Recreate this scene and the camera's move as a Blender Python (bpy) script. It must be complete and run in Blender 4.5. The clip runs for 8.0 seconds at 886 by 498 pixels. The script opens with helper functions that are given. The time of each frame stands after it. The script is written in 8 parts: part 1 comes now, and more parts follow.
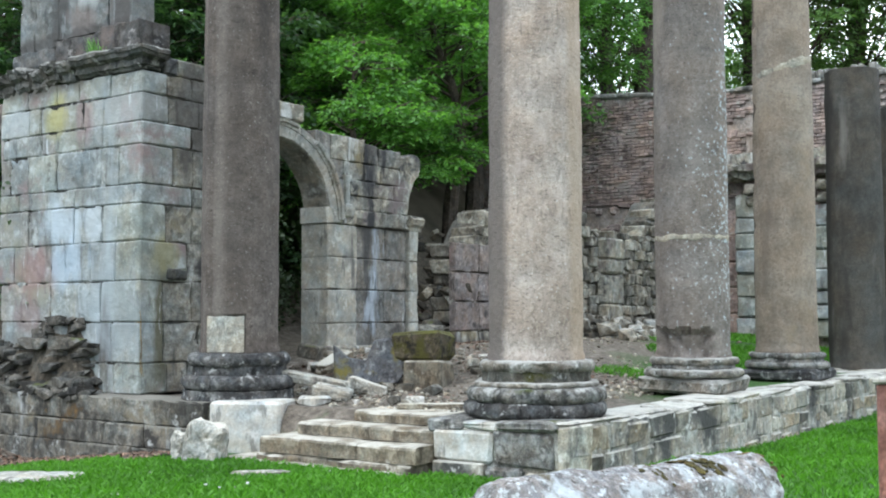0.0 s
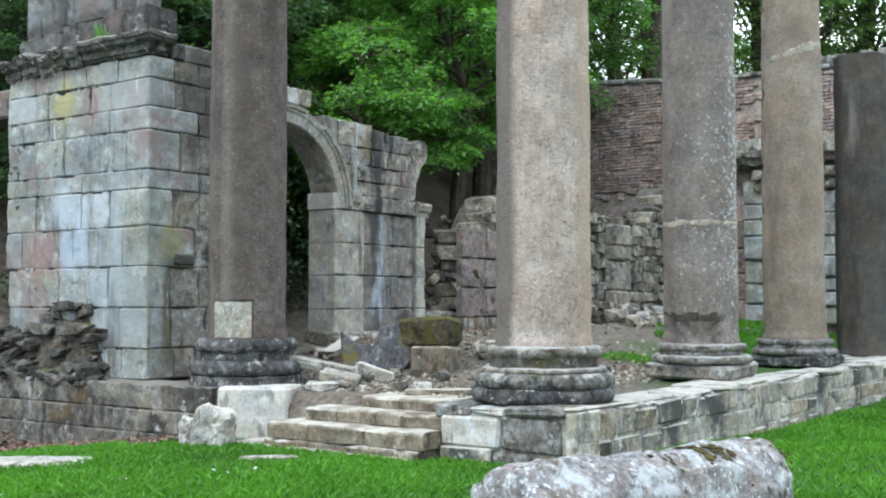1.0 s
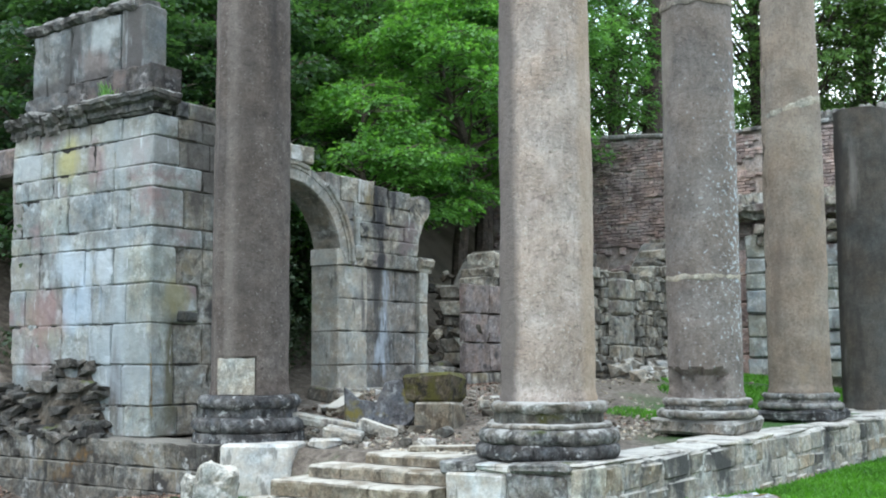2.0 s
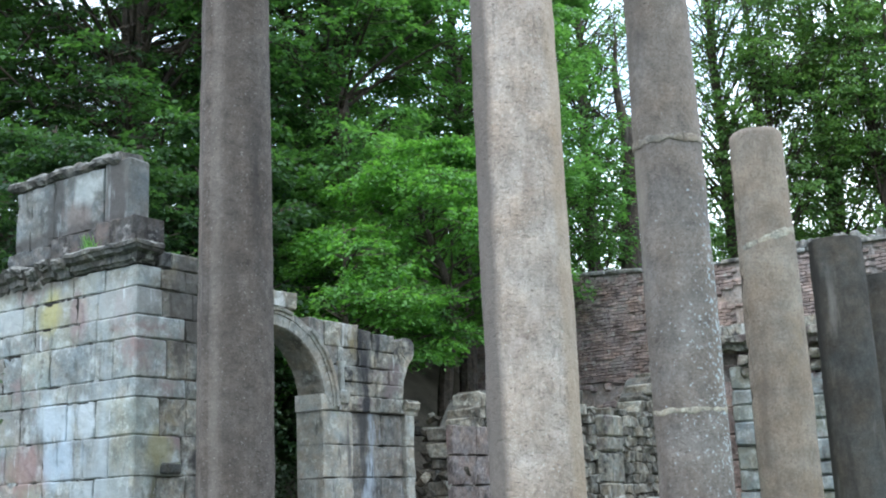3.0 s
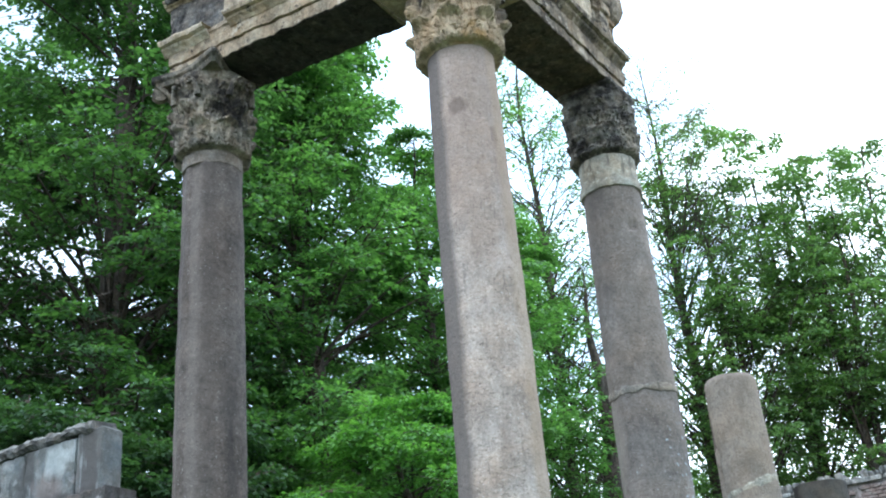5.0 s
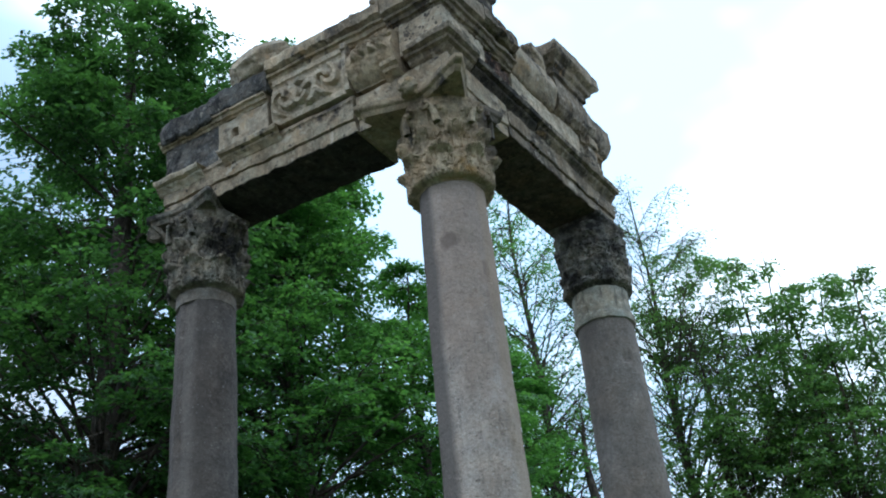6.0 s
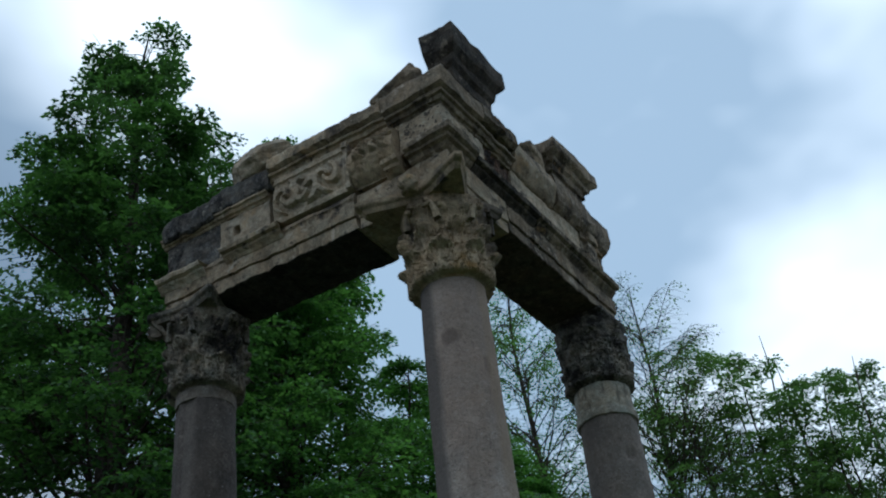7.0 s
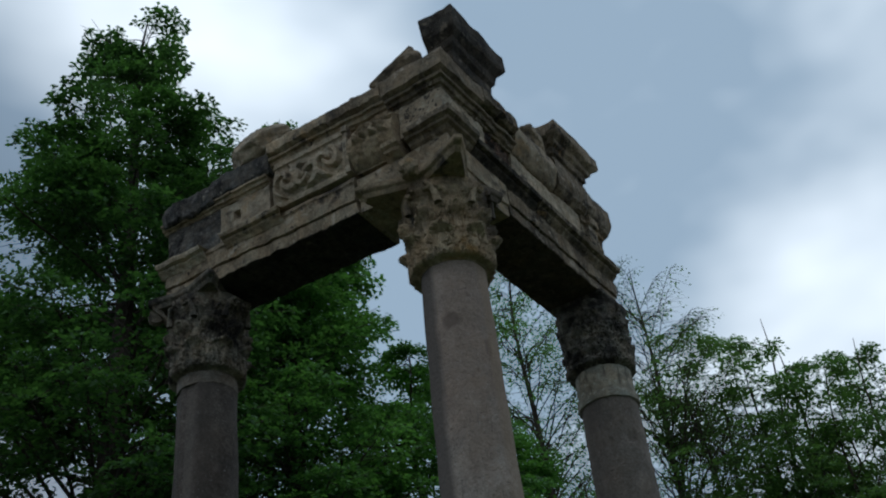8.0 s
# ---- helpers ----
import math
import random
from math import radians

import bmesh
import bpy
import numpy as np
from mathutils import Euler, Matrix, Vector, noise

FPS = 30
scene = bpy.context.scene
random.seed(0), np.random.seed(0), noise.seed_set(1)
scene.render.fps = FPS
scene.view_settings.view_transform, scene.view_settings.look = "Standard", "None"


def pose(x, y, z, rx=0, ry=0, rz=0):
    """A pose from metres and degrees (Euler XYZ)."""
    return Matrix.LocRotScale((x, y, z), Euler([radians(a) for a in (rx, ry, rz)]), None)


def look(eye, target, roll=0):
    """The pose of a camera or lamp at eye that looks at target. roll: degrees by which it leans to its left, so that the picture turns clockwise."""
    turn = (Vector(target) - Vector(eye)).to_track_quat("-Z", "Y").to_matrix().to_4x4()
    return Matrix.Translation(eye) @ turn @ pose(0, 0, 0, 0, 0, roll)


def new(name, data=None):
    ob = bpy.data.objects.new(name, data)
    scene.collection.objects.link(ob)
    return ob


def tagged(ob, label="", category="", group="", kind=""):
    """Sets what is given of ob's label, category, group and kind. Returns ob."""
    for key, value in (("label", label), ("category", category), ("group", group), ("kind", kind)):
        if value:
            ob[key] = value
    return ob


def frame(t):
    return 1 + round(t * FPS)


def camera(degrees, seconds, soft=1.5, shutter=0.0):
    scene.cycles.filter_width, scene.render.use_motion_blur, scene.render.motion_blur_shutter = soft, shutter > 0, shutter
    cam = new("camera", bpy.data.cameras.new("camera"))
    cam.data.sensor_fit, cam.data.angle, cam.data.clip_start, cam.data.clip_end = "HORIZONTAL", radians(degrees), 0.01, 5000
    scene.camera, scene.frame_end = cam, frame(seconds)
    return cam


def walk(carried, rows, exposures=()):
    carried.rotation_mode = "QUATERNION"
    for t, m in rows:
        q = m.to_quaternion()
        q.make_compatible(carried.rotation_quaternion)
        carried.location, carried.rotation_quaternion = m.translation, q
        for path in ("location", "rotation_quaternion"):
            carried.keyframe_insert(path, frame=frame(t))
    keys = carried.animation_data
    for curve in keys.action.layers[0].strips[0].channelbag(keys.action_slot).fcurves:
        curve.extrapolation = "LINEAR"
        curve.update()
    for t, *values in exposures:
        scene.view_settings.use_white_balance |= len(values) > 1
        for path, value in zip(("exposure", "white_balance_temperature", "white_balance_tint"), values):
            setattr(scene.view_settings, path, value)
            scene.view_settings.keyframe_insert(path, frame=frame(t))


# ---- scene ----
cam = camera(42.78, 8.0, soft=2.0)
TURN = -55.0
PATH = [
    (0.0, -9.15, -5.35, 1.50, 0.00, 3.35, 0.09),
    (0.5, -9.14, -5.34, 1.50, 0.29, 3.06, -0.26),
    (1.0, -9.14, -5.33, 1.49, 0.33, 2.68, 0.02),
    (2.5, -9.17, -5.32, 1.49, 0.25, 8.78, 1.05),
    (3.0, -9.19, -5.33, 1.49, -0.16, 12.58, 2.27),
    (3.5, -9.19, -5.34, 1.51, -0.23, 15.31, 3.13),
    (4.0, -9.22, -5.36, 1.53, -0.41, 19.21, 3.68),
    (4.5, -9.22, -5.36, 1.53, -0.80, 22.33, 3.98),
    (6.0, -9.22, -5.38, 1.53, -0.49, 32.10, 5.36),
    (6.5, -9.20, -5.37, 1.55, -0.95, 35.53, 5.50),
    (7.0, -9.23, -5.38, 1.50, -0.29, 37.07, 5.60),
    (7.5, -9.21, -5.38, 1.51, -0.24, 36.73, 5.55),
    (8.0, -9.21, -5.37, 1.50, -0.10, 36.32, 5.78),
]
EXPOSE = [(0.0, 0.44, 6600, 10), (1.2, 0.44, 6550, 10), (2.5, 0.46, 6350, 10), (3.5, 0.6, 6200, 10), (4.0, 0.66, 6200, 10), (4.7, 0.62, 6150, 10), (5.8, -0.46, 5750, 7), (6.5, -1.22, 5780, 5), (7.0, -1.92, 5820, 6), (7.5, -2.25, 5950, 6), (8.0, -2.3, 6120, 7)]
walk(cam, [(t, pose(x, y, z, 90 + p, r, yaw + TURN)) for t, x, y, z, yaw, p, r in PATH], EXPOSE)

# ---- world and sun ----
SUN_ELEV, SUN_AZ = 52.0, 282.0   # degrees; azimuth clockwise from +y
world = bpy.data.worlds.new("overcast_sky")
scene.world = world
world.use_nodes = True


def build_world():
    nt = world.node_tree
    nt.nodes.clear()
    N, L = nt.nodes.new, nt.links.new
    out, bg = N("ShaderNodeOutputWorld"), N("ShaderNodeBackground")
    sky = N("ShaderNodeTexSky")
    sky.sky_type, sky.sun_disc = "NISHITA", False
    sky.sun_elevation, sky.sun_rotation = radians(SUN_ELEV), radians(SUN_AZ)
    tc = N("ShaderNodeTexCoord")
    mp = N("ShaderNodeMapping")
    mp.inputs["Scale"].default_value = (1.0, 1.0, 1.8)
    mp.inputs["Location"].default_value = (-22.0, 2.9, 37.8)
    L(tc.outputs["Generated"], mp.inputs["Vector"])
    n1, n2 = N("ShaderNodeTexNoise"), N("ShaderNodeTexNoise")
    n1.inputs["Scale"].default_value, n1.inputs["Detail"].default_value, n1.inputs["Roughness"].default_value = 1.3, 5.0, 0.5
    n2.inputs["Scale"].default_value, n2.inputs["Detail"].default_value = 2.0, 4.0
    L(mp.outputs[0], n1.inputs["Vector"])
    L(mp.outputs[0], n2.inputs["Vector"])
    cover, tone = N("ShaderNodeValToRGB"), N("ShaderNodeValToRGB")
    cover.color_ramp.elements[0].position, cover.color_ramp.elements[1].position = 0.30, 0.52
    cover.color_ramp.elements[0].color = (0.7, 0.7, 0.7, 1)
    tone.color_ramp.elements[0].position, tone.color_ramp.elements[1].position = 0.42, 0.69
    tone.color_ramp.elements[0].color, tone.color_ramp.elements[1].color = (0.57, 0.737, 0.925, 1), (1.95, 2.05, 2.16, 1)
    L(n1.outputs["Fac"], cover.inputs[0])
    L(n2.outputs["Fac"], tone.inputs[0])
    dim = N("ShaderNodeVectorMath")
    dim.operation = "SCALE"
    dim.inputs["Scale"].default_value = SKY_DIM
    L(sky.outputs[0], dim.inputs[0])
    gain = N("ShaderNodeVectorMath")
    gain.operation = "SCALE"
    # the cloud glows towards the veiled brightest part of the sky
    toward = N("ShaderNodeVectorMath")
    toward.operation = "DOT_PRODUCT"
    toward.inputs[1].default_value = GLOW
    L(tc.outputs["Generated"], toward.inputs[0])
    glow = N("ShaderNodeMapRange")
    glow.interpolation_type = "SMOOTHSTEP"
    glow.inputs["From Min"].default_value, glow.inputs["From Max"].default_value = -0.2, 1.0
    glow.inputs["To Min"].default_value, glow.inputs["To Max"].default_value = CLOUD_GAIN * 0.76, CLOUD_GAIN * 1.58
    L(toward.outputs["Value"], glow.inputs["Value"])
    L(glow.outputs[0], gain.inputs["Scale"])
    L(tone.outputs[0], gain.inputs[0])
    # the cloud opens to blue towards one side
    aside = N("ShaderNodeVectorMath")
    aside.operation = "DOT_PRODUCT"
    aside.inputs[1].default_value = BLUE_SIDE
    L(tc.outputs["Generated"], aside.inputs[0])
    opening = N("ShaderNodeMapRange")
    opening.interpolation_type = "SMOOTHSTEP"
    opening.inputs["From Min"].default_value, opening.inputs["From Max"].default_value = 0.74, 0.95
    opening.inputs["To Min"].default_value, opening.inputs["To Max"].default_value = 1.0, 0.3
    L(aside.outputs["Value"], opening.inputs["Value"])
    veil = N("ShaderNodeMath")
    veil.operation = "MULTIPLY"
    L(cover.outputs[0], veil.inputs[0])
    L(opening.outputs[0], veil.inputs[1])
    mix = N("ShaderNodeMix")
    mix.data_type = "RGBA"
    L(veil.outputs[0], mix.inputs[0])
    L(dim.outputs[0], mix.inputs[6])
    L(gain.outputs[0], mix.inputs[7])
    L(mix.outputs[2], bg.inputs["Color"])
    bg.inputs["Strength"].default_value = 1.0
    L(bg.outputs[0], out.inputs[0])


SKY_DIM, CLOUD_GAIN = 0.15, 1.8
GLOW = (0.50, 0.43, 0.75)
BLUE_SIDE = (0.20, 0.95, 0.24)
build_world()
sun = new("sun", bpy.data.lights.new("sun", "SUN"))
sun.data.energy, sun.data.angle, sun.data.color = 0.9, radians(28), (1.0, 0.96, 0.9)
_a, _e = radians(SUN_AZ), radians(SUN_ELEV)
_d = Vector((math.sin(_a) * math.cos(_e), math.cos(_a) * math.cos(_e), math.sin(_e)))
sun.matrix_world = look(_d * 60, (0, 0, 0))

# ---- materials ----


def graph(name):
    m = bpy.data.materials.new(name)
    m.use_nodes = True
    nt = m.node_tree
    return m, nt, nt.nodes["Principled BSDF"]


def stone(name, dark, light, grain=14.0, patch=1.3, rough=0.9, bump=0.5, spots=None, stain=None, streak=None, piece=0.25, moss=0.0, island=False, fleck=None, grit=1.0, tints=(), band=None, worn_lit_top=None, blots=(), crisp=0.8, hue=0.8, lichen=()):
    """Weathered stone: two tones at two scales, grain, optional lichen spots, stains, vertical streaks and moss on upward faces."""
    m, nt, bs = graph(name)
    N, L = nt.nodes.new, nt.links.new
    geo = N("ShaderNodeNewGeometry")
    pos = geo.outputs["Position"]

    def noise_tex(scale, detail=5.0, vec=pos, rgh=0.6):
        n = N("ShaderNodeTexNoise")
        n.inputs["Scale"].default_value, n.inputs["Detail"].default_value, n.inputs["Roughness"].default_value = scale, detail, rgh
        L(vec, n.inputs["Vector"])
        return n.outputs["Fac"]

    def squash(k):
        mp = N("ShaderNodeMapping")
        mp.inputs["Scale"].default_value = (1.0, 1.0, k if k < 0.3 else 1.0 / k)
        L(pos, mp.inputs["Vector"])
        return mp.outputs[0]

    def ramp(fac, a, b, ca=(0, 0, 0), cb=(1, 1, 1)):
        r = N("ShaderNodeValToRGB")
        r.color_ramp.elements[0].position, r.color_ramp.elements[1].position = a, b
        r.color_ramp.elements[0].color, r.color_ramp.elements[1].color = (*ca, 1), (*cb, 1)
        L(fac, r.inputs[0])
        return r.outputs[0]

    def mixed(fac, a, b, mode="MIX"):
        x = N("ShaderNodeMix")
        x.data_type, x.blend_type = "RGBA", mode
        if isinstance(fac, float):
            x.inputs[0].default_value = fac
        else:
            L(fac, x.inputs[0])
        for s, v in ((6, a), (7, b)):
            if isinstance(v, tuple):
                x.inputs[s].default_value = (*v, 1)
            else:
                L(v, x.inputs[s])
        return x.outputs[2]

    def maths(op, a, b):
        x = N("ShaderNodeMath")
        x.operation = op
        x.use_clamp = True
        for s, v in ((0, a), (1, b)):
            if isinstance(v, float):
                x.inputs[s].default_value = v
            else:
                L(v, x.inputs[s])
        return x.outputs[0]

    def edge_of(v):
        e = N("ShaderNodeMapRange")
        e.inputs["From Min"].default_value, e.inputs["From Max"].default_value = 2.35, 1.75
        L(v, e.inputs["Value"])
        return e.outputs[0]

    big = noise_tex(patch, 10.0, rgh=0.68)
    col = ramp(big, 0.36, 0.64, dark, light)
    blotch = noise_tex(patch * 3.9, 8.0, rgh=0.7)
    col = mixed(0.75 * grit, col, ramp(blotch, 0.32, 0.68, (0.5, 0.5, 0.5), (1.4, 1.4, 1.4)), "MULTIPLY")
    fine = noise_tex(grain, 8.0, rgh=0.75)
    col = mixed(0.7 * grit, col, ramp(fine, 0.3, 0.7, (0.5, 0.5, 0.5), (1.4, 1.4, 1.4)), "MULTIPLY")
    speck = noise_tex(grain * 5, 3.0)
    col = mixed(0.6 * grit, col, ramp(speck, 0.3, 0.7, (0.5, 0.5, 0.5), (1.4, 1.4, 1.4)), "MULTIPLY")
    # warm and cool casts, then crisp pale scabs and dark pits
    cast = N("ShaderNodeValToRGB")
    cast.color_ramp.elements[0].position, cast.color_ramp.elements[1].position = 0.36, 0.64
    cast.color_ramp.elements[0].color, cast.color_ramp.elements[1].color = (1.10, 0.98, 0.86, 1), (0.91, 1.01, 1.09, 1)
    L(noise_tex(patch * 1.9, 7.0, rgh=0.65), cast.inputs[0])
    col = mixed(hue, col, cast.outputs[0], "MULTIPLY")
    if crisp:
        col = mixed(maths("MULTIPLY", ramp(noise_tex(grain * 1.1, 7.0, rgh=0.7), 0.56, 0.61), crisp * 0.6), col, tuple(min(0.62, c * 1.45) for c in light))
        col = mixed(maths("MULTIPLY", ramp(noise_tex(grain * 0.8, 6.0, squash(0.25), rgh=0.7), 0.58, 0.63), crisp * 0.85), col, tuple(c * 0.35 for c in dark))
    if fleck:
        color, scale, lo, hi = fleck
        col = mixed(ramp(noise_tex(scale, 2.0), lo, hi), col, color)
        col = mixed(ramp(noise_tex(scale * 0.45, 4.0, squash(0.35)), 0.60, 0.68), col, tuple(c * 0.55 for c in dark))
    if piece:
        info = N("ShaderNodeObjectInfo")
        each = geo.outputs["Random Per Island"] if island else info.outputs["Random"]
        col = mixed(1.0, col, ramp(each, 0.0, 1.0, (1 - piece,) * 3, (1 + piece, 1 + piece * 0.95, 1 + piece * 0.85)), "MULTIPLY")
        if tints:
            r = N("ShaderNodeValToRGB")
            r.color_ramp.interpolation = "CONSTANT"
            while len(r.color_ramp.elements) < len(tints):
                r.color_ramp.elements.new(0.5)
            for k, (e, c) in enumerate(zip(r.color_ramp.elements, tints)):
                e.position, e.color = k / len(tints), (*c, 1)
            w = N("ShaderNodeMath")
            w.operation = "FRACT"
            g = N("ShaderNodeMath")
            g.operation = "MULTIPLY"
            g.inputs[1].default_value = 7.31
            L(each, g.inputs[0])
            L(g.outputs[0], w.inputs[0])
            L(w.outputs[0], r.inputs[0])
            col = mixed(1.0, col, r.outputs[0], "MULTIPLY")
    if stain:
        for color, scale, lo, hi in stain:
            col = mixed(ramp(noise_tex(scale, 9.0, rgh=0.65), lo, hi), col, color)
    for centre, size, color, amount in blots:
        # a stain with a ragged outline round one place
        near = N("ShaderNodeVectorMath")
        near.operation = "SUBTRACT"
        L(pos, near.inputs[0])
        near.inputs[1].default_value = centre
        fit = N("ShaderNodeVectorMath")
        fit.operation = "DIVIDE"
        L(near.outputs[0], fit.inputs[0])
        fit.inputs[1].default_value = size
        far_off = N("ShaderNodeVectorMath")
        far_off.operation = "LENGTH"
        L(fit.outputs[0], far_off.inputs[0])
        frayed = N("ShaderNodeMath")
        frayed.operation = "MULTIPLY_ADD"
        L(noise_tex(4.5, 6.0, squash(0.28)), frayed.inputs[0])
        frayed.inputs[1].default_value = 2.2
        L(far_off.outputs["Value"], frayed.inputs[2])
        col = mixed(maths("MULTIPLY", edge_of(frayed.outputs[0]), amount), col, color)
    if streak:
        for color, scale, lo, hi in (streak if isinstance(streak, list) else [streak]):
            col = mixed(ramp(noise_tex(scale, 6.0, squash(0.2)), lo, hi), col, color)
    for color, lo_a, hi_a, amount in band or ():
        # a shaft side in another tone with a wavering edge, by angle round it
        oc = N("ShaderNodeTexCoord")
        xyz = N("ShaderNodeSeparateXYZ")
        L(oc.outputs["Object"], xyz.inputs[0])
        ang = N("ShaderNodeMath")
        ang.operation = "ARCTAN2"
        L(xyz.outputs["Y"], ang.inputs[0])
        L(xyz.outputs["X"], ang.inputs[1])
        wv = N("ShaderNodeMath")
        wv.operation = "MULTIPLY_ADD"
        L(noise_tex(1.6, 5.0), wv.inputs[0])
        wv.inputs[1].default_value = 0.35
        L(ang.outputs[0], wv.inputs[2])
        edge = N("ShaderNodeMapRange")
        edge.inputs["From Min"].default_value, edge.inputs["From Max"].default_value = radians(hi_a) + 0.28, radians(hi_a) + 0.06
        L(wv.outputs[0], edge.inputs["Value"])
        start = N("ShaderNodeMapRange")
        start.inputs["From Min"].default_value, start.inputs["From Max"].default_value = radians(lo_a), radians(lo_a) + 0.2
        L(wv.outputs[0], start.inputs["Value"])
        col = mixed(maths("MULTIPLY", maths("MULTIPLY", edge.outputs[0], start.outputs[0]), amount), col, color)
    if spots:
        for color, scale, size in spots:
            v = N("ShaderNodeTexVoronoi")
            v.inputs["Scale"].default_value = scale
            v.inputs["Randomness"].default_value = 1.0
            wob = N("ShaderNodeVectorMath")
            wob.operation = "ADD"
            nz = N("ShaderNodeTexNoise")
            nz.inputs["Scale"].default_value = scale * 2.0
            L(pos, nz.inputs["Vector"])
            sc = N("ShaderNodeVectorMath")
            sc.operation = "SCALE"
            sc.inputs["Scale"].default_value = 0.6 / scale
            L(nz.outputs["Color"], sc.inputs[0])
            L(pos, wob.inputs[0])
            L(sc.outputs[0], wob.inputs[1])
            L(wob.outputs[0], v.inputs["Vector"])
            near = ramp(v.outputs["Distance"], size * 0.7, size, (1, 1, 1), (0, 0, 0))
            where = ramp(noise_tex(1.1, 3.0), 0.46, 0.6)
            col = mixed(maths("MULTIPLY", near, where), col, color)
    for color, scale, level, centre, size in lichen:
        # ragged crusts that thin out away from one place
        near = N("ShaderNodeVectorMath")
        near.operation = "SUBTRACT"
        L(pos, near.inputs[0])
        near.inputs[1].default_value = centre
        fit = N("ShaderNodeVectorMath")
        fit.operation = "DIVIDE"
        L(near.outputs[0], fit.inputs[0])
        fit.inputs[1].default_value = size
        far_off = N("ShaderNodeVectorMath")
        far_off.operation = "LENGTH"
        L(fit.outputs[0], far_off.inputs[0])
        rarer = N("ShaderNodeMath")
        rarer.operation = "MULTIPLY_ADD"
        L(far_off.outputs["Value"], rarer.inputs[0])
        rarer.inputs[1].default_value = -0.13
        L(noise_tex(scale, 4.0, rgh=0.55), rarer.inputs[2])
        crust = N("ShaderNodeMapRange")
        crust.inputs["From Min"].default_value, crust.inputs["From Max"].default_value = level - 0.08, level - 0.05
        L(rarer.outputs[0], crust.inputs["Value"])
        col = mixed(maths("MULTIPLY", crust.outputs[0], 0.9), col, color)
    # paler upward faces: wear, and light from above put into the colour
    if worn_lit_top:
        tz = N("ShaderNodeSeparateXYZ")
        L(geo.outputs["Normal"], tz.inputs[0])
        col = mixed(maths("MULTIPLY", ramp(tz.outputs["Z"], 0.4, 0.85), ramp(noise_tex(3.5, 7.0), 0.34, 0.54)), col, worn_lit_top)
    if moss:
        sep = N("ShaderNodeSeparateXYZ")
        L(geo.outputs["Normal"], sep.inputs[0])
        up = ramp(sep.outputs["Z"], 0.25, 0.8)
        col = mixed(maths("MULTIPLY", up, ramp(noise_tex(3.0, 6.0), 0.62 - moss * 0.3, 0.72 - moss * 0.3)), col, (0.07, 0.085, 0.02))
    L(col, bs.inputs["Base Color"])
    bs.inputs["Roughness"].default_value = rough
    bs.inputs["Specular IOR Level"].default_value = 0.25
    bm = N("ShaderNodeBump")
    bm.inputs["Strength"].default_value, bm.inputs["Distance"].default_value = bump, 0.03
    chips = ramp(noise_tex(grain * 0.55, 5.0, rgh=0.6), 0.35, 0.5)
    h = maths("ADD", maths("ADD", maths("MULTIPLY", fine, 0.45), maths("MULTIPLY", blotch, 0.35)), maths("MULTIPLY", chips, 0.2))
    L(h, bm.inputs["Height"])
    L(bm.outputs[0], bs.inputs["Normal"])
    return m


def leafy(name, dark, light, trans=0.35):
    m, nt, bs = graph(name)
    N, L = nt.nodes.new, nt.links.new
    geo = N("ShaderNodeNewGeometry")
    n = N("ShaderNodeTexNoise")
    n.inputs["Scale"].default_value = 0.6
    L(geo.outputs["Position"], n.inputs["Vector"])
    add = N("ShaderNodeMath")
    add.operation = "ADD"
    half = N("ShaderNodeMath")
    half.operation = "MULTIPLY"
    half.inputs[1].default_value = 0.5
    L(geo.outputs["Random Per Island"], half.inputs[0])
    L(half.outputs[0], add.inputs[0])
    L(n.outputs["Fac"], add.inputs[1])
    r = N("ShaderNodeValToRGB")
    r.color_ramp.elements[0].position, r.color_ramp.elements[1].position = 0.45, 1.05
    r.color_ramp.elements[0].color, r.color_ramp.elements[1].color = (*dark, 1), (*light, 1)
    L(add.outputs[0], r.inputs[0])
    L(r.outputs[0], bs.inputs["Base Color"])
    bs.inputs["Roughness"].default_value = 0.55
    tl = N("ShaderNodeBsdfTranslucent")
    bright = N("ShaderNodeMix")
    bright.data_type, bright.blend_type = "RGBA", "MULTIPLY"
    bright.inputs[0].default_value = 1.0
    L(r.outputs[0], bright.inputs[6])
    bright.inputs[7].default_value = (1.5, 1.62, 0.74, 1)
    L(bright.outputs[2], tl.inputs["Color"])
    mx = N("ShaderNodeMixShader")
    mx.inputs[0].default_value = trans
    L(bs.outputs[0], mx.inputs[1])
    L(tl.outputs[0], mx.inputs[2])
    L(mx.outputs[0], nt.nodes["Material Output"].inputs["Surface"])
    return m


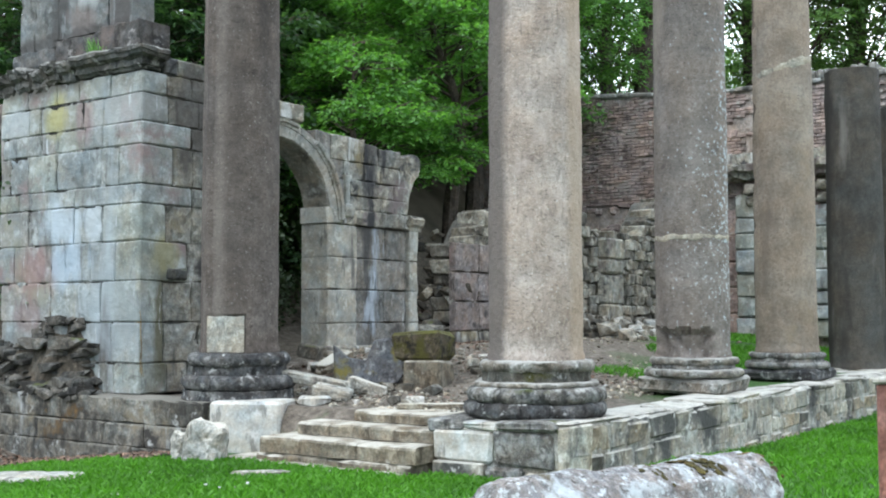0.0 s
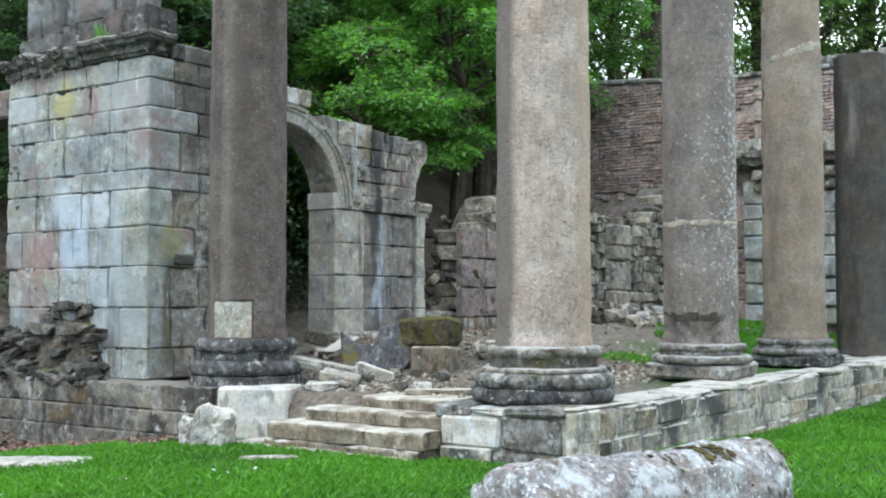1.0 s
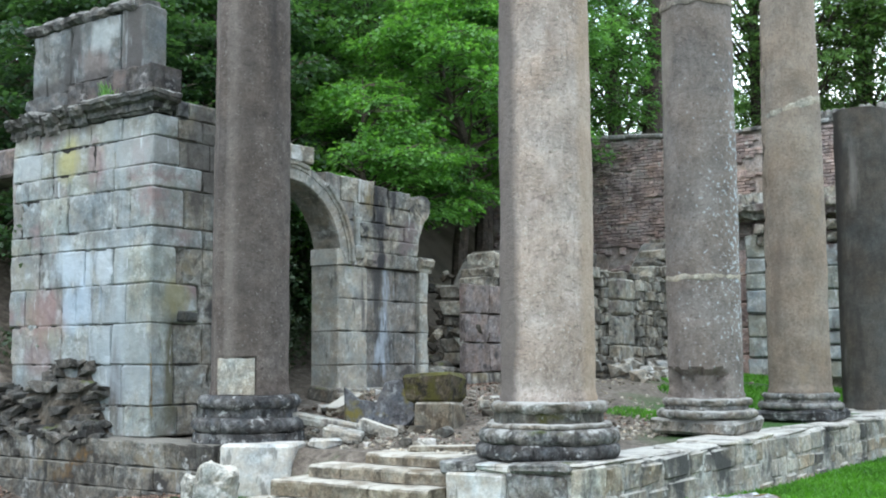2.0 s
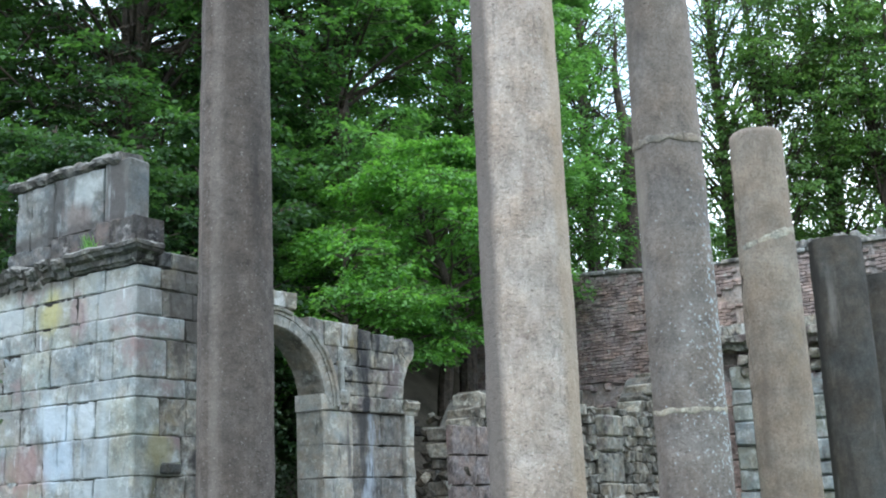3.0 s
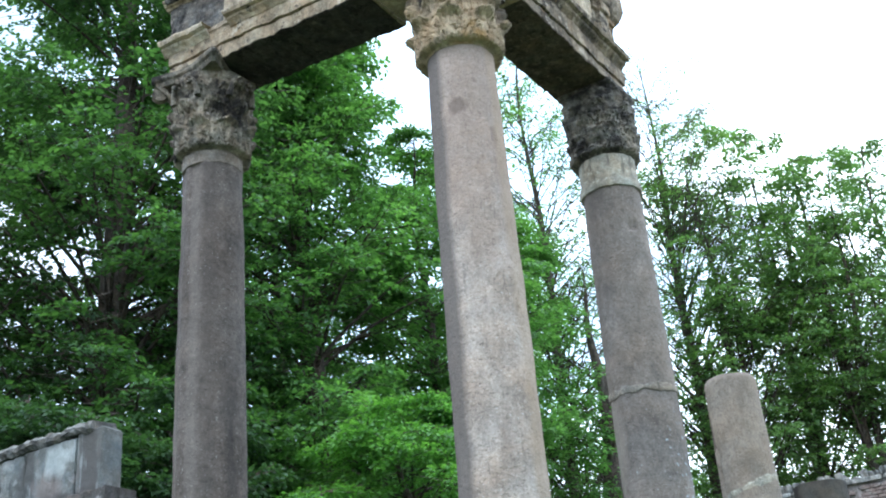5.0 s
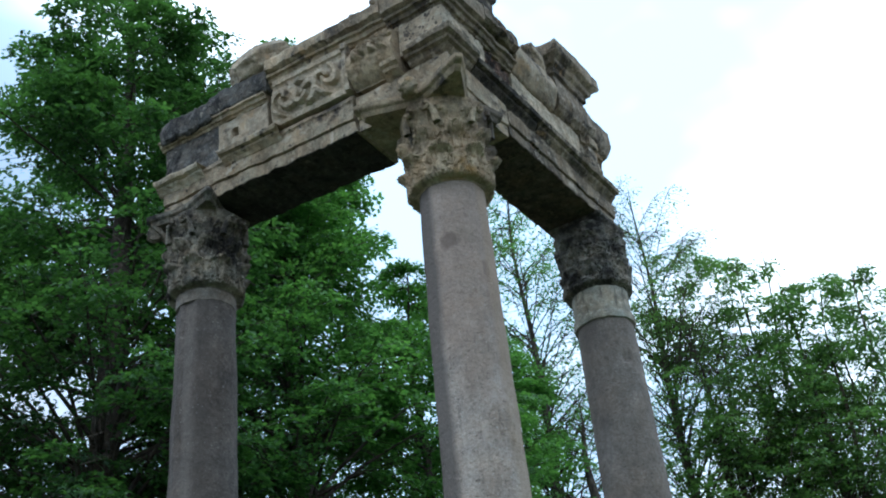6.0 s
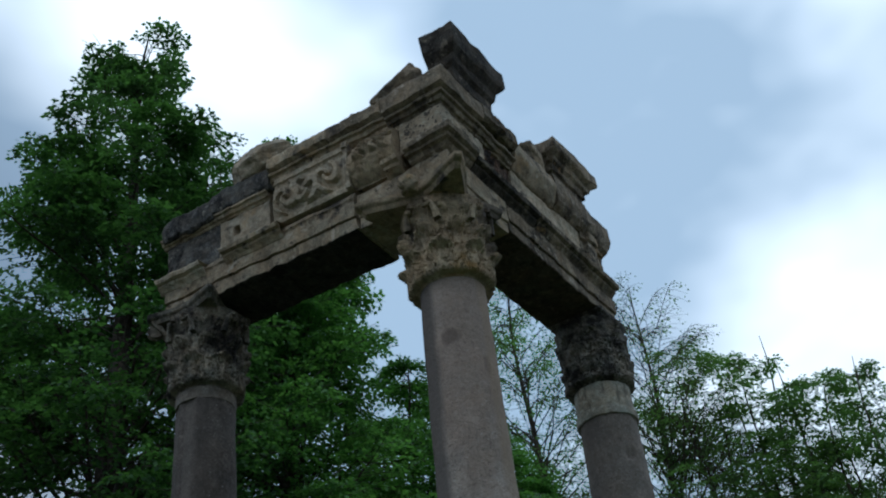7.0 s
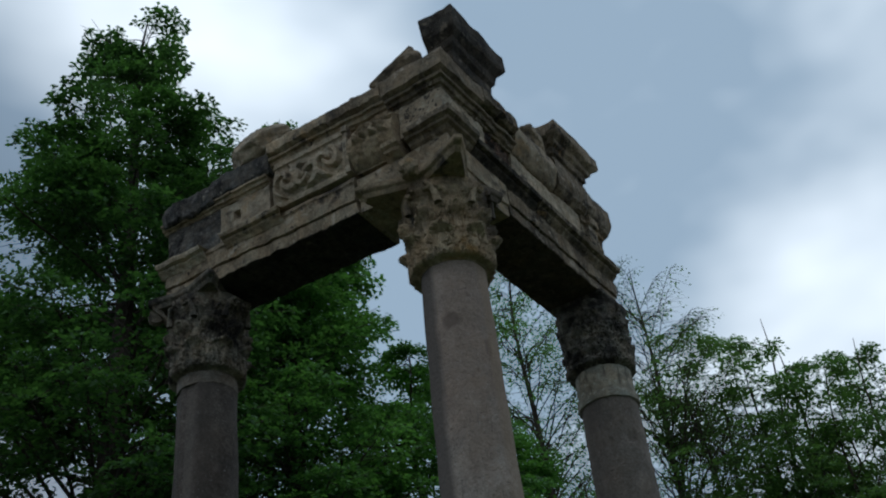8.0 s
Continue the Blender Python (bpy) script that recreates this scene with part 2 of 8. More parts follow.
M = {}
# its bands put the light and shade of flattened sides into the colour
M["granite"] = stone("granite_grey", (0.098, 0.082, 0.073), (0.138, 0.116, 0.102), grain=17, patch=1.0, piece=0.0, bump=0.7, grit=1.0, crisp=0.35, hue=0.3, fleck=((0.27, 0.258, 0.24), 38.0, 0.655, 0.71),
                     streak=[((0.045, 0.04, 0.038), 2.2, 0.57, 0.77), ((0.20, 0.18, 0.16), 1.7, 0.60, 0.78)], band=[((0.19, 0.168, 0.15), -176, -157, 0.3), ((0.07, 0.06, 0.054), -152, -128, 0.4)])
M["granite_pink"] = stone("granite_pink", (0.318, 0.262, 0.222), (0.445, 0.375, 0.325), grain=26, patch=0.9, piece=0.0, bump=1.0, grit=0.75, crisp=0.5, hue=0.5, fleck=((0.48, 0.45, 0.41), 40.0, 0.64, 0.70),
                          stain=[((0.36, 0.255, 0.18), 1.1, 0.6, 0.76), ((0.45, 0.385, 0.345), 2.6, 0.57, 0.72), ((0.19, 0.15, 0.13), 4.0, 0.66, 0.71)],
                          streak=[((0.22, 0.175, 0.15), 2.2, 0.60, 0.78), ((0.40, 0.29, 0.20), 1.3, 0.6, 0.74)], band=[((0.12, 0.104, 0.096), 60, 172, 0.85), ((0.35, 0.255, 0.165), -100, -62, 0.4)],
                          blots=[((-0.2, -0.2, 8.3), (0.8, 0.8, 1.9), (0.29, 0.215, 0.175), 0.45), ((-0.33, -0.12, 8.05), (0.3, 0.09, 0.09), (0.17, 0.13, 0.11), 0.8), ((-0.1, -0.36, 7.7), (0.05, 0.3, 0.12), (0.17, 0.13, 0.11), 0.6)])
M["granite_lichen"] = stone("granite_lichen", (0.18, 0.155, 0.138), (0.252, 0.22, 0.196), grain=22, patch=0.9, piece=0.0, bump=0.7, grit=0.85, crisp=0.25, hue=0.4, fleck=((0.34, 0.32, 0.29), 42.0, 0.66, 0.72),
                            streak=[((0.10, 0.086, 0.076), 1.8, 0.58, 0.76), ((0.31, 0.27, 0.225), 1.4, 0.58, 0.74)], lichen=[((0.38, 0.44, 0.46), 12.0, 0.57, (3.88, -0.42, 3.6), (0.36, 0.34, 1.7)), ((0.42, 0.46, 0.47), 22.0, 0.62, (3.8, -0.35, 2.6), (0.7, 0.7, 2.4))])
M["granite_upper"] = stone("granite_upper", (0.195, 0.165, 0.143), (0.27, 0.23, 0.197), grain=22, patch=0.9, piece=0.0, bump=0.7, grit=0.85, crisp=0.25, hue=0.4, fleck=((0.34, 0.32, 0.29), 42.0, 0.66, 0.72),
                           streak=[((0.12, 0.10, 0.09), 2.0, 0.56, 0.76)], stain=[((0.14, 0.115, 0.1), 1.8, 0.6, 0.72)])
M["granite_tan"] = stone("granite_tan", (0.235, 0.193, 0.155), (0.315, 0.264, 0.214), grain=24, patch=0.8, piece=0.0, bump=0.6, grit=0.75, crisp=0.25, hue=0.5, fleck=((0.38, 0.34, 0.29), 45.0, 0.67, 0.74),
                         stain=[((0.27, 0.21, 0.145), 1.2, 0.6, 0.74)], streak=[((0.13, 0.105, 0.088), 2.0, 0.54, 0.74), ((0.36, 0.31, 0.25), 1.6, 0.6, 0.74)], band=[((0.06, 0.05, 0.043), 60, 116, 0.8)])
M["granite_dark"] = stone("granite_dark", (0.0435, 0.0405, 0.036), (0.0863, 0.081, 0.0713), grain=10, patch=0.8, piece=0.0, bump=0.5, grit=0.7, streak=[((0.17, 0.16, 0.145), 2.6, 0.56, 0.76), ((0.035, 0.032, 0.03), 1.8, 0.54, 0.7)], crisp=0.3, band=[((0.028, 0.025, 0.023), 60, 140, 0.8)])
M["base_marble"] = stone("base_marble", (0.07, 0.07, 0.068), (0.24, 0.235, 0.22), grain=11, patch=2.8, piece=0.12, bump=1.0, moss=0.1,
                         stain=[((0.35, 0.35, 0.33), 4.6, 0.56, 0.64), ((0.025, 0.025, 0.025), 3.2, 0.58, 0.66)], spots=[((0.45, 0.47, 0.46), 18.0, 0.27)])
M["base_pale"] = stone("base_pale", (0.11, 0.10, 0.088), (0.29, 0.275, 0.245), grain=12, patch=3.2, piece=0.1, bump=1.0, worn_lit_top=(0.36, 0.355, 0.33),
                       stain=[((0.045, 0.043, 0.03), 3.4, 0.56, 0.64), ((0.43, 0.44, 0.41), 6.0, 0.6, 0.67)])
M["base_moss"] = stone("base_moss", (0.035, 0.035, 0.03), (0.12, 0.115, 0.1), grain=11, patch=3.0, piece=0.1, bump=1.0, stain=[((0.06, 0.058, 0.018), 2.8, 0.52, 0.60), ((0.3, 0.31, 0.3), 5.5, 0.58, 0.66)])
M["base_dark"] = stone("base_dark", (0.026, 0.026, 0.027), (0.12, 0.12, 0.12), grain=13, patch=4.0, piece=0.1, bump=1.0, stain=[((0.36, 0.365, 0.355), 9.0, 0.58, 0.65), ((0.21, 0.21, 0.205), 4.0, 0.57, 0.66), ((0.02, 0.02, 0.02), 5.0, 0.58, 0.66)])
M["ashlar"] = stone("ashlar", (0.175, 0.187, 0.182), (0.313, 0.333, 0.327), grain=7, patch=1.5, bump=1.0, piece=0.10, grit=0.5, crisp=0.6, hue=0.7,
                    tints=[(1, 1, 1), (1.03, 0.97, 0.95), (1.05, 1.04, 0.96), (0.96, 1.0, 1.05), (1.1, 1.11, 1.11), (0.88, 0.86, 0.86), (0.98, 1.0, 0.96)],
                    stain=[((0.24, 0.18, 0.175), 0.9, 0.58, 0.68), ((0.27, 0.265, 0.205), 1.0, 0.56, 0.70), ((0.09, 0.086, 0.08), 2.1, 0.62, 0.70), ((0.42, 0.45, 0.45), 3.0, 0.56, 0.68)],
                    streak=[((0.33, 0.375, 0.40), 1.1, 0.54, 0.70), ((0.11, 0.11, 0.11), 2.8, 0.63, 0.70), ((0.48, 0.51, 0.53), 8.0, 0.64, 0.70)],
                    blots=[((-0.37, 6.72, 4.04), (0.6, 0.22, 0.34), (0.38, 0.35, 0.14), 0.7), ((-0.37, 7.14, 2.05), (0.6, 0.42, 0.34), (0.25, 0.15, 0.145), 0.65), ((-0.37, 7.2, 1.5), (0.6, 0.3, 0.24), (0.24, 0.16, 0.155), 0.5), ((-0.37, 6.2, 3.9), (0.6, 0.16, 0.3), (0.24, 0.165, 0.17), 0.6),
                           ((-0.37, 6.59, 2.62), (0.6, 0.36, 0.3), (0.44, 0.51, 0.57), 0.75), ((-0.37, 6.0, 2.68), (0.6, 0.2, 0.24), (0.44, 0.49, 0.53), 0.7), ((-0.37, 6.47, 2.17), (0.6, 0.34, 0.3), (0.36, 0.44, 0.52), 0.7), ((-0.37, 5.6, 1.5), (0.6, 0.5, 0.5), (0.25, 0.285, 0.30), 0.6),
                           ((-0.37, 7.53, 4.0), (0.6, 0.28, 0.22), (0.40, 0.43, 0.44), 0.6), ((-0.37, 5.5, 3.98), (0.6, 0.5, 0.24), (0.40, 0.42, 0.42), 0.5), ((-0.37, 5.74, 1.1), (0.6, 0.16, 0.5), (0.07, 0.062, 0.06), 0.8), ((-0.05, 5.11, 1.35), (0.12, 0.2, 0.7), (0.10, 0.09, 0.05), 0.85),
                           ((-0.37, 7.0, 4.40), (0.6, 0.9, 0.12), (0.10, 0.088, 0.075), 0.7), ((-0.37, 7.3, 0.85), (0.6, 0.9, 0.42), (0.13, 0.125, 0.12), 0.6), ((0.0, 5.11, 2.25), (0.2, 0.2, 0.26), (0.30, 0.27, 0.14), 0.6)])
M["pointing"] = stone("pointing_mortar", (0.22, 0.225, 0.215), (0.38, 0.385, 0.37), grain=14, patch=2.0, piece=0.0, bump=0.8, stain=[((0.025, 0.024, 0.022), 2.6, 0.46, 0.52)])
M["flank"] = stone("flank_stone", (0.15, 0.143, 0.125), (0.31, 0.30, 0.265), grain=8, patch=2.0, bump=1.0, piece=0.14, grit=0.8,
                   stain=[((0.06, 0.056, 0.054), 1.2, 0.55, 0.65), ((0.21, 0.18, 0.12), 1.3, 0.58, 0.68), ((0.40, 0.41, 0.39), 4.0, 0.60, 0.68)], streak=[((0.055, 0.053, 0.052), 2.2, 0.57, 0.67)],
                   blots=[((0.4, 5.1, 4.0), (0.4, 0.6, 0.75), (0.075, 0.066, 0.06), 0.75)])
M["pilaster"] = stone("pilaster_stone", (0.25, 0.245, 0.215), (0.43, 0.42, 0.375), grain=8, patch=1.8, bump=0.7, piece=0.08, grit=0.5, stain=[((0.16, 0.15, 0.135), 2.0, 0.58, 0.68), ((0.24, 0.24, 0.15), 1.6, 0.60, 0.70)],
                      streak=[((0.12, 0.115, 0.11), 3.0, 0.58, 0.68), ((0.50, 0.50, 0.48), 3.6, 0.58, 0.68)])
M["field"] = stone("field_stone", (0.13, 0.125, 0.115), (0.26, 0.25, 0.23), grain=8, patch=2.0, bump=0.9, piece=0.14, grit=0.7, stain=[((0.06, 0.057, 0.055), 1.6, 0.55, 0.65), ((0.24, 0.21, 0.14), 2.0, 0.60, 0.70)],
                   streak=[((0.07, 0.068, 0.066), 2.2, 0.55, 0.66), ((0.50, 0.52, 0.52), 4.6, 0.59, 0.67), ((0.33, 0.37, 0.41), 2.6, 0.60, 0.68)])
M["archivolt"] = stone("archivolt_stone", (0.22, 0.21, 0.185), (0.40, 0.385, 0.345), grain=9, patch=1.6, bump=0.9, piece=0.06, grit=0.6, stain=[((0.08, 0.075, 0.07), 1.8, 0.58, 0.67), ((0.46, 0.455, 0.42), 3.6, 0.59, 0.68)])
M["attic_black"] = stone("attic_black", (0.04, 0.038, 0.037), (0.12, 0.112, 0.106), grain=8, patch=2.0, bump=1.0, piece=0.12, grit=0.9, stain=[((0.03, 0.03, 0.03), 2.0, 0.56, 0.66), ((0.26, 0.25, 0.24), 5.0, 0.61, 0.68), ((0.14, 0.11, 0.10), 1.4, 0.56, 0.66)])
M["attic_pale"] = stone("attic_pale", (0.112, 0.119, 0.118), (0.222, 0.236, 0.235), grain=7, patch=1.5, bump=0.9, piece=0.05, grit=0.6, crisp=0.6, hue=0.7, stain=[((0.19, 0.165, 0.155), 1.4, 0.57, 0.68), ((0.12, 0.12, 0.118), 3.0, 0.62, 0.69)],
                        streak=[((0.34, 0.37, 0.38), 3.0, 0.60, 0.70)],
                        blots=[((-0.18, 6.95, 5.4), (0.5, 0.17, 0.7), (0.065, 0.064, 0.062), 0.85), ((-0.18, 5.76, 5.4), (0.14, 0.2, 0.8), (0.075, 0.07, 0.067), 0.85), ((-0.18, 6.5, 5.22), (0.5, 0.3, 0.24), (0.17, 0.135, 0.125), 0.6),
                               ((-0.18, 6.4, 5.05), (0.5, 1.6, 0.10), (0.06, 0.056, 0.053), 0.7), ((-0.18, 7.6, 5.0), (0.5, 0.3, 0.16), (0.08, 0.075, 0.07), 0.6), ((-0.18, 6.3, 5.62), (0.5, 0.28, 0.22), (0.38, 0.42, 0.42), 0.6)])
M["ashlar_grey"] = stone("ashlar_grey", (0.18, 0.173, 0.15), (0.38, 0.368, 0.322), grain=8, patch=2.0, bump=1.0, piece=0.15, grit=0.9,
                         tints=[(1, 1, 1), (0.93, 0.92, 0.92), (1.06, 1.05, 1.02), (0.86, 0.87, 0.88), (1.0, 0.97, 0.93), (1.1, 1.1, 1.08)],
                         stain=[((0.055, 0.052, 0.052), 0.9, 0.53, 0.63), ((0.25, 0.21, 0.13), 1.3, 0.58, 0.68), ((0.17, 0.14, 0.135), 1.6, 0.54, 0.64), ((0.05, 0.05, 0.05), 3.4, 0.58, 0.66)],
                         streak=[((0.46, 0.47, 0.45), 2.8, 0.58, 0.65), ((0.04, 0.04, 0.042), 2.2, 0.57, 0.66), ((0.42, 0.43, 0.41), 7.0, 0.64, 0.69)])
M["weathered"] = stone("weathered_stone", (0.024, 0.025, 0.025), (0.105, 0.104, 0.096), grain=8, patch=1.9, bump=1.0, piece=0.2,
                       stain=[((0.33, 0.34, 0.32), 3.4, 0.63, 0.69)], moss=0.15)
M["attic"] = stone("attic_stone", (0.051, 0.0536, 0.0536), (0.128, 0.133, 0.134), grain=7, patch=2.0, bump=1.0, piece=0.1, grit=0.8, stain=[((0.034, 0.034, 0.034), 1.8, 0.53, 0.64), ((0.162, 0.145, 0.136), 1.2, 0.56, 0.66)],
                   streak=[((0.23, 0.255, 0.268), 2.2, 0.56, 0.68), ((0.0382, 0.0382, 0.0391), 2.6, 0.55, 0.65)])
# pale upper edges: light on the cornice top is in the colour
M["pier_cornice"] = stone("pier_cornice", (0.038, 0.038, 0.037), (0.15, 0.148, 0.137), grain=9, patch=2.4, bump=1.0, piece=0.15, worn_lit_top=(0.26, 0.257, 0.235), stain=[((0.03, 0.03, 0.029), 2.2, 0.55, 0.63), ((0.36, 0.36, 0.34), 5.0, 0.60, 0.67)])
M["cornice"] = stone("cornice_stone", (0.214, 0.169, 0.117), (0.503, 0.404, 0.284), grain=10, patch=2.0, bump=1.0, piece=0.14, grit=0.8, crisp=0.5, hue=0.6,
                     stain=[((0.0481, 0.0404, 0.0342), 1.7, 0.57, 0.64), ((0.364, 0.236, 0.117), 1.6, 0.61, 0.71), ((0.492, 0.424, 0.333), 4.5, 0.58, 0.66), ((0.0535, 0.0453, 0.0378), 6.0, 0.60, 0.66)])
M["cornice_pale"] = stone("cornice_pale", (0.31, 0.254, 0.184), (0.556, 0.463, 0.342), grain=10, patch=1.8, bump=1.0, piece=0.08, grit=0.75, crisp=0.5, hue=0.5, stain=[((0.0963, 0.0808, 0.0666), 3.0, 0.60, 0.68), ((0.407, 0.276, 0.153), 2.0, 0.61, 0.71)])
M["cornice_pitted"] = stone("cornice_pitted", (0.31, 0.254, 0.184), (0.556, 0.463, 0.342), grain=10, patch=1.8, bump=1.0, piece=0.08, grit=0.75, crisp=0.5, hue=0.5, stain=[((0.0963, 0.0808, 0.0666), 3.0, 0.60, 0.68), ((0.407, 0.276, 0.153), 2.0, 0.61, 0.71)], lichen=[((0.05, 0.045, 0.04), 17.0, 0.64, (0.0, 0.0, 11.15), (4.0, 4.0, 4.0))])
M["cornice_dark"] = stone("cornice_dark", (0.0235, 0.0207, 0.018), (0.0963, 0.0818, 0.0657), grain=10, patch=2.6, bump=1.0, piece=0.1, stain=[((0.214, 0.179, 0.133), 3.4, 0.58, 0.66), ((0.3, 0.256, 0.198), 8.0, 0.63, 0.69)])
M["cornice_mid"] = stone("cornice_mid", (0.107, 0.0877, 0.0666), (0.364, 0.291, 0.207), grain=10, patch=2.2, bump=1.0, piece=0.12, grit=0.85, crisp=0.6, hue=0.6, stain=[((0.0342, 0.0295, 0.0252), 2.0, 0.54, 0.62), ((0.353, 0.227, 0.117), 2.0, 0.62, 0.70), ((0.449, 0.384, 0.306), 6.0, 0.60, 0.66)])
# darker than the beams' stone: shade beneath them put into the colour
M["soffit"] = stone("soffit_shade_black", (0.02, 0.018, 0.017), (0.07, 0.06, 0.052), grain=10, patch=2.4, bump=1.0, piece=0.0, stain=[((0.15, 0.125, 0.10), 3.0, 0.64, 0.72)])
M["soffit_shade_brown"] = stone("soffit_shade_brown", (0.045, 0.034, 0.026), (0.14, 0.105, 0.078), grain=10, patch=2.0, bump=1.0, piece=0.0, stain=[((0.025, 0.022, 0.02), 2.0, 0.58, 0.68)])
M["frieze_black"] = stone("frieze_black", (0.0368, 0.036, 0.0361), (0.158, 0.148, 0.133), grain=11, patch=2.6, bump=1.0, piece=0.1, stain=[((0.021, 0.02, 0.0199), 3.0, 0.53, 0.62), ((0.252, 0.23, 0.19), 7.0, 0.61, 0.67)])
M["frieze_red"] = stone("frieze_red", (0.0535, 0.0374, 0.027), (0.214, 0.128, 0.09), grain=12, patch=3.0, bump=1.0, piece=0.1, stain=[((0.0235, 0.0177, 0.0153), 4.0, 0.50, 0.58), ((0.3, 0.217, 0.144), 6.0, 0.61, 0.67)])
M["capital"] = stone("capital_stone", (0.203, 0.156, 0.104), (0.449, 0.355, 0.239), grain=11, patch=2.0, bump=1.0, piece=0.08, grit=0.8, crisp=0.5, hue=0.6,
                     stain=[((0.0535, 0.0473, 0.0414), 1.5, 0.57, 0.65), ((0.353, 0.227, 0.099), 1.8, 0.60, 0.70)], blots=[((0.45, -0.55, 9.7), (0.535, 0.492, 0.72), (0.0535, 0.0493, 0.0486), 0.7)])
M["capital_dark"] = stone("capital_dark", (0.0473, 0.043, 0.038), (0.263, 0.24, 0.199), grain=11, patch=3.0, bump=1.0, piece=0.1,
                          stain=[((0.0231, 0.021, 0.019), 2.6, 0.5, 0.6), ((0.357, 0.34, 0.294), 6.0, 0.62, 0.68)])
M["capital_mid"] = stone("capital_mid", (0.063, 0.055, 0.0456), (0.294, 0.26, 0.204), grain=11, patch=2.4, bump=1.0, piece=0.1,
                         stain=[((0.0231, 0.021, 0.019), 2.0, 0.52, 0.61), ((0.357, 0.33, 0.285), 6.0, 0.63, 0.69)])
M["platform"] = stone("platform_stone", (0.18, 0.172, 0.15), (0.42, 0.40, 0.355), grain=9, patch=2.4, bump=1.0, piece=0.18, grit=0.8, worn_lit_top=(0.48, 0.465, 0.42),
                      tints=[(1, 1, 1), (0.42, 0.42, 0.43), (1.18, 1.18, 1.15), (0.95, 0.86, 0.74), (1.22, 1.22, 1.2), (0.66, 0.67, 0.66), (1.1, 1.08, 1.02)],
                      stain=[((0.065, 0.065, 0.062), 1.1, 0.53, 0.62), ((0.27, 0.23, 0.16), 1.6, 0.6, 0.7), ((0.08, 0.08, 0.078), 3.6, 0.60, 0.67), ((0.56, 0.56, 0.53), 5.0, 0.61, 0.68)])
M["platform_mortar"] = stone("platform_mortar", (0.24, 0.23, 0.2), (0.45, 0.435, 0.39), grain=12, patch=2.0, piece=0.0, bump=1.0, worn_lit_top=(0.5, 0.485, 0.44), stain=[((0.07, 0.07, 0.068), 1.1, 0.53, 0.62), ((0.09, 0.088, 0.08), 4.0, 0.58, 0.66)])
M["white_block"] = stone("white_block", (0.36, 0.36, 0.34), (0.52, 0.515, 0.48), grain=8, patch=1.8, bump=0.6, piece=0.12, grit=0.5, stain=[((0.2, 0.195, 0.175), 2.6, 0.6, 0.7), ((0.08, 0.08, 0.075), 3.4, 0.66, 0.74)])
# pale treads: worn, with light from above in their colour too
M["step"] = stone("step_stone", (0.12, 0.10, 0.075), (0.26, 0.228, 0.175), grain=9, patch=2.4, bump=1.0, piece=0.12, worn_lit_top=(0.46, 0.435, 0.375), stain=[((0.07, 0.06, 0.047), 2.6, 0.56, 0.66), ((0.4, 0.38, 0.33), 4.0, 0.61, 0.68)])
M["rubble"] = stone("rubble_stone", (0.10, 0.092, 0.078), (0.38, 0.365, 0.32), grain=9, patch=2.6, bump=1.0, piece=0.45, stain=[((0.05, 0.05, 0.05), 2.0, 0.6, 0.7)])
M["rubble_dark"] = stone("rubble_dark", (0.03, 0.028, 0.025), (0.13, 0.12, 0.10), grain=9, patch=2.6, bump=1.0, piece=0.4, moss=0.2)
M["mortar"] = stone("mortar", (0.07, 0.066, 0.058), (0.17, 0.162, 0.145), grain=14, piece=0.0, bump=0.9)
M["patch"] = stone("lime_mortar", (0.22, 0.215, 0.19), (0.37, 0.36, 0.32), grain=12, piece=0.0, bump=0.7)
M["patch_pale"] = stone("pale_mortar", (0.3, 0.272, 0.22), (0.46, 0.42, 0.345), grain=12, piece=0.0, bump=0.8, stain=[((0.22, 0.19, 0.16), 3.0, 0.6, 0.68)])
M["joint_grey"] = stone("joint_grey", (0.24, 0.215, 0.185), (0.33, 0.30, 0.26), grain=14, piece=0.0, bump=0.7)
M["neck"] = stone("neck_stone", (0.17, 0.147, 0.125), (0.25, 0.218, 0.185), grain=14, piece=0.0, bump=0.7)
M["brick"] = stone("red_brick", (0.22, 0.168, 0.156), (0.39, 0.308, 0.288), grain=12, patch=1.0, bump=0.6, piece=0.3, stain=[((0.30, 0.27, 0.25), 2.4, 0.54, 0.64), ((0.42, 0.40, 0.37), 5.0, 0.60, 0.66), ((0.10, 0.075, 0.07), 1.6, 0.58, 0.68), ((0.34, 0.3, 0.27), 1.3, 0.6, 0.74), ((0.05, 0.04, 0.04), 0.7, 0.6, 0.75)])
M["brick_face"] = stone("brick_face", (0.27, 0.235, 0.215), (0.44, 0.39, 0.36), grain=12, patch=1.0, bump=0.9, piece=0.0, stain=[((0.25, 0.22, 0.2), 2.0, 0.58, 0.72)])
M["brick_loose"] = stone("brick_loose", (0.22, 0.174, 0.162), (0.39, 0.318, 0.298), grain=12, patch=1.0, bump=0.6, piece=0.28, island=True, stain=[((0.30, 0.27, 0.25), 2.4, 0.54, 0.64), ((0.42, 0.40, 0.37), 5.0, 0.60, 0.66), ((0.10, 0.075, 0.07), 1.6, 0.58, 0.68), ((0.32, 0.28, 0.26), 1.3, 0.58, 0.72), ((0.05, 0.04, 0.04), 0.7, 0.6, 0.75)])
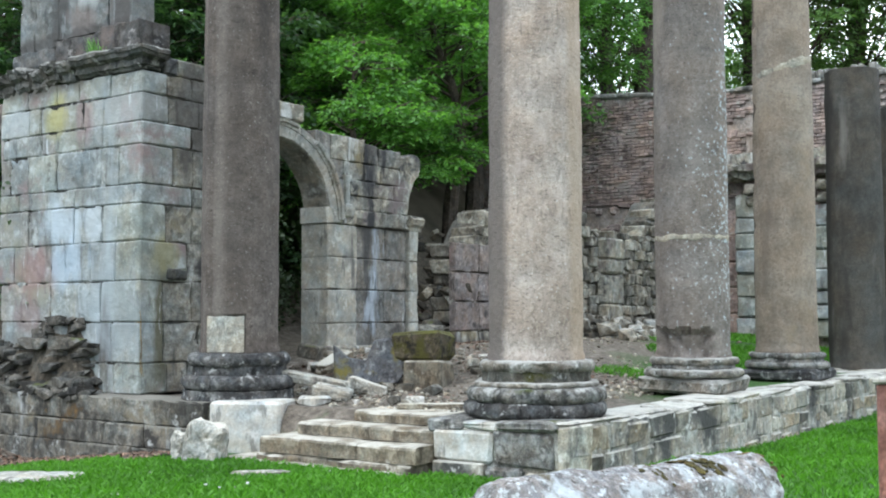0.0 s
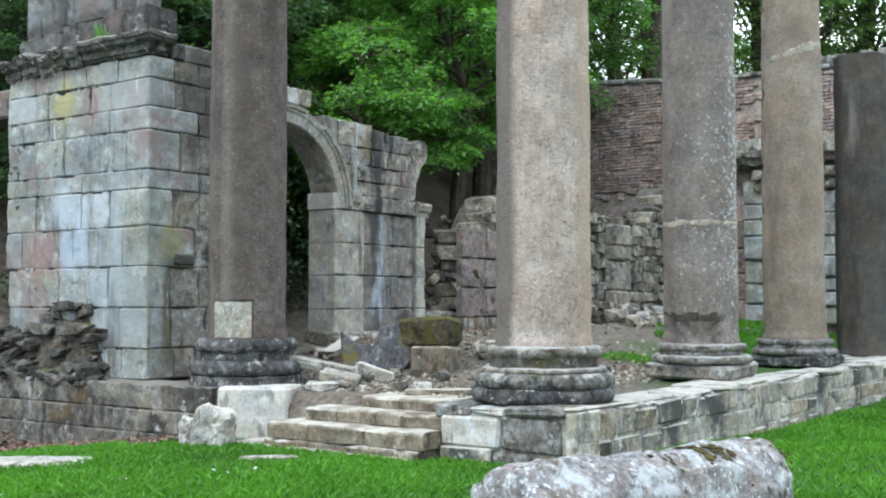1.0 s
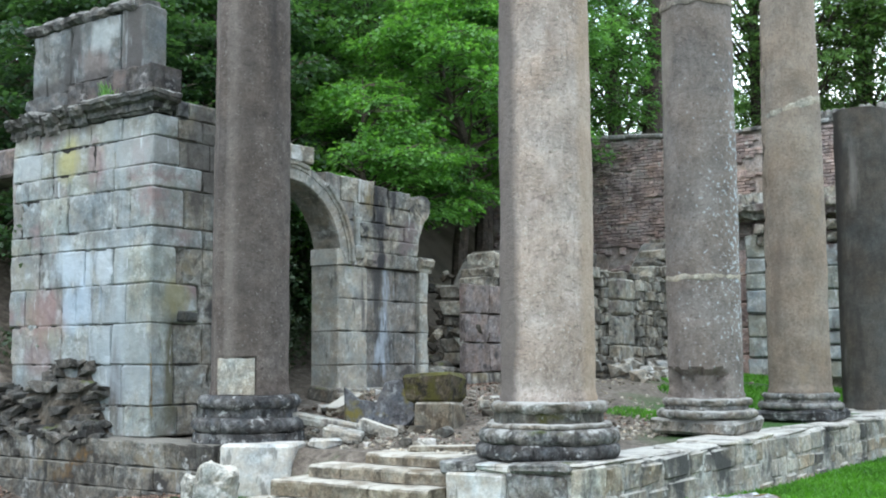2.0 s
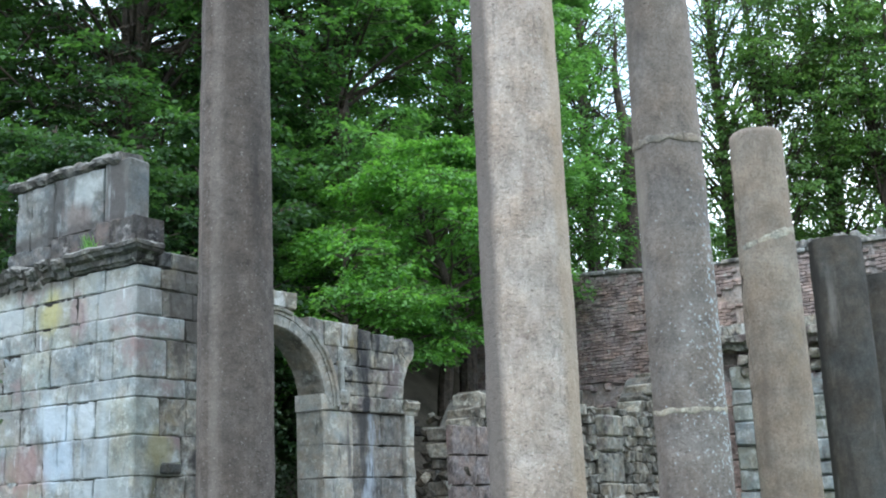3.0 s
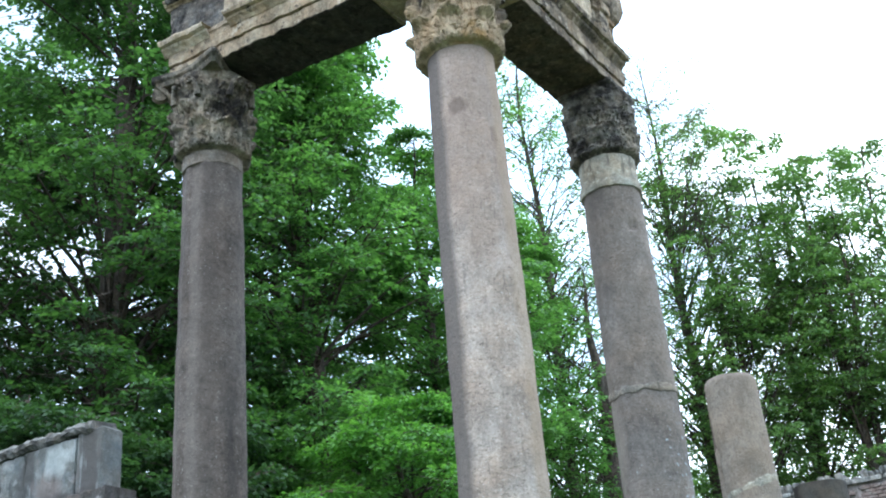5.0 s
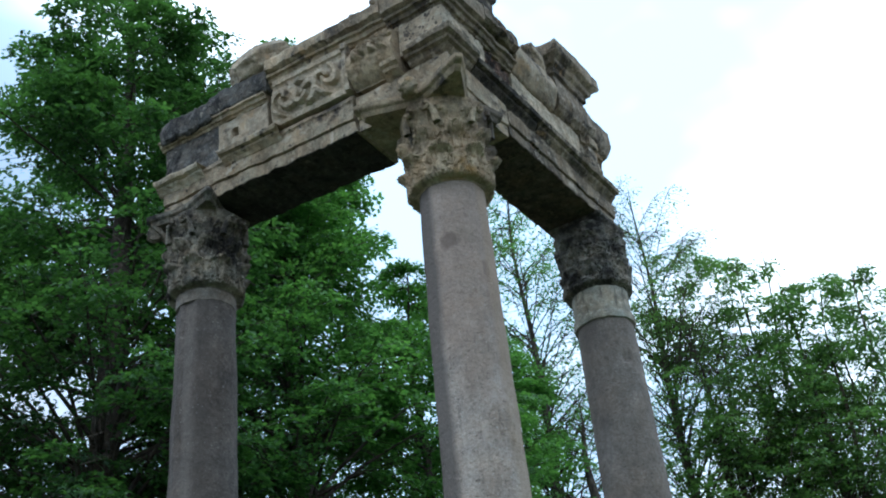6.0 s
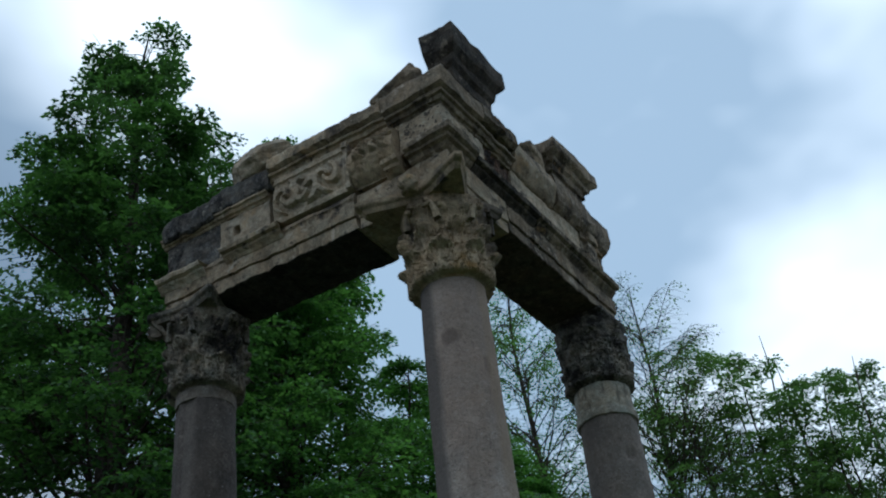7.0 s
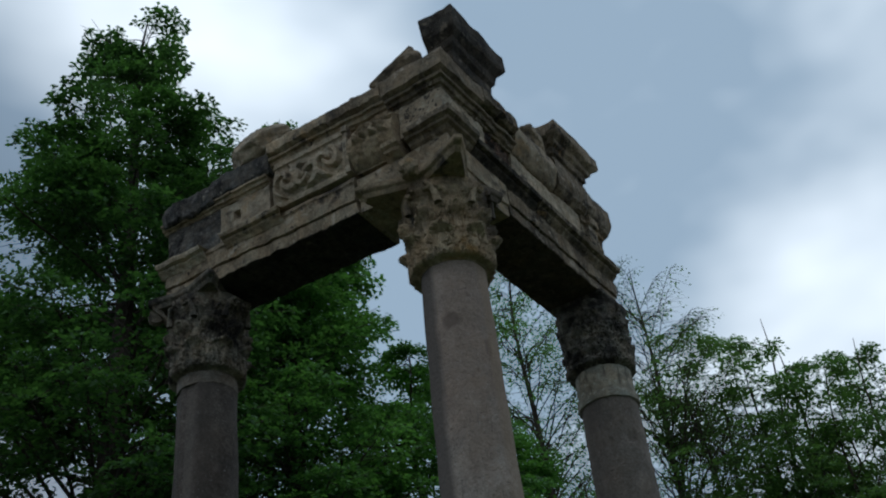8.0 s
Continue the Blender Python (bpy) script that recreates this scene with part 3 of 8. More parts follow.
M["mossy"] = stone("mossy_stone", (0.05, 0.042, 0.03), (0.15, 0.125, 0.09), grain=16, patch=3.5, piece=0.1, bump=1.0, worn_lit_top=(0.11, 0.11, 0.03), stain=[((0.065, 0.06, 0.016), 4.5, 0.42, 0.56), ((0.12, 0.085, 0.025), 7.0, 0.56, 0.66), ((0.022, 0.02, 0.015), 7.0, 0.51, 0.60), ((0.2, 0.19, 0.12), 12.0, 0.62, 0.68)])
M["bark"] = stone("bark", (0.045, 0.037, 0.03), (0.12, 0.10, 0.082), grain=10, patch=2.0, bump=1.0, piece=0.15, streak=((0.16, 0.15, 0.13), 4.0, 0.6, 0.75))
M["soil"] = stone("soil", (0.035, 0.03, 0.024), (0.13, 0.112, 0.088), grain=12, patch=2.0, bump=1.0, piece=0.0)
M["dry_stem"] = stone("dry_stem", (0.13, 0.10, 0.055), (0.26, 0.2, 0.11), grain=20, patch=5.0, piece=0.3, bump=0.3)
M["post"] = stone("painted_wood", (0.2, 0.09, 0.07), (0.3, 0.15, 0.12), grain=10, patch=2.0, bump=0.3, piece=0.0)
M["fallen"] = stone("fallen_granite", (0.14, 0.13, 0.128), (0.29, 0.275, 0.27), grain=18, patch=4.0, piece=0.0, bump=1.0, stain=[((0.37, 0.40, 0.41), 5.0, 0.50, 0.62), ((0.45, 0.48, 0.49), 13.0, 0.56, 0.64), ((0.06, 0.052, 0.045), 8.0, 0.58, 0.65), ((0.11, 0.095, 0.06), 3.0, 0.60, 0.68)],
                    spots=[((0.48, 0.5, 0.5), 22.0, 0.33)])
M["moss_pad"] = stone("moss_pad", (0.035, 0.032, 0.01), (0.10, 0.082, 0.025), grain=30, patch=6.0, piece=0.3, bump=1.0, stain=[((0.15, 0.09, 0.035), 5.0, 0.56, 0.64)])
M["low_wall"] = stone("low_wall_stone", (0.072, 0.0675, 0.0594), (0.211, 0.203, 0.178), grain=8, patch=3.2, bump=1.0, piece=0.16, grit=1.0, worn_lit_top=(0.19, 0.18, 0.155),
                      stain=[((0.045, 0.042, 0.038), 2.2, 0.54, 0.62), ((0.17, 0.10, 0.035), 1.1, 0.62, 0.70), ((0.34, 0.345, 0.33), 5.0, 0.59, 0.66), ((0.2, 0.17, 0.12), 1.5, 0.57, 0.68)], streak=[((0.32, 0.33, 0.325), 4.0, 0.59, 0.68), ((0.04, 0.04, 0.038), 3.0, 0.58, 0.66)])
M["coping"] = stone("coping_stone", (0.12, 0.12, 0.112), (0.30, 0.30, 0.285), grain=9, patch=1.6, bump=0.9, piece=0.2, stain=[((0.05, 0.05, 0.048), 1.8, 0.57, 0.66), ((0.42, 0.43, 0.41), 3.0, 0.58, 0.67)])
M["boulder"] = stone("boulder_stone", (0.25, 0.24, 0.21), (0.45, 0.44, 0.40), grain=9, patch=2.4, piece=0.1, bump=1.0, worn_lit_top=(0.5, 0.48, 0.42), stain=[((0.10, 0.095, 0.08), 3.6, 0.60, 0.67)])
M["repair"] = stone("repair_stone", (0.25, 0.24, 0.21), (0.44, 0.425, 0.375), grain=10, patch=2.0, piece=0.0, bump=0.8, streak=[((0.12, 0.11, 0.1), 4.0, 0.56, 0.66), ((0.45, 0.44, 0.40), 5.0, 0.6, 0.68)])
M["heap"] = stone("heap_stone", (0.037, 0.0361, 0.0334), (0.132, 0.128, 0.119), grain=10, patch=3.0, bump=1.0, piece=0.55, stain=[((0.3, 0.29, 0.26), 5.0, 0.62, 0.69), ((0.03, 0.028, 0.025), 2.4, 0.56, 0.64)], moss=0.12)
M["slate"] = stone("dark_slate_stone", (0.05, 0.052, 0.06), (0.15, 0.155, 0.165), grain=10, patch=3.0, piece=0.1, bump=1.0, stain=[((0.17, 0.145, 0.045), 2.6, 0.53, 0.64), ((0.27, 0.28, 0.28), 5.5, 0.61, 0.67)])
M["red_block"] = stone("red_sandstone", (0.13, 0.108, 0.102), (0.28, 0.243, 0.23), grain=9, patch=2.0, piece=0.2, bump=1.0, stain=[((0.06, 0.055, 0.053), 2.0, 0.56, 0.66), ((0.22, 0.145, 0.135), 1.4, 0.58, 0.70)], streak=[((0.34, 0.33, 0.31), 3.0, 0.6, 0.68)])
M["rubble_stuff"] = stone("rubble_chips", (0.12, 0.105, 0.085), (0.4, 0.37, 0.31), grain=12, patch=3.0, bump=0.6, piece=0.5, island=True)
M["litter"] = stone("leaf_litter", (0.10, 0.06, 0.045), (0.26, 0.18, 0.14), grain=20, patch=4.0, bump=0.2, piece=0.6, island=True)
M["leaf_light"] = leafy("leaf_light", (0.05, 0.145, 0.032), (0.18, 0.40, 0.095), 0.42)
M["leaf_mid"] = leafy("leaf_mid", (0.048, 0.128, 0.038), (0.175, 0.365, 0.115), 0.45)
M["leaf_far"] = leafy("leaf_far", (0.056, 0.122, 0.046), (0.18, 0.325, 0.115), 0.47)
M["leaf_dark"] = leafy("leaf_dark", (0.030, 0.076, 0.030), (0.108, 0.232, 0.078), 0.45)
# shade on the left-hand trees put into a darker leaf colour
M["leaf_shaded"] = leafy("leaf_shaded", (0.02, 0.05, 0.024), (0.072, 0.15, 0.062), 0.4)
M["leaf_ivy"] = leafy("leaf_ivy", (0.025, 0.05, 0.022), (0.11, 0.16, 0.09), 0.15)
M["grass"] = leafy("grass_blade", (0.035, 0.13, 0.008), (0.10, 0.30, 0.02), 0.3)

# ---- mesh helpers ----


def mesh(name, verts, faces, mat, smooth=False):
    me = bpy.data.meshes.new(name)
    me.from_pydata([tuple(v) for v in verts], [], faces)
    me.materials.append(mat)
    if smooth:
        me.polygons.foreach_set("use_smooth", [True] * len(me.polygons))
        me.set_sharp_from_angle(angle=radians(38))
    return me


def root(name, x, y, z, label, category, group="", kind=""):
    ob = new(name)
    ob.location = (x, y, z)
    ob.empty_display_size = 0.2
    return tagged(ob, label, category, group, kind)


def world_place(ob):
    p, o = Vector((0, 0, 0)), ob
    while o:
        p = p + o.location
        o = o.parent
    return p


def under(ob, parent):
    """Parents ob, whose location is in the world, under a thing that is only shifted."""
    if parent:
        ob.location = Vector(ob.location) - world_place(parent)
        ob.parent = parent
    return ob


def part(name, me, at=(0, 0, 0), parent=None, label=""):
    ob = new(name, me)
    ob.location = at
    under(ob, parent)
    if label:
        tagged(ob, label)
    return ob


def chamfer_box(sx, sy, sz, bev=0.012, jit=0.0, rng=random):
    """A block with bevelled, slightly uneven edges, centred on its own origin."""
    verts, ix = [], {}
    for i in (-1, 1):
        for j in (-1, 1):
            for k in (-1, 1):
                d = [rng.uniform(-jit, jit) for _ in range(3)]
                b = min(bev * rng.uniform(0.6, 1.7), 0.4 * min(sx, sy, sz))
                c = [i * sx / 2 + d[0], j * sy / 2 + d[1], k * sz / 2 + d[2]]
                for a in range(3):
                    v = [c[0] - i * b, c[1] - j * b, c[2] - k * b]
                    v[a] = c[a]
                    ix[i, j, k, a] = len(verts)
                    verts.append(v)
    S = (-1, 1)
    faces = []
    for a in range(3):
        b, c = (a + 1) % 3, (a + 2) % 3
        for s in S:
            loop = []
            for p, q in ((-1, -1), (1, -1), (1, 1), (-1, 1)):
                key = [0, 0, 0]
                key[a], key[b], key[c] = s, p, q
                loop.append(ix[(*key, a)])
            faces.append(loop if s > 0 else loop[::-1])
        for p in S:
            for q in S:
                k0, k1 = [0, 0, 0], [0, 0, 0]
                k0[a], k1[a] = -1, 1
                k0[b] = k1[b] = p
                k0[c] = k1[c] = q
                f = [ix[(*k0, b)], ix[(*k1, b)], ix[(*k1, c)], ix[(*k0, c)]]
                faces.append(f if p * q > 0 else f[::-1])
    for i in S:
        for j in S:
            for k in S:
                f = [ix[i, j, k, 0], ix[i, j, k, 1], ix[i, j, k, 2]]
                faces.append(f if i * j * k > 0 else f[::-1])
    return verts, faces


def block(name, lo, hi, mat, parent=None, bev=0.012, jit=0.006, rng=random, label=""):
    lo, hi = Vector(lo), Vector(hi)
    v, f = chamfer_box(*(hi - lo), bev, jit, rng)
    return part(name, mesh(name, v, f, mat), (lo + hi) / 2, parent, label)


def hewn(name, lo, hi, axis, mat, parent=None, chip=0.02, rough=0.004, label=""):
    """A dressed block whose visible face (towards -x for axis 'y', -y for 'x') has chipped arrises and slight hollows."""
    a0, a1 = (lo[1], hi[1]) if axis == "y" else (lo[0], hi[0])
    front, back = (lo[0], hi[0]) if axis == "y" else (lo[1], hi[1])
    z0, z1 = lo[2], hi[2]

    def steps(u, v, n):
        e = min(0.02, (v - u) * 0.2)
        return [u, u + e] + [u + e + (v - u - 2 * e) * i / n for i in range(1, n)] + [v - e, v]
    av, zv = steps(a0, a1, max(2, int((a1 - a0) / 0.09))), steps(z0, z1, max(2, int((z1 - z0) / 0.09)))
    na, nz = len(av), len(zv)
    verts, faces = [], []
    for i, a in enumerate(av):
        for k, z in enumerate(zv):
            p = (a, front, z)
            rim = i in (0, na - 1) or k in (0, nz - 1)
            near = i in (1, na - 2) or k in (1, nz - 2)
            n = noise.noise((a * 6, front * 3, z * 6))
            d = rough * 2 * noise.noise((a * 9, front * 3, z * 9 + 3)) + rough * noise.noise((a * 23, 1, z * 23))
            d += (0.006 + chip * max(0.0, n + 0.15) * 2.2) if rim else (chip * max(0.0, n - 0.05) * 1.2 if near else 0.0)
            q = min(1.0, d / 0.06)
            ca, cz = (a0 + a1) / 2, (z0 + z1) / 2
            s = 0.25 * max(0.0, d - 0.012) if rim else 0.0
            aa, zz = a + (ca - a) / max(1e-3, abs(ca - a)) * s if i in (0, na - 1) else a, z + (cz - z) / max(1e-3, abs(cz - z)) * s if k in (0, nz - 1) else z
            verts.append((front + d, aa, zz) if axis == "y" else (aa, front + d, zz))
    for i in range(na - 1):
        for k in range(nz - 1):
            j = i * nz + k
            faces.append((j, j + 1, j + nz + 1, j + nz))
    b = len(verts)
    for a, z in ((a0, z0), (a0, z1), (a1, z1), (a1, z0)):
        verts.append((back, a, z) if axis == "y" else (a, back, z))
    faces += [tuple(range(nz)) + (b + 1, b), tuple((na - 1) * nz + k for k in range(nz)) + (b + 2, b + 3), tuple(i * nz for i in range(na)) + (b + 3, b), tuple(i * nz + nz - 1 for i in range(na)) + (b + 2, b + 1), (b, b + 1, b + 2, b + 3)]
    return solid(name, verts, faces, mat, parent, label)


def lathe(profile, seg=48, wobble=0.0, seed=0, carve=None):
    """Rings of (radius, z), closed above and below; wobble gives a worn surface."""
    verts, faces = [], []
    for i, (r, z) in enumerate(profile):
        for k in range(seg):
            a = 2 * math.pi * k / seg
            d = wobble * noise.noise((math.cos(a) * 2.2 + seed * 3.1, math.sin(a) * 2.2, z * 2.4 + seed)) if wobble else 0
            if wobble > 0.03:
                d += wobble * 0.45 * noise.noise((math.cos(a) * 7 + seed, math.sin(a) * 7, z * 8 + seed))
            d += carve(a, z) if carve else 0
            verts.append(((r + d) * math.cos(a), (r + d) * math.sin(a), z + d * 0.4))
    n = len(profile)
    for i in range(n - 1):
        for k in range(seg):
            faces.append((i * seg + k, i * seg + (k + 1) % seg, (i + 1) * seg + (k + 1) % seg, (i + 1) * seg + k))
    faces.append(tuple(range(seg))[::-1])
    faces.append(tuple((n - 1) * seg + k for k in range(seg)))
    return verts, faces


def extrude(profile, a, b, axis, flip=False):
    """A prism of an (out, z) profile along x or y from a to b. Out points to -x (axis y) or -y (axis x)."""
    verts, n = [], len(profile)
    for t in (a, b):
        for o, z in profile:
            verts.append((t, -o, z) if axis == "x" else (-o, t, z))
    faces = [(i, (i + 1) % n, n + (i + 1) % n, n + i) for i in range(n)]
    faces += [tuple(range(n))[::-1], tuple(range(n, 2 * n))]
    return verts, faces


def recentre(verts):
    v = np.array(verts, float)
    c = (v.min(0) + v.max(0)) / 2
    return (v - c).tolist(), tuple(c)


def solid(name, verts, faces, mat, parent=None, label="", smooth=False):
    """One mesh given in world places, its normals set outward."""
    v, c = recentre(verts)
    me = mesh(name, v, faces, mat, smooth)
    bm = bmesh.new()
    bm.from_mesh(me)
    bmesh.ops.recalc_face_normals(bm, faces=bm.faces)
    bm.to_mesh(me)
    bm.free()
    return part(name, me, c, parent, label)


def rock_mesh(name, mat, seed, flat=0.7, sub=2, rough=0.35):
    """An angular stone of about unit size."""
    bm = bmesh.new()
    bmesh.ops.create_icosphere(bm, subdivisions=sub, radius=0.5)
    rng = random.Random(seed)
    planes = [(Vector((rng.gauss(0, 1), rng.gauss(0, 1), rng.gauss(0, 1))).normalized(), rng.uniform(0.30, 0.43)) for _ in range(11)]
    for v in bm.verts:
        d = v.co.normalized()
        r = 0.5 + rough * 0.2 * noise.noise(d * 2.5 + Vector((seed * 7.3, 0, 0)))
        worn_off = 0.02 * noise.noise(d * 4.0 + Vector((seed * 3.3, 5, 0))) + 0.02 * noise.noise(d * 11.0 + Vector((seed, 2, 0)))
        for n, h in planes:
            c = d.dot(n)
            if c > 0.05:
                r = min(r, h / c)
        v.co = d * (r + worn_off)
        v.co.z *= flat
    me = bpy.data.meshes.new(name)
    bm.to_mesh(me)
    bm.free()
    me.materials.append(mat)
    return me


def worn(v, amp=0.015, freq=5.0):
    return [(p + amp * noise.noise((p * freq, q * freq, r * freq)), q + amp * noise.noise((q * freq, r * freq, p * freq + 4)), r + amp * noise.noise((r * freq, p * freq, q * freq + 8))) for p, q, r in v]


def shard_mesh(name, mat, seed, n=13):
    """A broken, flat-faced stone of unit size."""
    rng = random.Random(seed)
    bm = bmesh.new()
    for k in range(n):
        p = Vector([max(-0.5, min(0.5, rng.gauss(0, 0.42))) for _ in range(3)])
        a = rng.randrange(3)
        p[a] = math.copysign(rng.uniform(0.4, 0.5), p[a])
        bm.verts.new(p)
    bmesh.ops.convex_hull(bm, input=bm.verts)
    bmesh.ops.delete(bm, geom=[v for v in bm.verts if not v.link_faces], context="VERTS")
    me = bpy.data.meshes.new(name)
    bm.to_mesh(me)
    bm.free()
    me.materials.append(mat)
    return me


def lump_mesh(name, mat, seed, sub=4, power=4.0, amp=1.0):
    """A squarish worn boulder of unit size with hollows and ridges."""
    bm = bmesh.new()
    bmesh.ops.create_icosphere(bm, subdivisions=sub, radius=1.0)
    s = Vector((seed * 3.7, seed * 1.3, 0))
    for v in bm.verts:
        d = v.co.normalized()
        r = 0.5 / (abs(d.x) ** power + abs(d.y) ** power + abs(d.z) ** power) ** (1 / power)
        r *= 1 + amp * (0.22 * noise.noise(d * 1.7 + s) - 0.28 * max(0.0, 0.25 - abs(noise.noise(d * 1.5 + s * 2))) + 0.08 * noise.noise(d * 5 + s) + 0.05 * noise.noise(d * 12 + s))
        v.co = d * r
    me = bpy.data.meshes.new(name)
    bm.to_mesh(me)
    bm.free()
    me.materials.append(mat)
    return me


def smooth01(t):
    t = max(0.0, min(1.0, t))
    return t * t * (3 - 2 * t)


# ---- ground ----


def ground_z(x, y):
    lawn = 0.07 - 0.4 * smooth01((y - 3.2) / 5.0) - 0.11 * smooth01((x - 0.5) / 4.0) - 0.15 * smooth01((-x - 1.2) / 5.0)
    lawn += 0.02 * noise.noise((x * 0.6, y * 0.6, 0))
    inside = 0.55 + 0.5 * smooth01(min(x, y) / 4.2) + 0.04 * noise.noise((x * 0.9, y * 0.9, 3))
    bank = max(5.2 * smooth01((x - 16.7) / 0.5) * smooth01((y + 30) / 20), 5.2 * smooth01((y - 6.3) / 8.0) * smooth01((x + 9) / 9))
    k = smooth01((min(x + 0.5, y + 0.5)) / 0.15)
    z = lawn + (inside - lawn) * k
    far = smooth01((math.hypot(x, y) - 60) / 60)
    return z * (1 - far * 0.3) + bank


def build_ground():
    def axis(lo, hi, step):
        inner = list(np.arange(lo, hi + 1e-6, step))
        out, g, v = [], step, hi
        while v < 900:
            g *= 1.25
            v += g
            out.append(v)
        low, g, v = [], step, lo
        while v > -900:
            g *= 1.25
            v -= g
            low.append(v)
        return low[::-1] + inner + out
    xs, ys = axis(-10, 18, 0.15), axis(-8, 18, 0.15)
    verts = [(x, y, ground_z(x, y)) for y in ys for x in xs]
    w = len(xs)
    faces = [(j * w + i, j * w + i + 1, (j + 1) * w + i + 1, (j + 1) * w + i) for j in range(len(ys) - 1) for i in range(w - 1)]
    me = mesh("ground", verts, faces, M["ground"], True)
    tagged(new("ground", me), "mown lawn running up to bare soil inside the ruin", "ground", kind="structure")


def ground_material():
    m, nt, bs = graph("lawn_and_soil")
    N, L = nt.nodes.new, nt.links.new
    geo = N("ShaderNodeNewGeometry")
    sep = N("ShaderNodeSeparateXYZ")
    L(geo.outputs["Position"], sep.inputs[0])

    def tex(scale, detail=6.0):
        n = N("ShaderNodeTexNoise")
        n.inputs["Scale"].default_value, n.inputs["Detail"].default_value = scale, detail
        L(geo.outputs["Position"], n.inputs["Vector"])
        return n.outputs["Fac"]

    def ramp(fac, stops):
        r = N("ShaderNodeValToRGB")
        while len(r.color_ramp.elements) < len(stops):
            r.color_ramp.elements.new(0.5)
        for e, (p, c) in zip(r.color_ramp.elements, stops):
            e.position, e.color = p, (*c, 1)
        L(fac, r.inputs[0])
        return r.outputs[0]
    grass = ramp(tex(30), [(0.3, (0.014, 0.05, 0.005)), (0.7, (0.04, 0.12, 0.011))])
    soil = ramp(tex(9), [(0.3, (0.07, 0.058, 0.045)), (0.55, (0.15, 0.125, 0.10)), (0.75, (0.27, 0.24, 0.2))])
    edge = N("ShaderNodeMath")
    edge.operation = "MINIMUM"
    L(sep.outputs["X"], edge.inputs[0])
    L(sep.outputs["Y"], edge.inputs[1])
    wob = N("ShaderNodeMath")
    wob.operation = "MULTIPLY_ADD"
    L(tex(1.2), wob.inputs[0])
    wob.inputs[1].default_value = 1.2
    L(edge.outputs[0], wob.inputs[2])
    inside = ramp(wob.outputs[0], [(0.0, (0, 0, 0)), (0.15, (1, 1, 1))])
    turf = N("ShaderNodeMath")
    turf.operation = "MULTIPLY_ADD"
    L(tex(0.5), turf.inputs[0])
    turf.inputs[1].default_value = 9.0
    lim = N("ShaderNodeMath")
    lim.operation = "MULTIPLY_ADD"
    lim.inputs[1].default_value = -1.6
    L(sep.outputs["Y"], lim.inputs[0])
    L(sep.outputs["X"], lim.inputs[2])
    L(lim.outputs[0], turf.inputs[2])
    back = N("ShaderNodeMapRange")
    back.inputs["From Min"].default_value, back.inputs["From Max"].default_value = 7.0, 9.5
    L(turf.outputs[0], back.inputs["Value"])
    inner = N("ShaderNodeMix")
    inner.data_type = "RGBA"
    L(back.outputs[0], inner.inputs[0])
    L(soil, inner.inputs[6])
    L(grass, inner.inputs[7])
    mix = N("ShaderNodeMix")
    mix.data_type = "RGBA"
    L(inside, mix.inputs[0])
    L(grass, mix.inputs[6])
    L(inner.outputs[2], mix.inputs[7])
    strip_x, strip_y = N("ShaderNodeMapRange"), N("ShaderNodeMapRange")
    jag = N("ShaderNodeMath")
    jag.operation = "MULTIPLY_ADD"
    L(tex(2.5), jag.inputs[0])
    jag.inputs[1].default_value = 0.9
    L(sep.outputs["X"], jag.inputs[2])
    strip_x.inputs["From Min"].default_value, strip_x.inputs["From Max"].default_value = -2.0, -1.7
    L(jag.outputs[0], strip_x.inputs["Value"])
    strip_y.inputs["From Min"].default_value, strip_y.inputs["From Max"].default_value = 3.6, 4.4
    L(sep.outputs["Y"], strip_y.inputs["Value"])
    strip = N("ShaderNodeMath")
    strip.operation = "MULTIPLY"
    L(strip_x.outputs[0], strip.inputs[0])
    L(strip_y.outputs[0], strip.inputs[1])
    bare = N("ShaderNodeMix")
    bare.data_type = "RGBA"
    L(strip.outputs[0], bare.inputs[0])
    L(mix.outputs[2], bare.inputs[6])
    L(soil, bare.inputs[7])
    mix = bare
    # brown ground out of view, added to cut green bounce onto the stone
    away = N("ShaderNodeVectorMath")
    away.operation = "DISTANCE"
    away.inputs[1].default_value = (0.0, -2.0, 0.0)
    L(geo.outputs["Position"], away.inputs[0])
    litter = ramp(tex(1.5), [(0.3, (0.05, 0.045, 0.03)), (0.7, (0.13, 0.11, 0.08))])
    out = N("ShaderNodeMapRange")
    out.inputs["From Min"].default_value, out.inputs["From Max"].default_value = 15.0, 18.0
    L(away.outputs["Value"], out.inputs["Value"])
    allg = N("ShaderNodeMix")
    allg.data_type = "RGBA"
    L(out.outputs[0], allg.inputs[0])
    L(mix.outputs[2], allg.inputs[6])
    L(litter, allg.inputs[7])
    L(allg.outputs[2], bs.inputs["Base Color"])
    bs.inputs["Roughness"].default_value = 0.95
    bp = N("ShaderNodeBump")
    bp.inputs["Distance"].default_value = 0.05
    L(tex(25), bp.inputs["Height"])
    L(bp.outputs[0], bs.inputs["Normal"])
    return m


M["ground"] = ground_material()
build_ground()

# ---- masonry ----


PLAT = 0.58


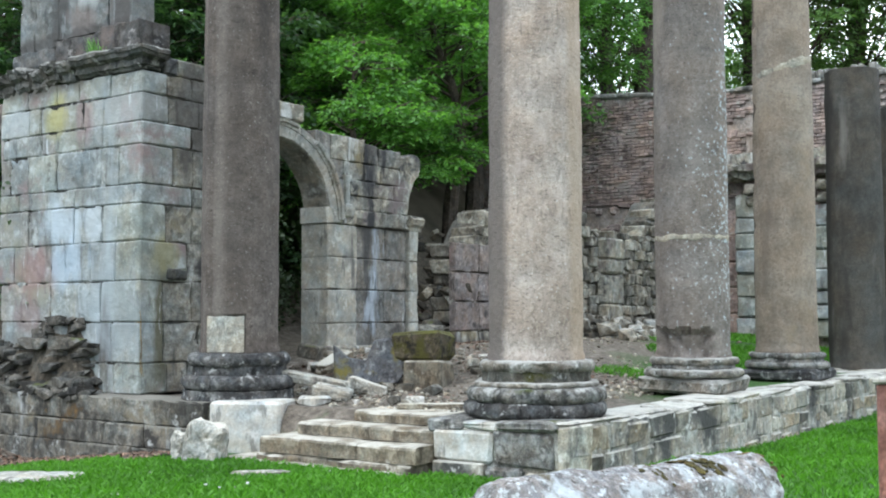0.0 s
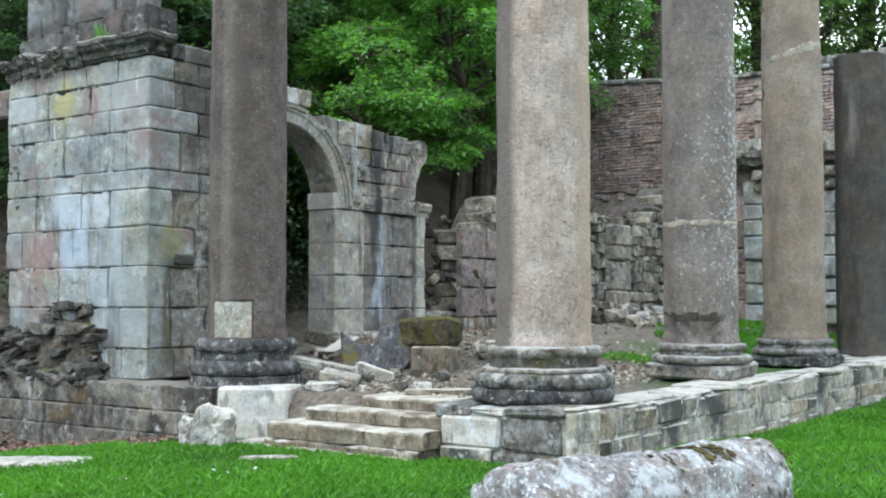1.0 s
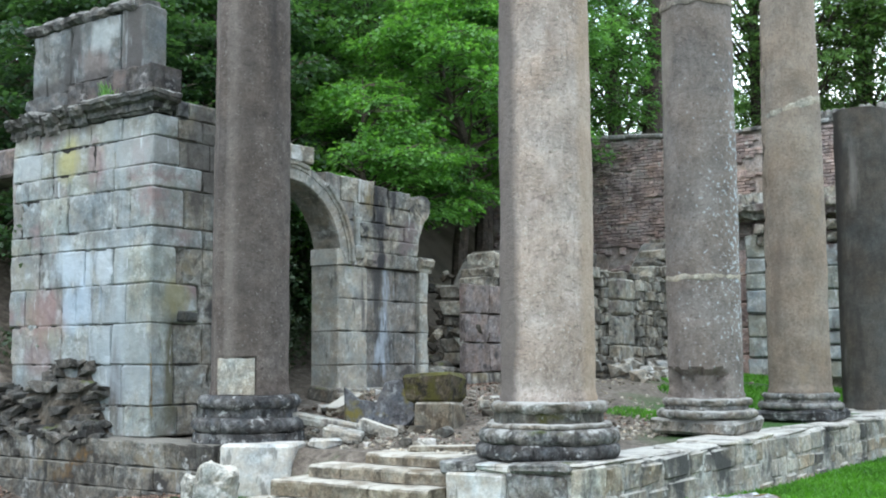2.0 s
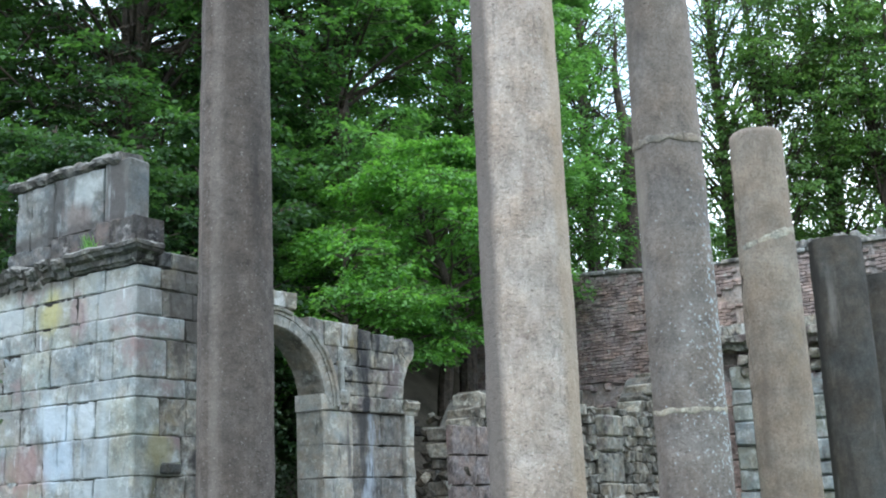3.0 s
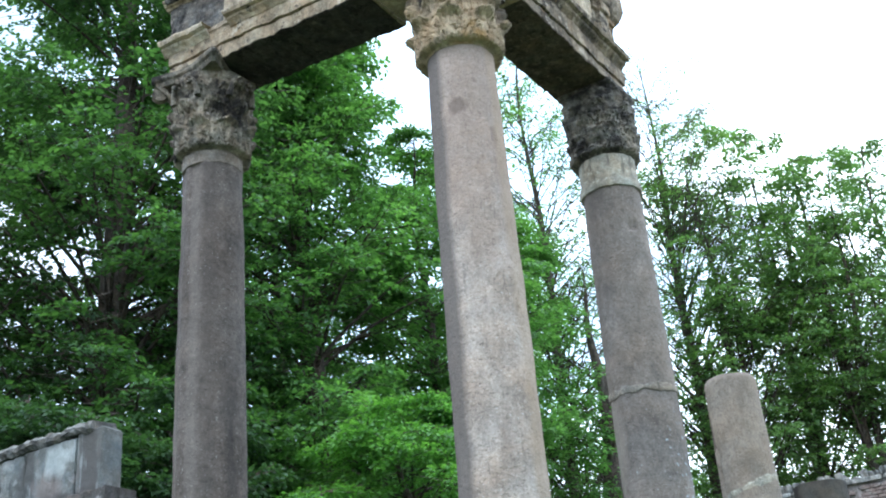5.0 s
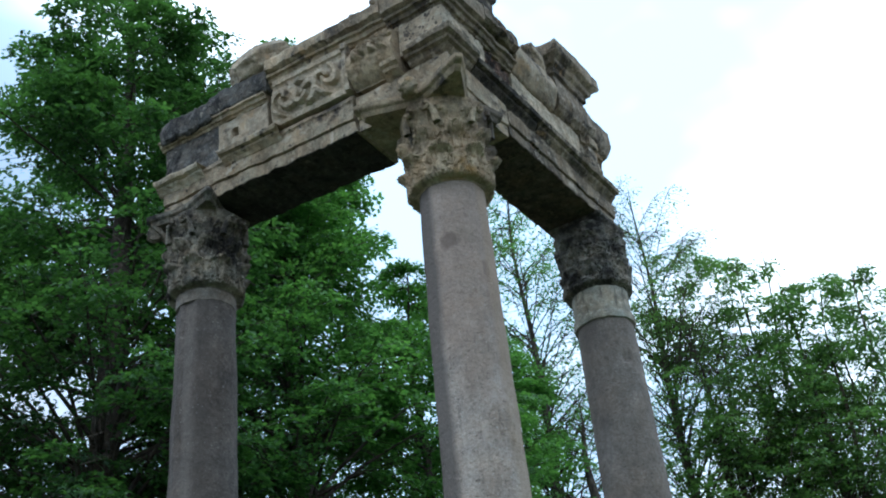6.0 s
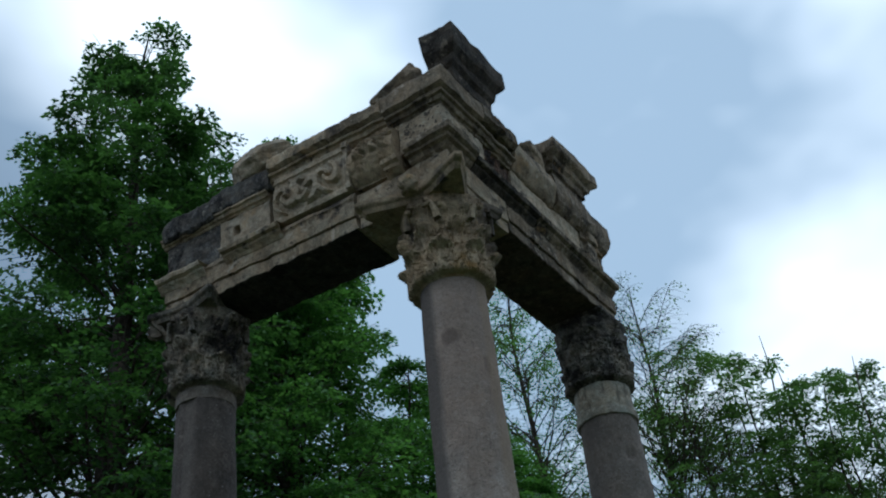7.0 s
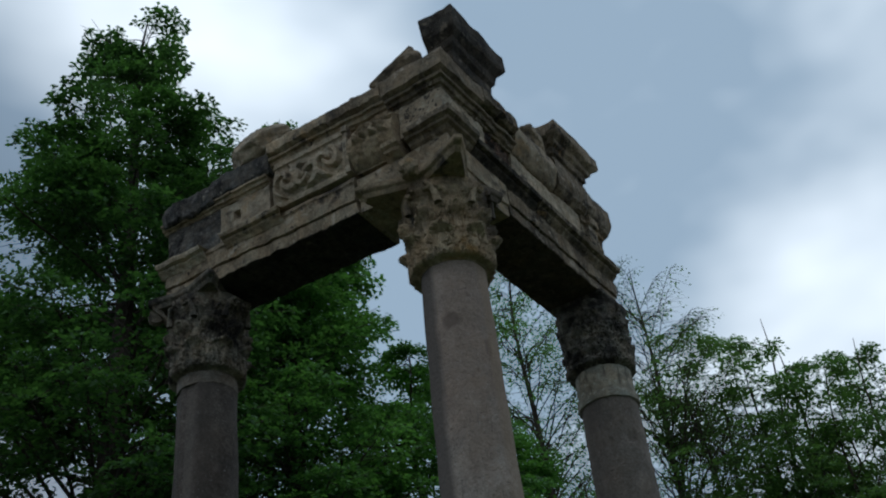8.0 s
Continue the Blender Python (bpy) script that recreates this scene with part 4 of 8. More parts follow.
def build_platform():
    rng = random.Random(11)
    plat = root("platform", 0, 0, 0, "low stone platform of rough squared blocks with pale mortar", "platform", kind="structure")
    # right flank, looking to -y: a mortared face with flush stones
    n, verts, faces = 300, [], []
    for i in range(n + 1):
        x = -0.6 + 18.1 * i / n
        for k, (yy, z) in enumerate(((-0.1, -0.3), (-0.712, -0.3), (-0.712, 0.0), (-0.712, 0.14), (-0.712, 0.28), (-0.712, 0.42), (-0.705, PLAT - 0.055), (-0.66, PLAT - 0.02), (-0.1, PLAT - 0.03))):
            e = 0.02 if k > 4 else 0.012
            verts.append((x, yy + e * noise.noise((x * 5, z * 6, 1)) + 0.012 * noise.noise((x * 14, z * 14, 2)), z + (0.03 * noise.noise((x * 2.5, 3, 7)) + 0.02 * noise.noise((x * 9, 3, 7)) if k in (6, 7) else 0)))
    for i in range(n):
        for k in range(9):
            faces.append((i * 9 + k, i * 9 + (k + 1) % 9, (i + 1) * 9 + (k + 1) % 9, (i + 1) * 9 + k))
    faces += [tuple(range(9)), tuple(n * 9 + k for k in range(9))]
    solid("mortar_face", verts, faces, M["platform_mortar"], plat)
    z = -0.16
    for h in (0.24, 0.22, 0.25):
        x = -0.7 + rng.uniform(0, 0.1)
        while x < 17.4:
            ln = rng.uniform(0.24, 0.66)
            bare = rng.random() < (0.16 if x < 4.0 else 0.06)
            up = h
            if not bare:
                o = rng.uniform(-0.008, 0.012)
                t, w = z + rng.uniform(-0.02, 0.02), z + up - 0.018 + rng.uniform(-0.025, 0.02)
                block("stone_block", (x + 0.01, -0.722 - o, t), (x + ln - rng.uniform(0.008, 0.03), -0.5, min(w, PLAT - 0.035)), M["platform"], plat, 0.018, 0.014, rng)
            x += ln
        z += h
    x = 0.3
    while x < 17.5:
        ln = rng.uniform(0.45, 1.2)
        if rng.random() < 0.86:
            block("paving_slab", (x + 0.01, -0.70 - rng.uniform(-0.05, 0.04), PLAT - 0.07), (x + ln - 0.01, rng.uniform(-0.42, -0.18) if x < 9 else 0.5, PLAT + rng.uniform(-0.02, 0.012)), M["platform"], plat, 0.016, 0.022, rng)
        x += ln
    # front corner below the corner column
    for lo, hi, mt in (((-0.74, 0.02, 0.20), (-0.3, 0.66, 0.48), "white_block"), ((-0.76, -0.58, 0.18), (-0.3, 0.0, 0.49), "base_marble"),
                       ((-0.72, -0.74, 0.15), (-0.3, -0.6, 0.55), "platform"), ((-0.78, 0.1, -0.1), (-0.3, 0.64, 0.19), "platform"),
                       ((-0.78, -0.3, -0.1), (-0.3, 0.08, 0.17), "base_marble"), ((-0.76, -0.74, -0.1), (-0.3, -0.32, 0.15), "platform"),
                       ((-0.74, -0.02, 0.49), (0.2, 0.32, 0.57), "white_block"), ((-0.78, -0.62, 0.5), (0.2, -0.04, 0.59), "base_marble"),
                       ((-0.70, -0.72, 0.55), (0.3, -0.6, 0.585), "platform"), ((-0.72, 0.34, 0.46), (-0.1, 0.72, 0.575), "base_marble")):
        block("stone_block", lo, hi, M[mt], plat, 0.02, 0.015, rng)
    # low wall under the pier
    y = 3.65
    while y < 9.6:
        ln = rng.uniform(0.5, 1.0)
        for z0, z1, x, off in ((0.30, PLAT, -0.72, 0.0), (0.045, 0.297, -0.74, 0.17), (-0.5, 0.042, -0.75, 0.36)):
            hewn("stone_block", (x - rng.uniform(0, 0.015), y + off, z0 + rng.uniform(-0.006, 0.0)), (-0.2, y + off + ln - 0.004, z1 - 0.001), "y", M["low_wall"], plat, 0.03, 0.008)
        y += ln
    core = [((-0.66, 3.3, -0.6), (-0.1, 9.6, PLAT - 0.04)), ((-0.70, -0.68, -0.5), (-0.25, 0.64, 0.5))]
    for lo, hi in core:
        block("core", lo, hi, M["mortar" if lo[1] > 3 else "platform_mortar"], plat, 0.02, 0.0, rng)


def build_steps():
    rng = random.Random(5)
    st = root("steps", -0.6, 2.0, 0.1, "worn sandstone steps with chipped edges", "steps", kind="structure")
    # each course: front, back, height, y from, y to, cuts
    for x0, x1, z0, z1, y0, y1, cut in ((-1.16, -0.6, -0.1, 0.10, 0.75, 3.0, (1.3,)), (-1.02, -0.6, 0.0, 0.165, 0.7, 2.6, (1.7,)), (-1.0, -0.4, 0.17, 0.325, 0.66, 2.5, (1.35,)),
                                        (-0.70, -0.1, 0.33, 0.455, 0.64, 2.32, (1.9,)), (-0.42, 0.12, 0.46, 0.565, 0.60, 1.86, (1.15,))):
        ys = (y0, *cut, y1)
        for a, b in zip(ys[:-1], ys[1:]):
            n = 26
            verts, faces = [], []
            for i in range(n + 1):
                y = a + 0.004 + (b - a - 0.008) * i / n
                w = 0.07 * noise.noise((y * 2.1, z0 * 9, 1.7)) + 0.04 * noise.noise((y * 7, z0 * 5, 4)) + 0.02 * noise.noise((y * 17, z0 * 5, 4))
                s = 0.07 * max(0, noise.noise((y * 2.3, z1 * 7, 9))) + 0.02 * max(0, noise.noise((y * 9, z1 * 7, 3)))
                for px, pz in ((x0 + w, z0), (x0 + w, z1 - 0.03), (x0 + w + 0.012, z1 - 0.008 - s * 0.6), (x0 + w + 0.04, z1 - s * 0.4), (x1, z1), (x1, z0)):
                    verts.append((px, y, pz))
            for i in range(n):
                for k in range(6):
                    faces.append((i * 6 + k, i * 6 + (k + 1) % 6, (i + 1) * 6 + (k + 1) % 6, (i + 1) * 6 + k))
            faces += [tuple(range(6)), tuple(n * 6 + k for k in range(6))[::-1]]
            solid("step", verts, faces, M["step"], st)


FRONT = -0.37   # the pier's face looks to -x


def build_pier():
    rng = random.Random(21)
    pier = root("ruined_pier", 0.3, 6.5, PLAT, "tall ruined pier of pale weathered ashlar with broken cornice", "ruin")
    # courses: from, to, the joints of the face from the corner back, length of the corner stone along the flank
    courses = ((0.58, 0.94, (5.11, 5.57, 6.31, 7.1, 7.81), 0.05), (0.94, 1.42, (5.11, 5.63, 6.43, 7.17, 7.83), 0.0), (1.42, 1.91, (5.11, 5.82, 6.78, 7.85), -0.02),
               (1.91, 2.38, (5.11, 5.57, 6.02, 6.51, 6.8, 7.56, 7.9), 0.36), (2.38, 2.83, (5.11, 5.82, 6.36, 7.07, 7.28, 7.9), 0.02), (2.83, 3.06, (5.11, 6.35, 7.47, 7.9), 0.42),
               (3.06, 3.53, (5.11, 5.52, 5.86, 6.72, 7.3, 7.69, 7.9), 0.12), (3.53, 3.80, (5.11, 5.83, 6.17, 6.76, 7.05, 7.85), 0.40), (3.80, 4.14, (5.11, 5.83, 6.23, 7.06, 7.3, 7.9), 0.03),
               (4.14, 4.41, (5.11, 5.7, 6.3, 6.75, 7.34, 7.9), 0.0))
    for z0, z1, ys, quoin in courses:
        for k, (a, b) in enumerate(zip(ys[:-1], ys[1:])):
            o = rng.uniform(-0.012, 0.014)
            chip = rng.choice((0.015, 0.025, 0.04, 0.055))
            if k == 0:
                v, f = chamfer_box(quoin - FRONT, b - a - 0.004, z1 - z0 - 0.004, 0.016, 0.007, rng)
                part("corner_stone", mesh("corner_stone", v, f, M["ashlar"]), ((FRONT + quoin) / 2 - o * 0.5, (a + b) / 2, (z0 + z1) / 2), pier)
            else:
                hewn("stone_block", (FRONT - o, a + 0.002, z0 + 0.002), (FRONT + 0.35, b - 0.002, z1 - 0.002), "y", M["ashlar"], pier, chip)
        # flank, as far as the arched wall
        ends = [quoin, 0.34 + 0.25 * ((z0 * 7.3) % 1), 0.95] if quoin < 0.3 else [quoin, 0.95]
        for a, b in zip(ends[:-1], ends[1:]):
            if z0 > 2.8 and b > 0.9:
                b = 0.62
            if b - a > 0.08:
                hewn("stone_block", (a + 0.002, 5.115 - rng.uniform(-0.012, 0.01), z0 + 0.002), (b, 5.5, z1 - 0.002), "x", M["flank"], pier, rng.choice((0.02, 0.035, 0.05)), 0.02 if z0 == 2.38 else 0.007)
    hewn("stone_block", (-0.04, 5.10, 4.415), (0.16, 5.5, 4.62), "x", M["attic"], pier, 0.03)
    hewn("stone_block", (0.165, 5.115, 4.415), (0.62, 5.5, 4.62), "x", M["flank"], pier, 0.03)
    block("core", (0.0, 5.16, PLAT), (0.9, 7.86, 4.5), M["mortar"], pier)
    block("pointing", (FRONT + 0.024, 5.2, PLAT + 0.02), (0.02, 7.8, 4.38), M["pointing"], pier, label="pale crumbling mortar in the joints")
    # moulded cornice: whole at the corner, broken and blackened farther along
    prof = [(-0.45, 4.42), (0.01, 4.42), (0.03, 4.45), (0.06, 4.46), (0.07, 4.53), (0.15, 4.555), (0.17, 4.60), (0.19, 4.61), (0.195, 4.655), (0.14, 4.68), (-0.2, 4.72), (-0.45, 4.72)]
    m, verts, faces = len(prof), [], []
    cuts = [6.28 - 0.07 * i for i in range(17)]
    tail = [FRONT + 0.05 * i for i in range(6)]
    for o, z in prof:
        x, y = FRONT - o, 5.11 - o
        run = [(x, yy, z) for yy in cuts if yy > y + 0.02] + [(x, y, z)]
        run += [(run[-1][0], y, z)] * (len(cuts) + 1 - len(run))
        run += [(max(xx, x), y, z) for xx in tail]
        verts += run
    w = len(verts) // m
    for i in range(m):
        j = (i + 1) % m
        faces += [(i * w + k, i * w + k + 1, j * w + k + 1, j * w + k) for k in range(w - 1)]
    faces += [tuple(i * w for i in range(m)), tuple(i * w + w - 1 for i in range(m))[::-1]]
    solid("cornice_corner", worn(worn(verts, 0.03, 4.0), 0.018, 14.0), faces, M["pier_cornice"], pier, "pale-edged cornice at the corner")
    y = 6.29
    for ln, k, dz in ((0.30, 0.75, -0.03), (0.34, 0.85, 0.0), (0.26, 0.6, -0.05), (0.40, 0.8, -0.02), (0.36, 0.65, -0.04)):
        moulding_run("cornice_length", [(-FRONT + (o * k if o > 0 else o), z + dz) for o, z in prof], "y", y, y + ln - 0.004, "pier_cornice", pier, "blackened broken cornice", 0.04, 0.045, ends=0.05)
        y += ln
    # attic
    for lo, hi, mt in (((-0.30, 5.3, 4.73), (0.2, 6.0, 5.06), "attic_black"), ((-0.27, 6.01, 4.73), (0.3, 6.95, 5.02), "attic_black"), ((-0.26, 6.96, 4.73), (0.3, 7.86, 4.95), "attic"),
                       ((-0.19, 6.01, 5.03), (0.16, 6.98, 5.82), "attic_pale"), ((-0.18, 6.99, 4.96), (0.16, 7.5, 5.82), "attic_pale"),
                       ((-0.16, 7.51, 4.96), (0.16, 7.84, 5.82), "attic_pale")):
        hewn("attic_block", lo, hi, "y", M[mt], pier, 0.045, 0.008)
    block("attic_block", (-0.17, 5.52, 5.065), (0.16, 6.0, 5.86), M["attic_pale"], pier, 0.025, 0.012, rng)
    cap = [(-0.2, 5.83), (0.2, 5.83), (0.24, 5.87), (0.24, 5.92), (0.18, 5.98), (-0.2, 6.0)]
    for a, b in ((5.72, 6.5), (6.51, 7.2), (7.21, 7.92)):
        moulding_run("capping_stone", cap, "y", a, b, "pier_cornice", pier, "", 0.035, 0.07)
    block("bracket_stone", (0.02, 4.96, 1.93), (0.24, 5.12, 2.06), M["weathered"], pier, 0.02, 0.012, rng)


WALL_Y = 5.1


def build_arch_wall():
    rng = random.Random(31)
    wl = root("arched_wall", 3.0, WALL_Y + 0.2, 1.0, "ruined ashlar wall with a round-headed archway and moulded archivolt", "ruin wall")
    cx, spring, ri, ro = 1.93, 2.86, 1.03, 1.27
    th = 0.46
    # below the springing: a pale pilaster by the opening, a darker field, and a narrow strip at the free end
    for z0, z1 in ((0.9, 1.39), (1.39, 1.87), (1.87, 2.33), (2.33, 2.80)):
        hewn("pilaster_block", (2.91, WALL_Y - 0.03, z0 + 0.003), (3.56, WALL_Y + th, z1 - 0.003), "x", M["pilaster"], wl, 0.025, 0.004)
        cut = 4.1 + rng.uniform(-0.15, 0.3)
        for a, b in ((3.565, cut), (cut + 0.003, 4.83)):
            hewn("stone_block", (a, WALL_Y + 0.02 - rng.uniform(-0.008, 0.008), z0 + 0.003), (b, WALL_Y + th, z1 - 0.003), "x", M["field"], wl, 0.03, 0.006)
        hewn("jamb_strip", (4.835, WALL_Y - 0.03, z0 + 0.003), (5.06, WALL_Y + th - 0.02, z1 - 0.003), "x", M["pilaster"], wl, 0.02, 0.004)
    # impost course, its moulding broken off but for the free end
    for a, b, mt in ((2.88, 3.24, "pilaster"), (3.245, 3.95, "ashlar_grey"), (3.955, 4.82, "ashlar_grey")):
        hewn("impost", (a, WALL_Y - 0.04, 2.805), (b, WALL_Y + th, 3.03), "x", M[mt], wl, 0.05, 0.012)
    v, f = extrude([(-WALL_Y - th + 0.02, 2.805), (-WALL_Y + 0.02, 2.805), (-WALL_Y + 0.03, 2.86), (-WALL_Y + 0.08, 2.90), (-WALL_Y + 0.10, 2.98), (-WALL_Y + 0.06, 3.03), (-WALL_Y - th + 0.02, 3.03)], 4.825, 5.14, "x")
    solid("impost", worn(v, 0.015, 6.0), f, M["ashlar_grey"], wl, "moulded end of the impost")
    ob = part("impost_lump", lump_mesh("impost_lump", M["pilaster"], 5, 3, 3.0), (3.33, WALL_Y - 0.05, 3.0), wl, "pale knob of broken moulding")
    ob.scale = (0.22, 0.12, 0.2)
    # above it, to the sloping top
    for z0, z1, xs, mt in ((3.035, 3.24, (3.42, 4.2, 4.84), "ashlar_grey"), (3.24, 3.47, (3.42, 4.0, 4.5, 4.86), "ashlar_grey"), (3.47, 3.73, (3.30, 3.76, 4.16, 4.66), "ashlar_grey"), (3.73, 4.02, (3.02, 3.38, 3.76, 4.12, 4.64), "ashlar_grey")):
        for a, b in zip(xs[:-1], xs[1:]):
            top = z1 if z1 < 4 else 4.10 - 0.055 * ((a + b) / 2 - 3.0) + rng.uniform(-0.02, 0.02)
            hewn("stone_block", (a + 0.002, WALL_Y - rng.uniform(-0.012, 0.014), z0 + 0.002), (b - 0.002, WALL_Y + th, top - 0.002), "x", M[mt], wl, rng.choice((0.02, 0.035, 0.05)), 0.008)
    for z0, z1, a, b in ((3.035, 3.24, 3.22, 3.415), (3.24, 3.47, 3.16, 3.415), (3.47, 3.73, 2.98, 3.295), (3.73, 4.02, 2.70, 3.015)):
        hewn("stone_block", (a, WALL_Y + 0.01, z0 + 0.002), (b, WALL_Y + th, z1 - 0.002 + (0.08 if z1 > 4 else 0)), "x", M["field"], wl, 0.03, 0.006)
    hewn("strip", (3.30, WALL_Y - 0.045, 3.03), (3.41, WALL_Y + 0.05, 3.52), "x", M["pilaster"], wl, 0.02, 0.004)
    # left of the arch, joining the pier
    for z0, z1, a, b in ((3.4, 3.62, 0.625, 0.86), (3.63, 3.84, 0.625, 1.02), (3.85, 4.1, 0.625, 1.3), (4.11, 4.3, 0.625, 1.7), (2.83, 3.39, 0.625, 0.72)):
        block("stone_block", (a, WALL_Y + 0.012, z0), (b, WALL_Y + th, z1), M["ashlar_grey"], wl, 0.012, 0.006, rng)
    # archivolt: long moulded stones, the outer roll dark, a piece of it lost
    cuts = [0.0, 0.42, 0.98, 1.30, 1.85, 2.45, math.pi]
    for a0, a1 in zip(cuts[:-1], cuts[1:]):
        lost = a0 == 0.98
        verts, faces, seg = [], [], 9
        prof = [(ri, th), (ri, 0.0), (ri + 0.012, -0.03), (ri + 0.15, -0.035), (ri + 0.155, -0.055), (ri + 0.185, -0.06), (ri + 0.20, -0.095), (ro, -0.105), (ro + 0.02, -0.02), (ro, th)]
        if lost:
            prof = [(r, max(o, -0.045)) for r, o in prof]
        for i in range(seg + 1):
            a = a0 + 0.003 + (a1 - a0 - 0.006) * i / seg
            for r, o in prof:
                verts.append((cx + r * math.cos(a), WALL_Y + o, spring + r * math.sin(a)))
        m = len(prof)
        for i in range(seg):
            for j in range(m):
                faces.append((i * m + j, i * m + (j + 1) % m, (i + 1) * m + (j + 1) % m, (i + 1) * m + j))
        faces += [tuple(range(m)), tuple(seg * m + j for j in range(m))]
        solid("voussoir", worn(worn(verts, 0.014, 5.0), 0.008, 17.0), faces, M["archivolt"], wl)
    hewn("keystone", (1.66, WALL_Y - 0.12, 4.13), (2.31, WALL_Y + th, 4.36), "x", M["ashlar_grey"], wl, 0.05, 0.012)
    block("plinth_stone", (2.86, WALL_Y - 0.09, 0.8), (5.08, WALL_Y + th, 1.06), M["ashlar_grey"], wl, 0.03, 0.02, rng)
    # scrolled console at the free end
    prof = []
    for i in range(25):
        t = i / 24
        if t < 0.5:
            a = math.radians(250 - 330 * t / 0.5)
            prof.append((5.03 + 0.18 * math.cos(a), 3.84 + 0.18 * math.sin(a)))
        else:
            q = (t - 0.5) / 0.5
            prof.append((5.16 - 0.28 * math.sin(q * math.pi / 2) ** 0.7 - 0.02 * q * q, 3.7 - 0.66 * q))
    prof += [(4.67, 3.04), (4.67, 3.9)]
    verts = [(x, WALL_Y + 0.03, z) for x, z in prof] + [(x, WALL_Y + th - 0.05, z) for x, z in prof]
    m = len(prof)
    faces = [(i, (i + 1) % m, m + (i + 1) % m, m + i) for i in range(m)] + [tuple(range(m)), tuple(range(m, 2 * m))]
    solid("scroll_console", worn(verts, 0.02, 6.0), faces, M["ashlar_grey"], wl, "scrolled end console of the wall")


def rubble_wall(name, x0, x1, top, seed, label, mat="rubble", size=(0.16, 0.42), course=(0.12, 0.26)):
    """A wall of roughly coursed stones along y = WALL_Y, its broken top given by a function of x."""
    rng = random.Random(seed)
    w = root(name, (x0 + x1) / 2, WALL_Y + 0.3, 1.0, label, "ruin wall")
    z = 0.85
    while z < 4.6:
        h = rng.uniform(*course)
        x = x0 + rng.uniform(0, 0.1)
        while x < x1:
            l = rng.uniform(*size)
            if z + h < top(x + l / 2) + rng.uniform(-0.12, 0.1):
                o = rng.uniform(-0.03, 0.09)
                block("stone", (x + 0.012, WALL_Y - o, z + 0.006), (x + l - 0.012, WALL_Y + 0.5, z + h - 0.006), M[mat], w, 0.016, 0.032, rng)
            x += l
        z += h
    n = 26
    verts = []
    for i in range(n + 1):
        x = x0 + 0.4 + (x1 - x0 - 0.5) * i / n
        for y in (WALL_Y + 0.06, WALL_Y + 0.6):
            verts += [(x, y, 0.7), (x, y, max(0.8, top(x) - 0.16))]
    faces = []
    for i in range(n):
        a, b = i * 4, i * 4 + 4
        faces += [(a, b, b + 1, a + 1), (a + 2, a + 3, b + 3, b + 2), (a + 1, b + 1, b + 3, a + 3), (a, a + 2, b + 2, b)]
    faces += [(0, 1, 3, 2), (n * 4, n * 4 + 2, n * 4 + 3, n * 4 + 1)]
    solid("core", verts, faces, M["mortar"], w)
    return w


def build_back_walls():
    rng = random.Random(41)
    rubble_wall("broken_wall", 6.05, 10.6, lambda x: 2.75 + 0.75 * smooth01((x - 6.4) / 0.9) + 0.15 * noise.noise((x * 3, 1, 0)), 7, "broken rubble wall with a stepped ragged top")
    stub = root("wall_stub", 6.5, WALL_Y, 1.0, "short ashlar stub of reddish grey blocks", "ruin wall")
    for z0, z1 in ((1.0, 1.24), (1.25, 1.72), (1.73, 2.2), (2.21, 2.68)):
        x = 5.92
        for b in (6.62, 7.2, 7.9):
            hewn("stone_block", (x + 0.004, WALL_Y - 0.12 - rng.uniform(0, 0.04), z0), (b, WALL_Y - 0.02, z1), "x", M["red_block"] if z0 > 1.2 else M["ashlar_grey"], stub, 0.05, 0.008)
            x = b
    rubble_wall("rubble_wall", 10.7, 15.9, lambda x: 3.25 + 0.25 * noise.noise((x * 1.6, 0, 0)) + 0.9 * smooth01((x - 13.2) / 0.9), 8, "tumbledown wall of rough pale stones")
    pil = root("ruined_pilaster", 11.45, WALL_Y - 0.2, 1.0, "attached pilaster of stacked grey blocks", "ruin")
    for z0, z1, o in ((0.95, 1.35, 0.3), (1.36, 1.72, 0.26), (1.73, 2.3, 0.24), (2.31, 2.62, 0.26), (2.63, 3.05, 0.3)):
        block("stone_block", (11.1, WALL_Y - o, z0), (11.85, WALL_Y - 0.02, z1), M["ashlar_grey"], pil, 0.03, 0.02, rng)


BACK_X = 16.0


def brick_top(y):
    """The wall's top falls by a foot towards its nearer end."""
    return 6.66 + 0.30 * smooth01((y - 3.6) / 5.0)


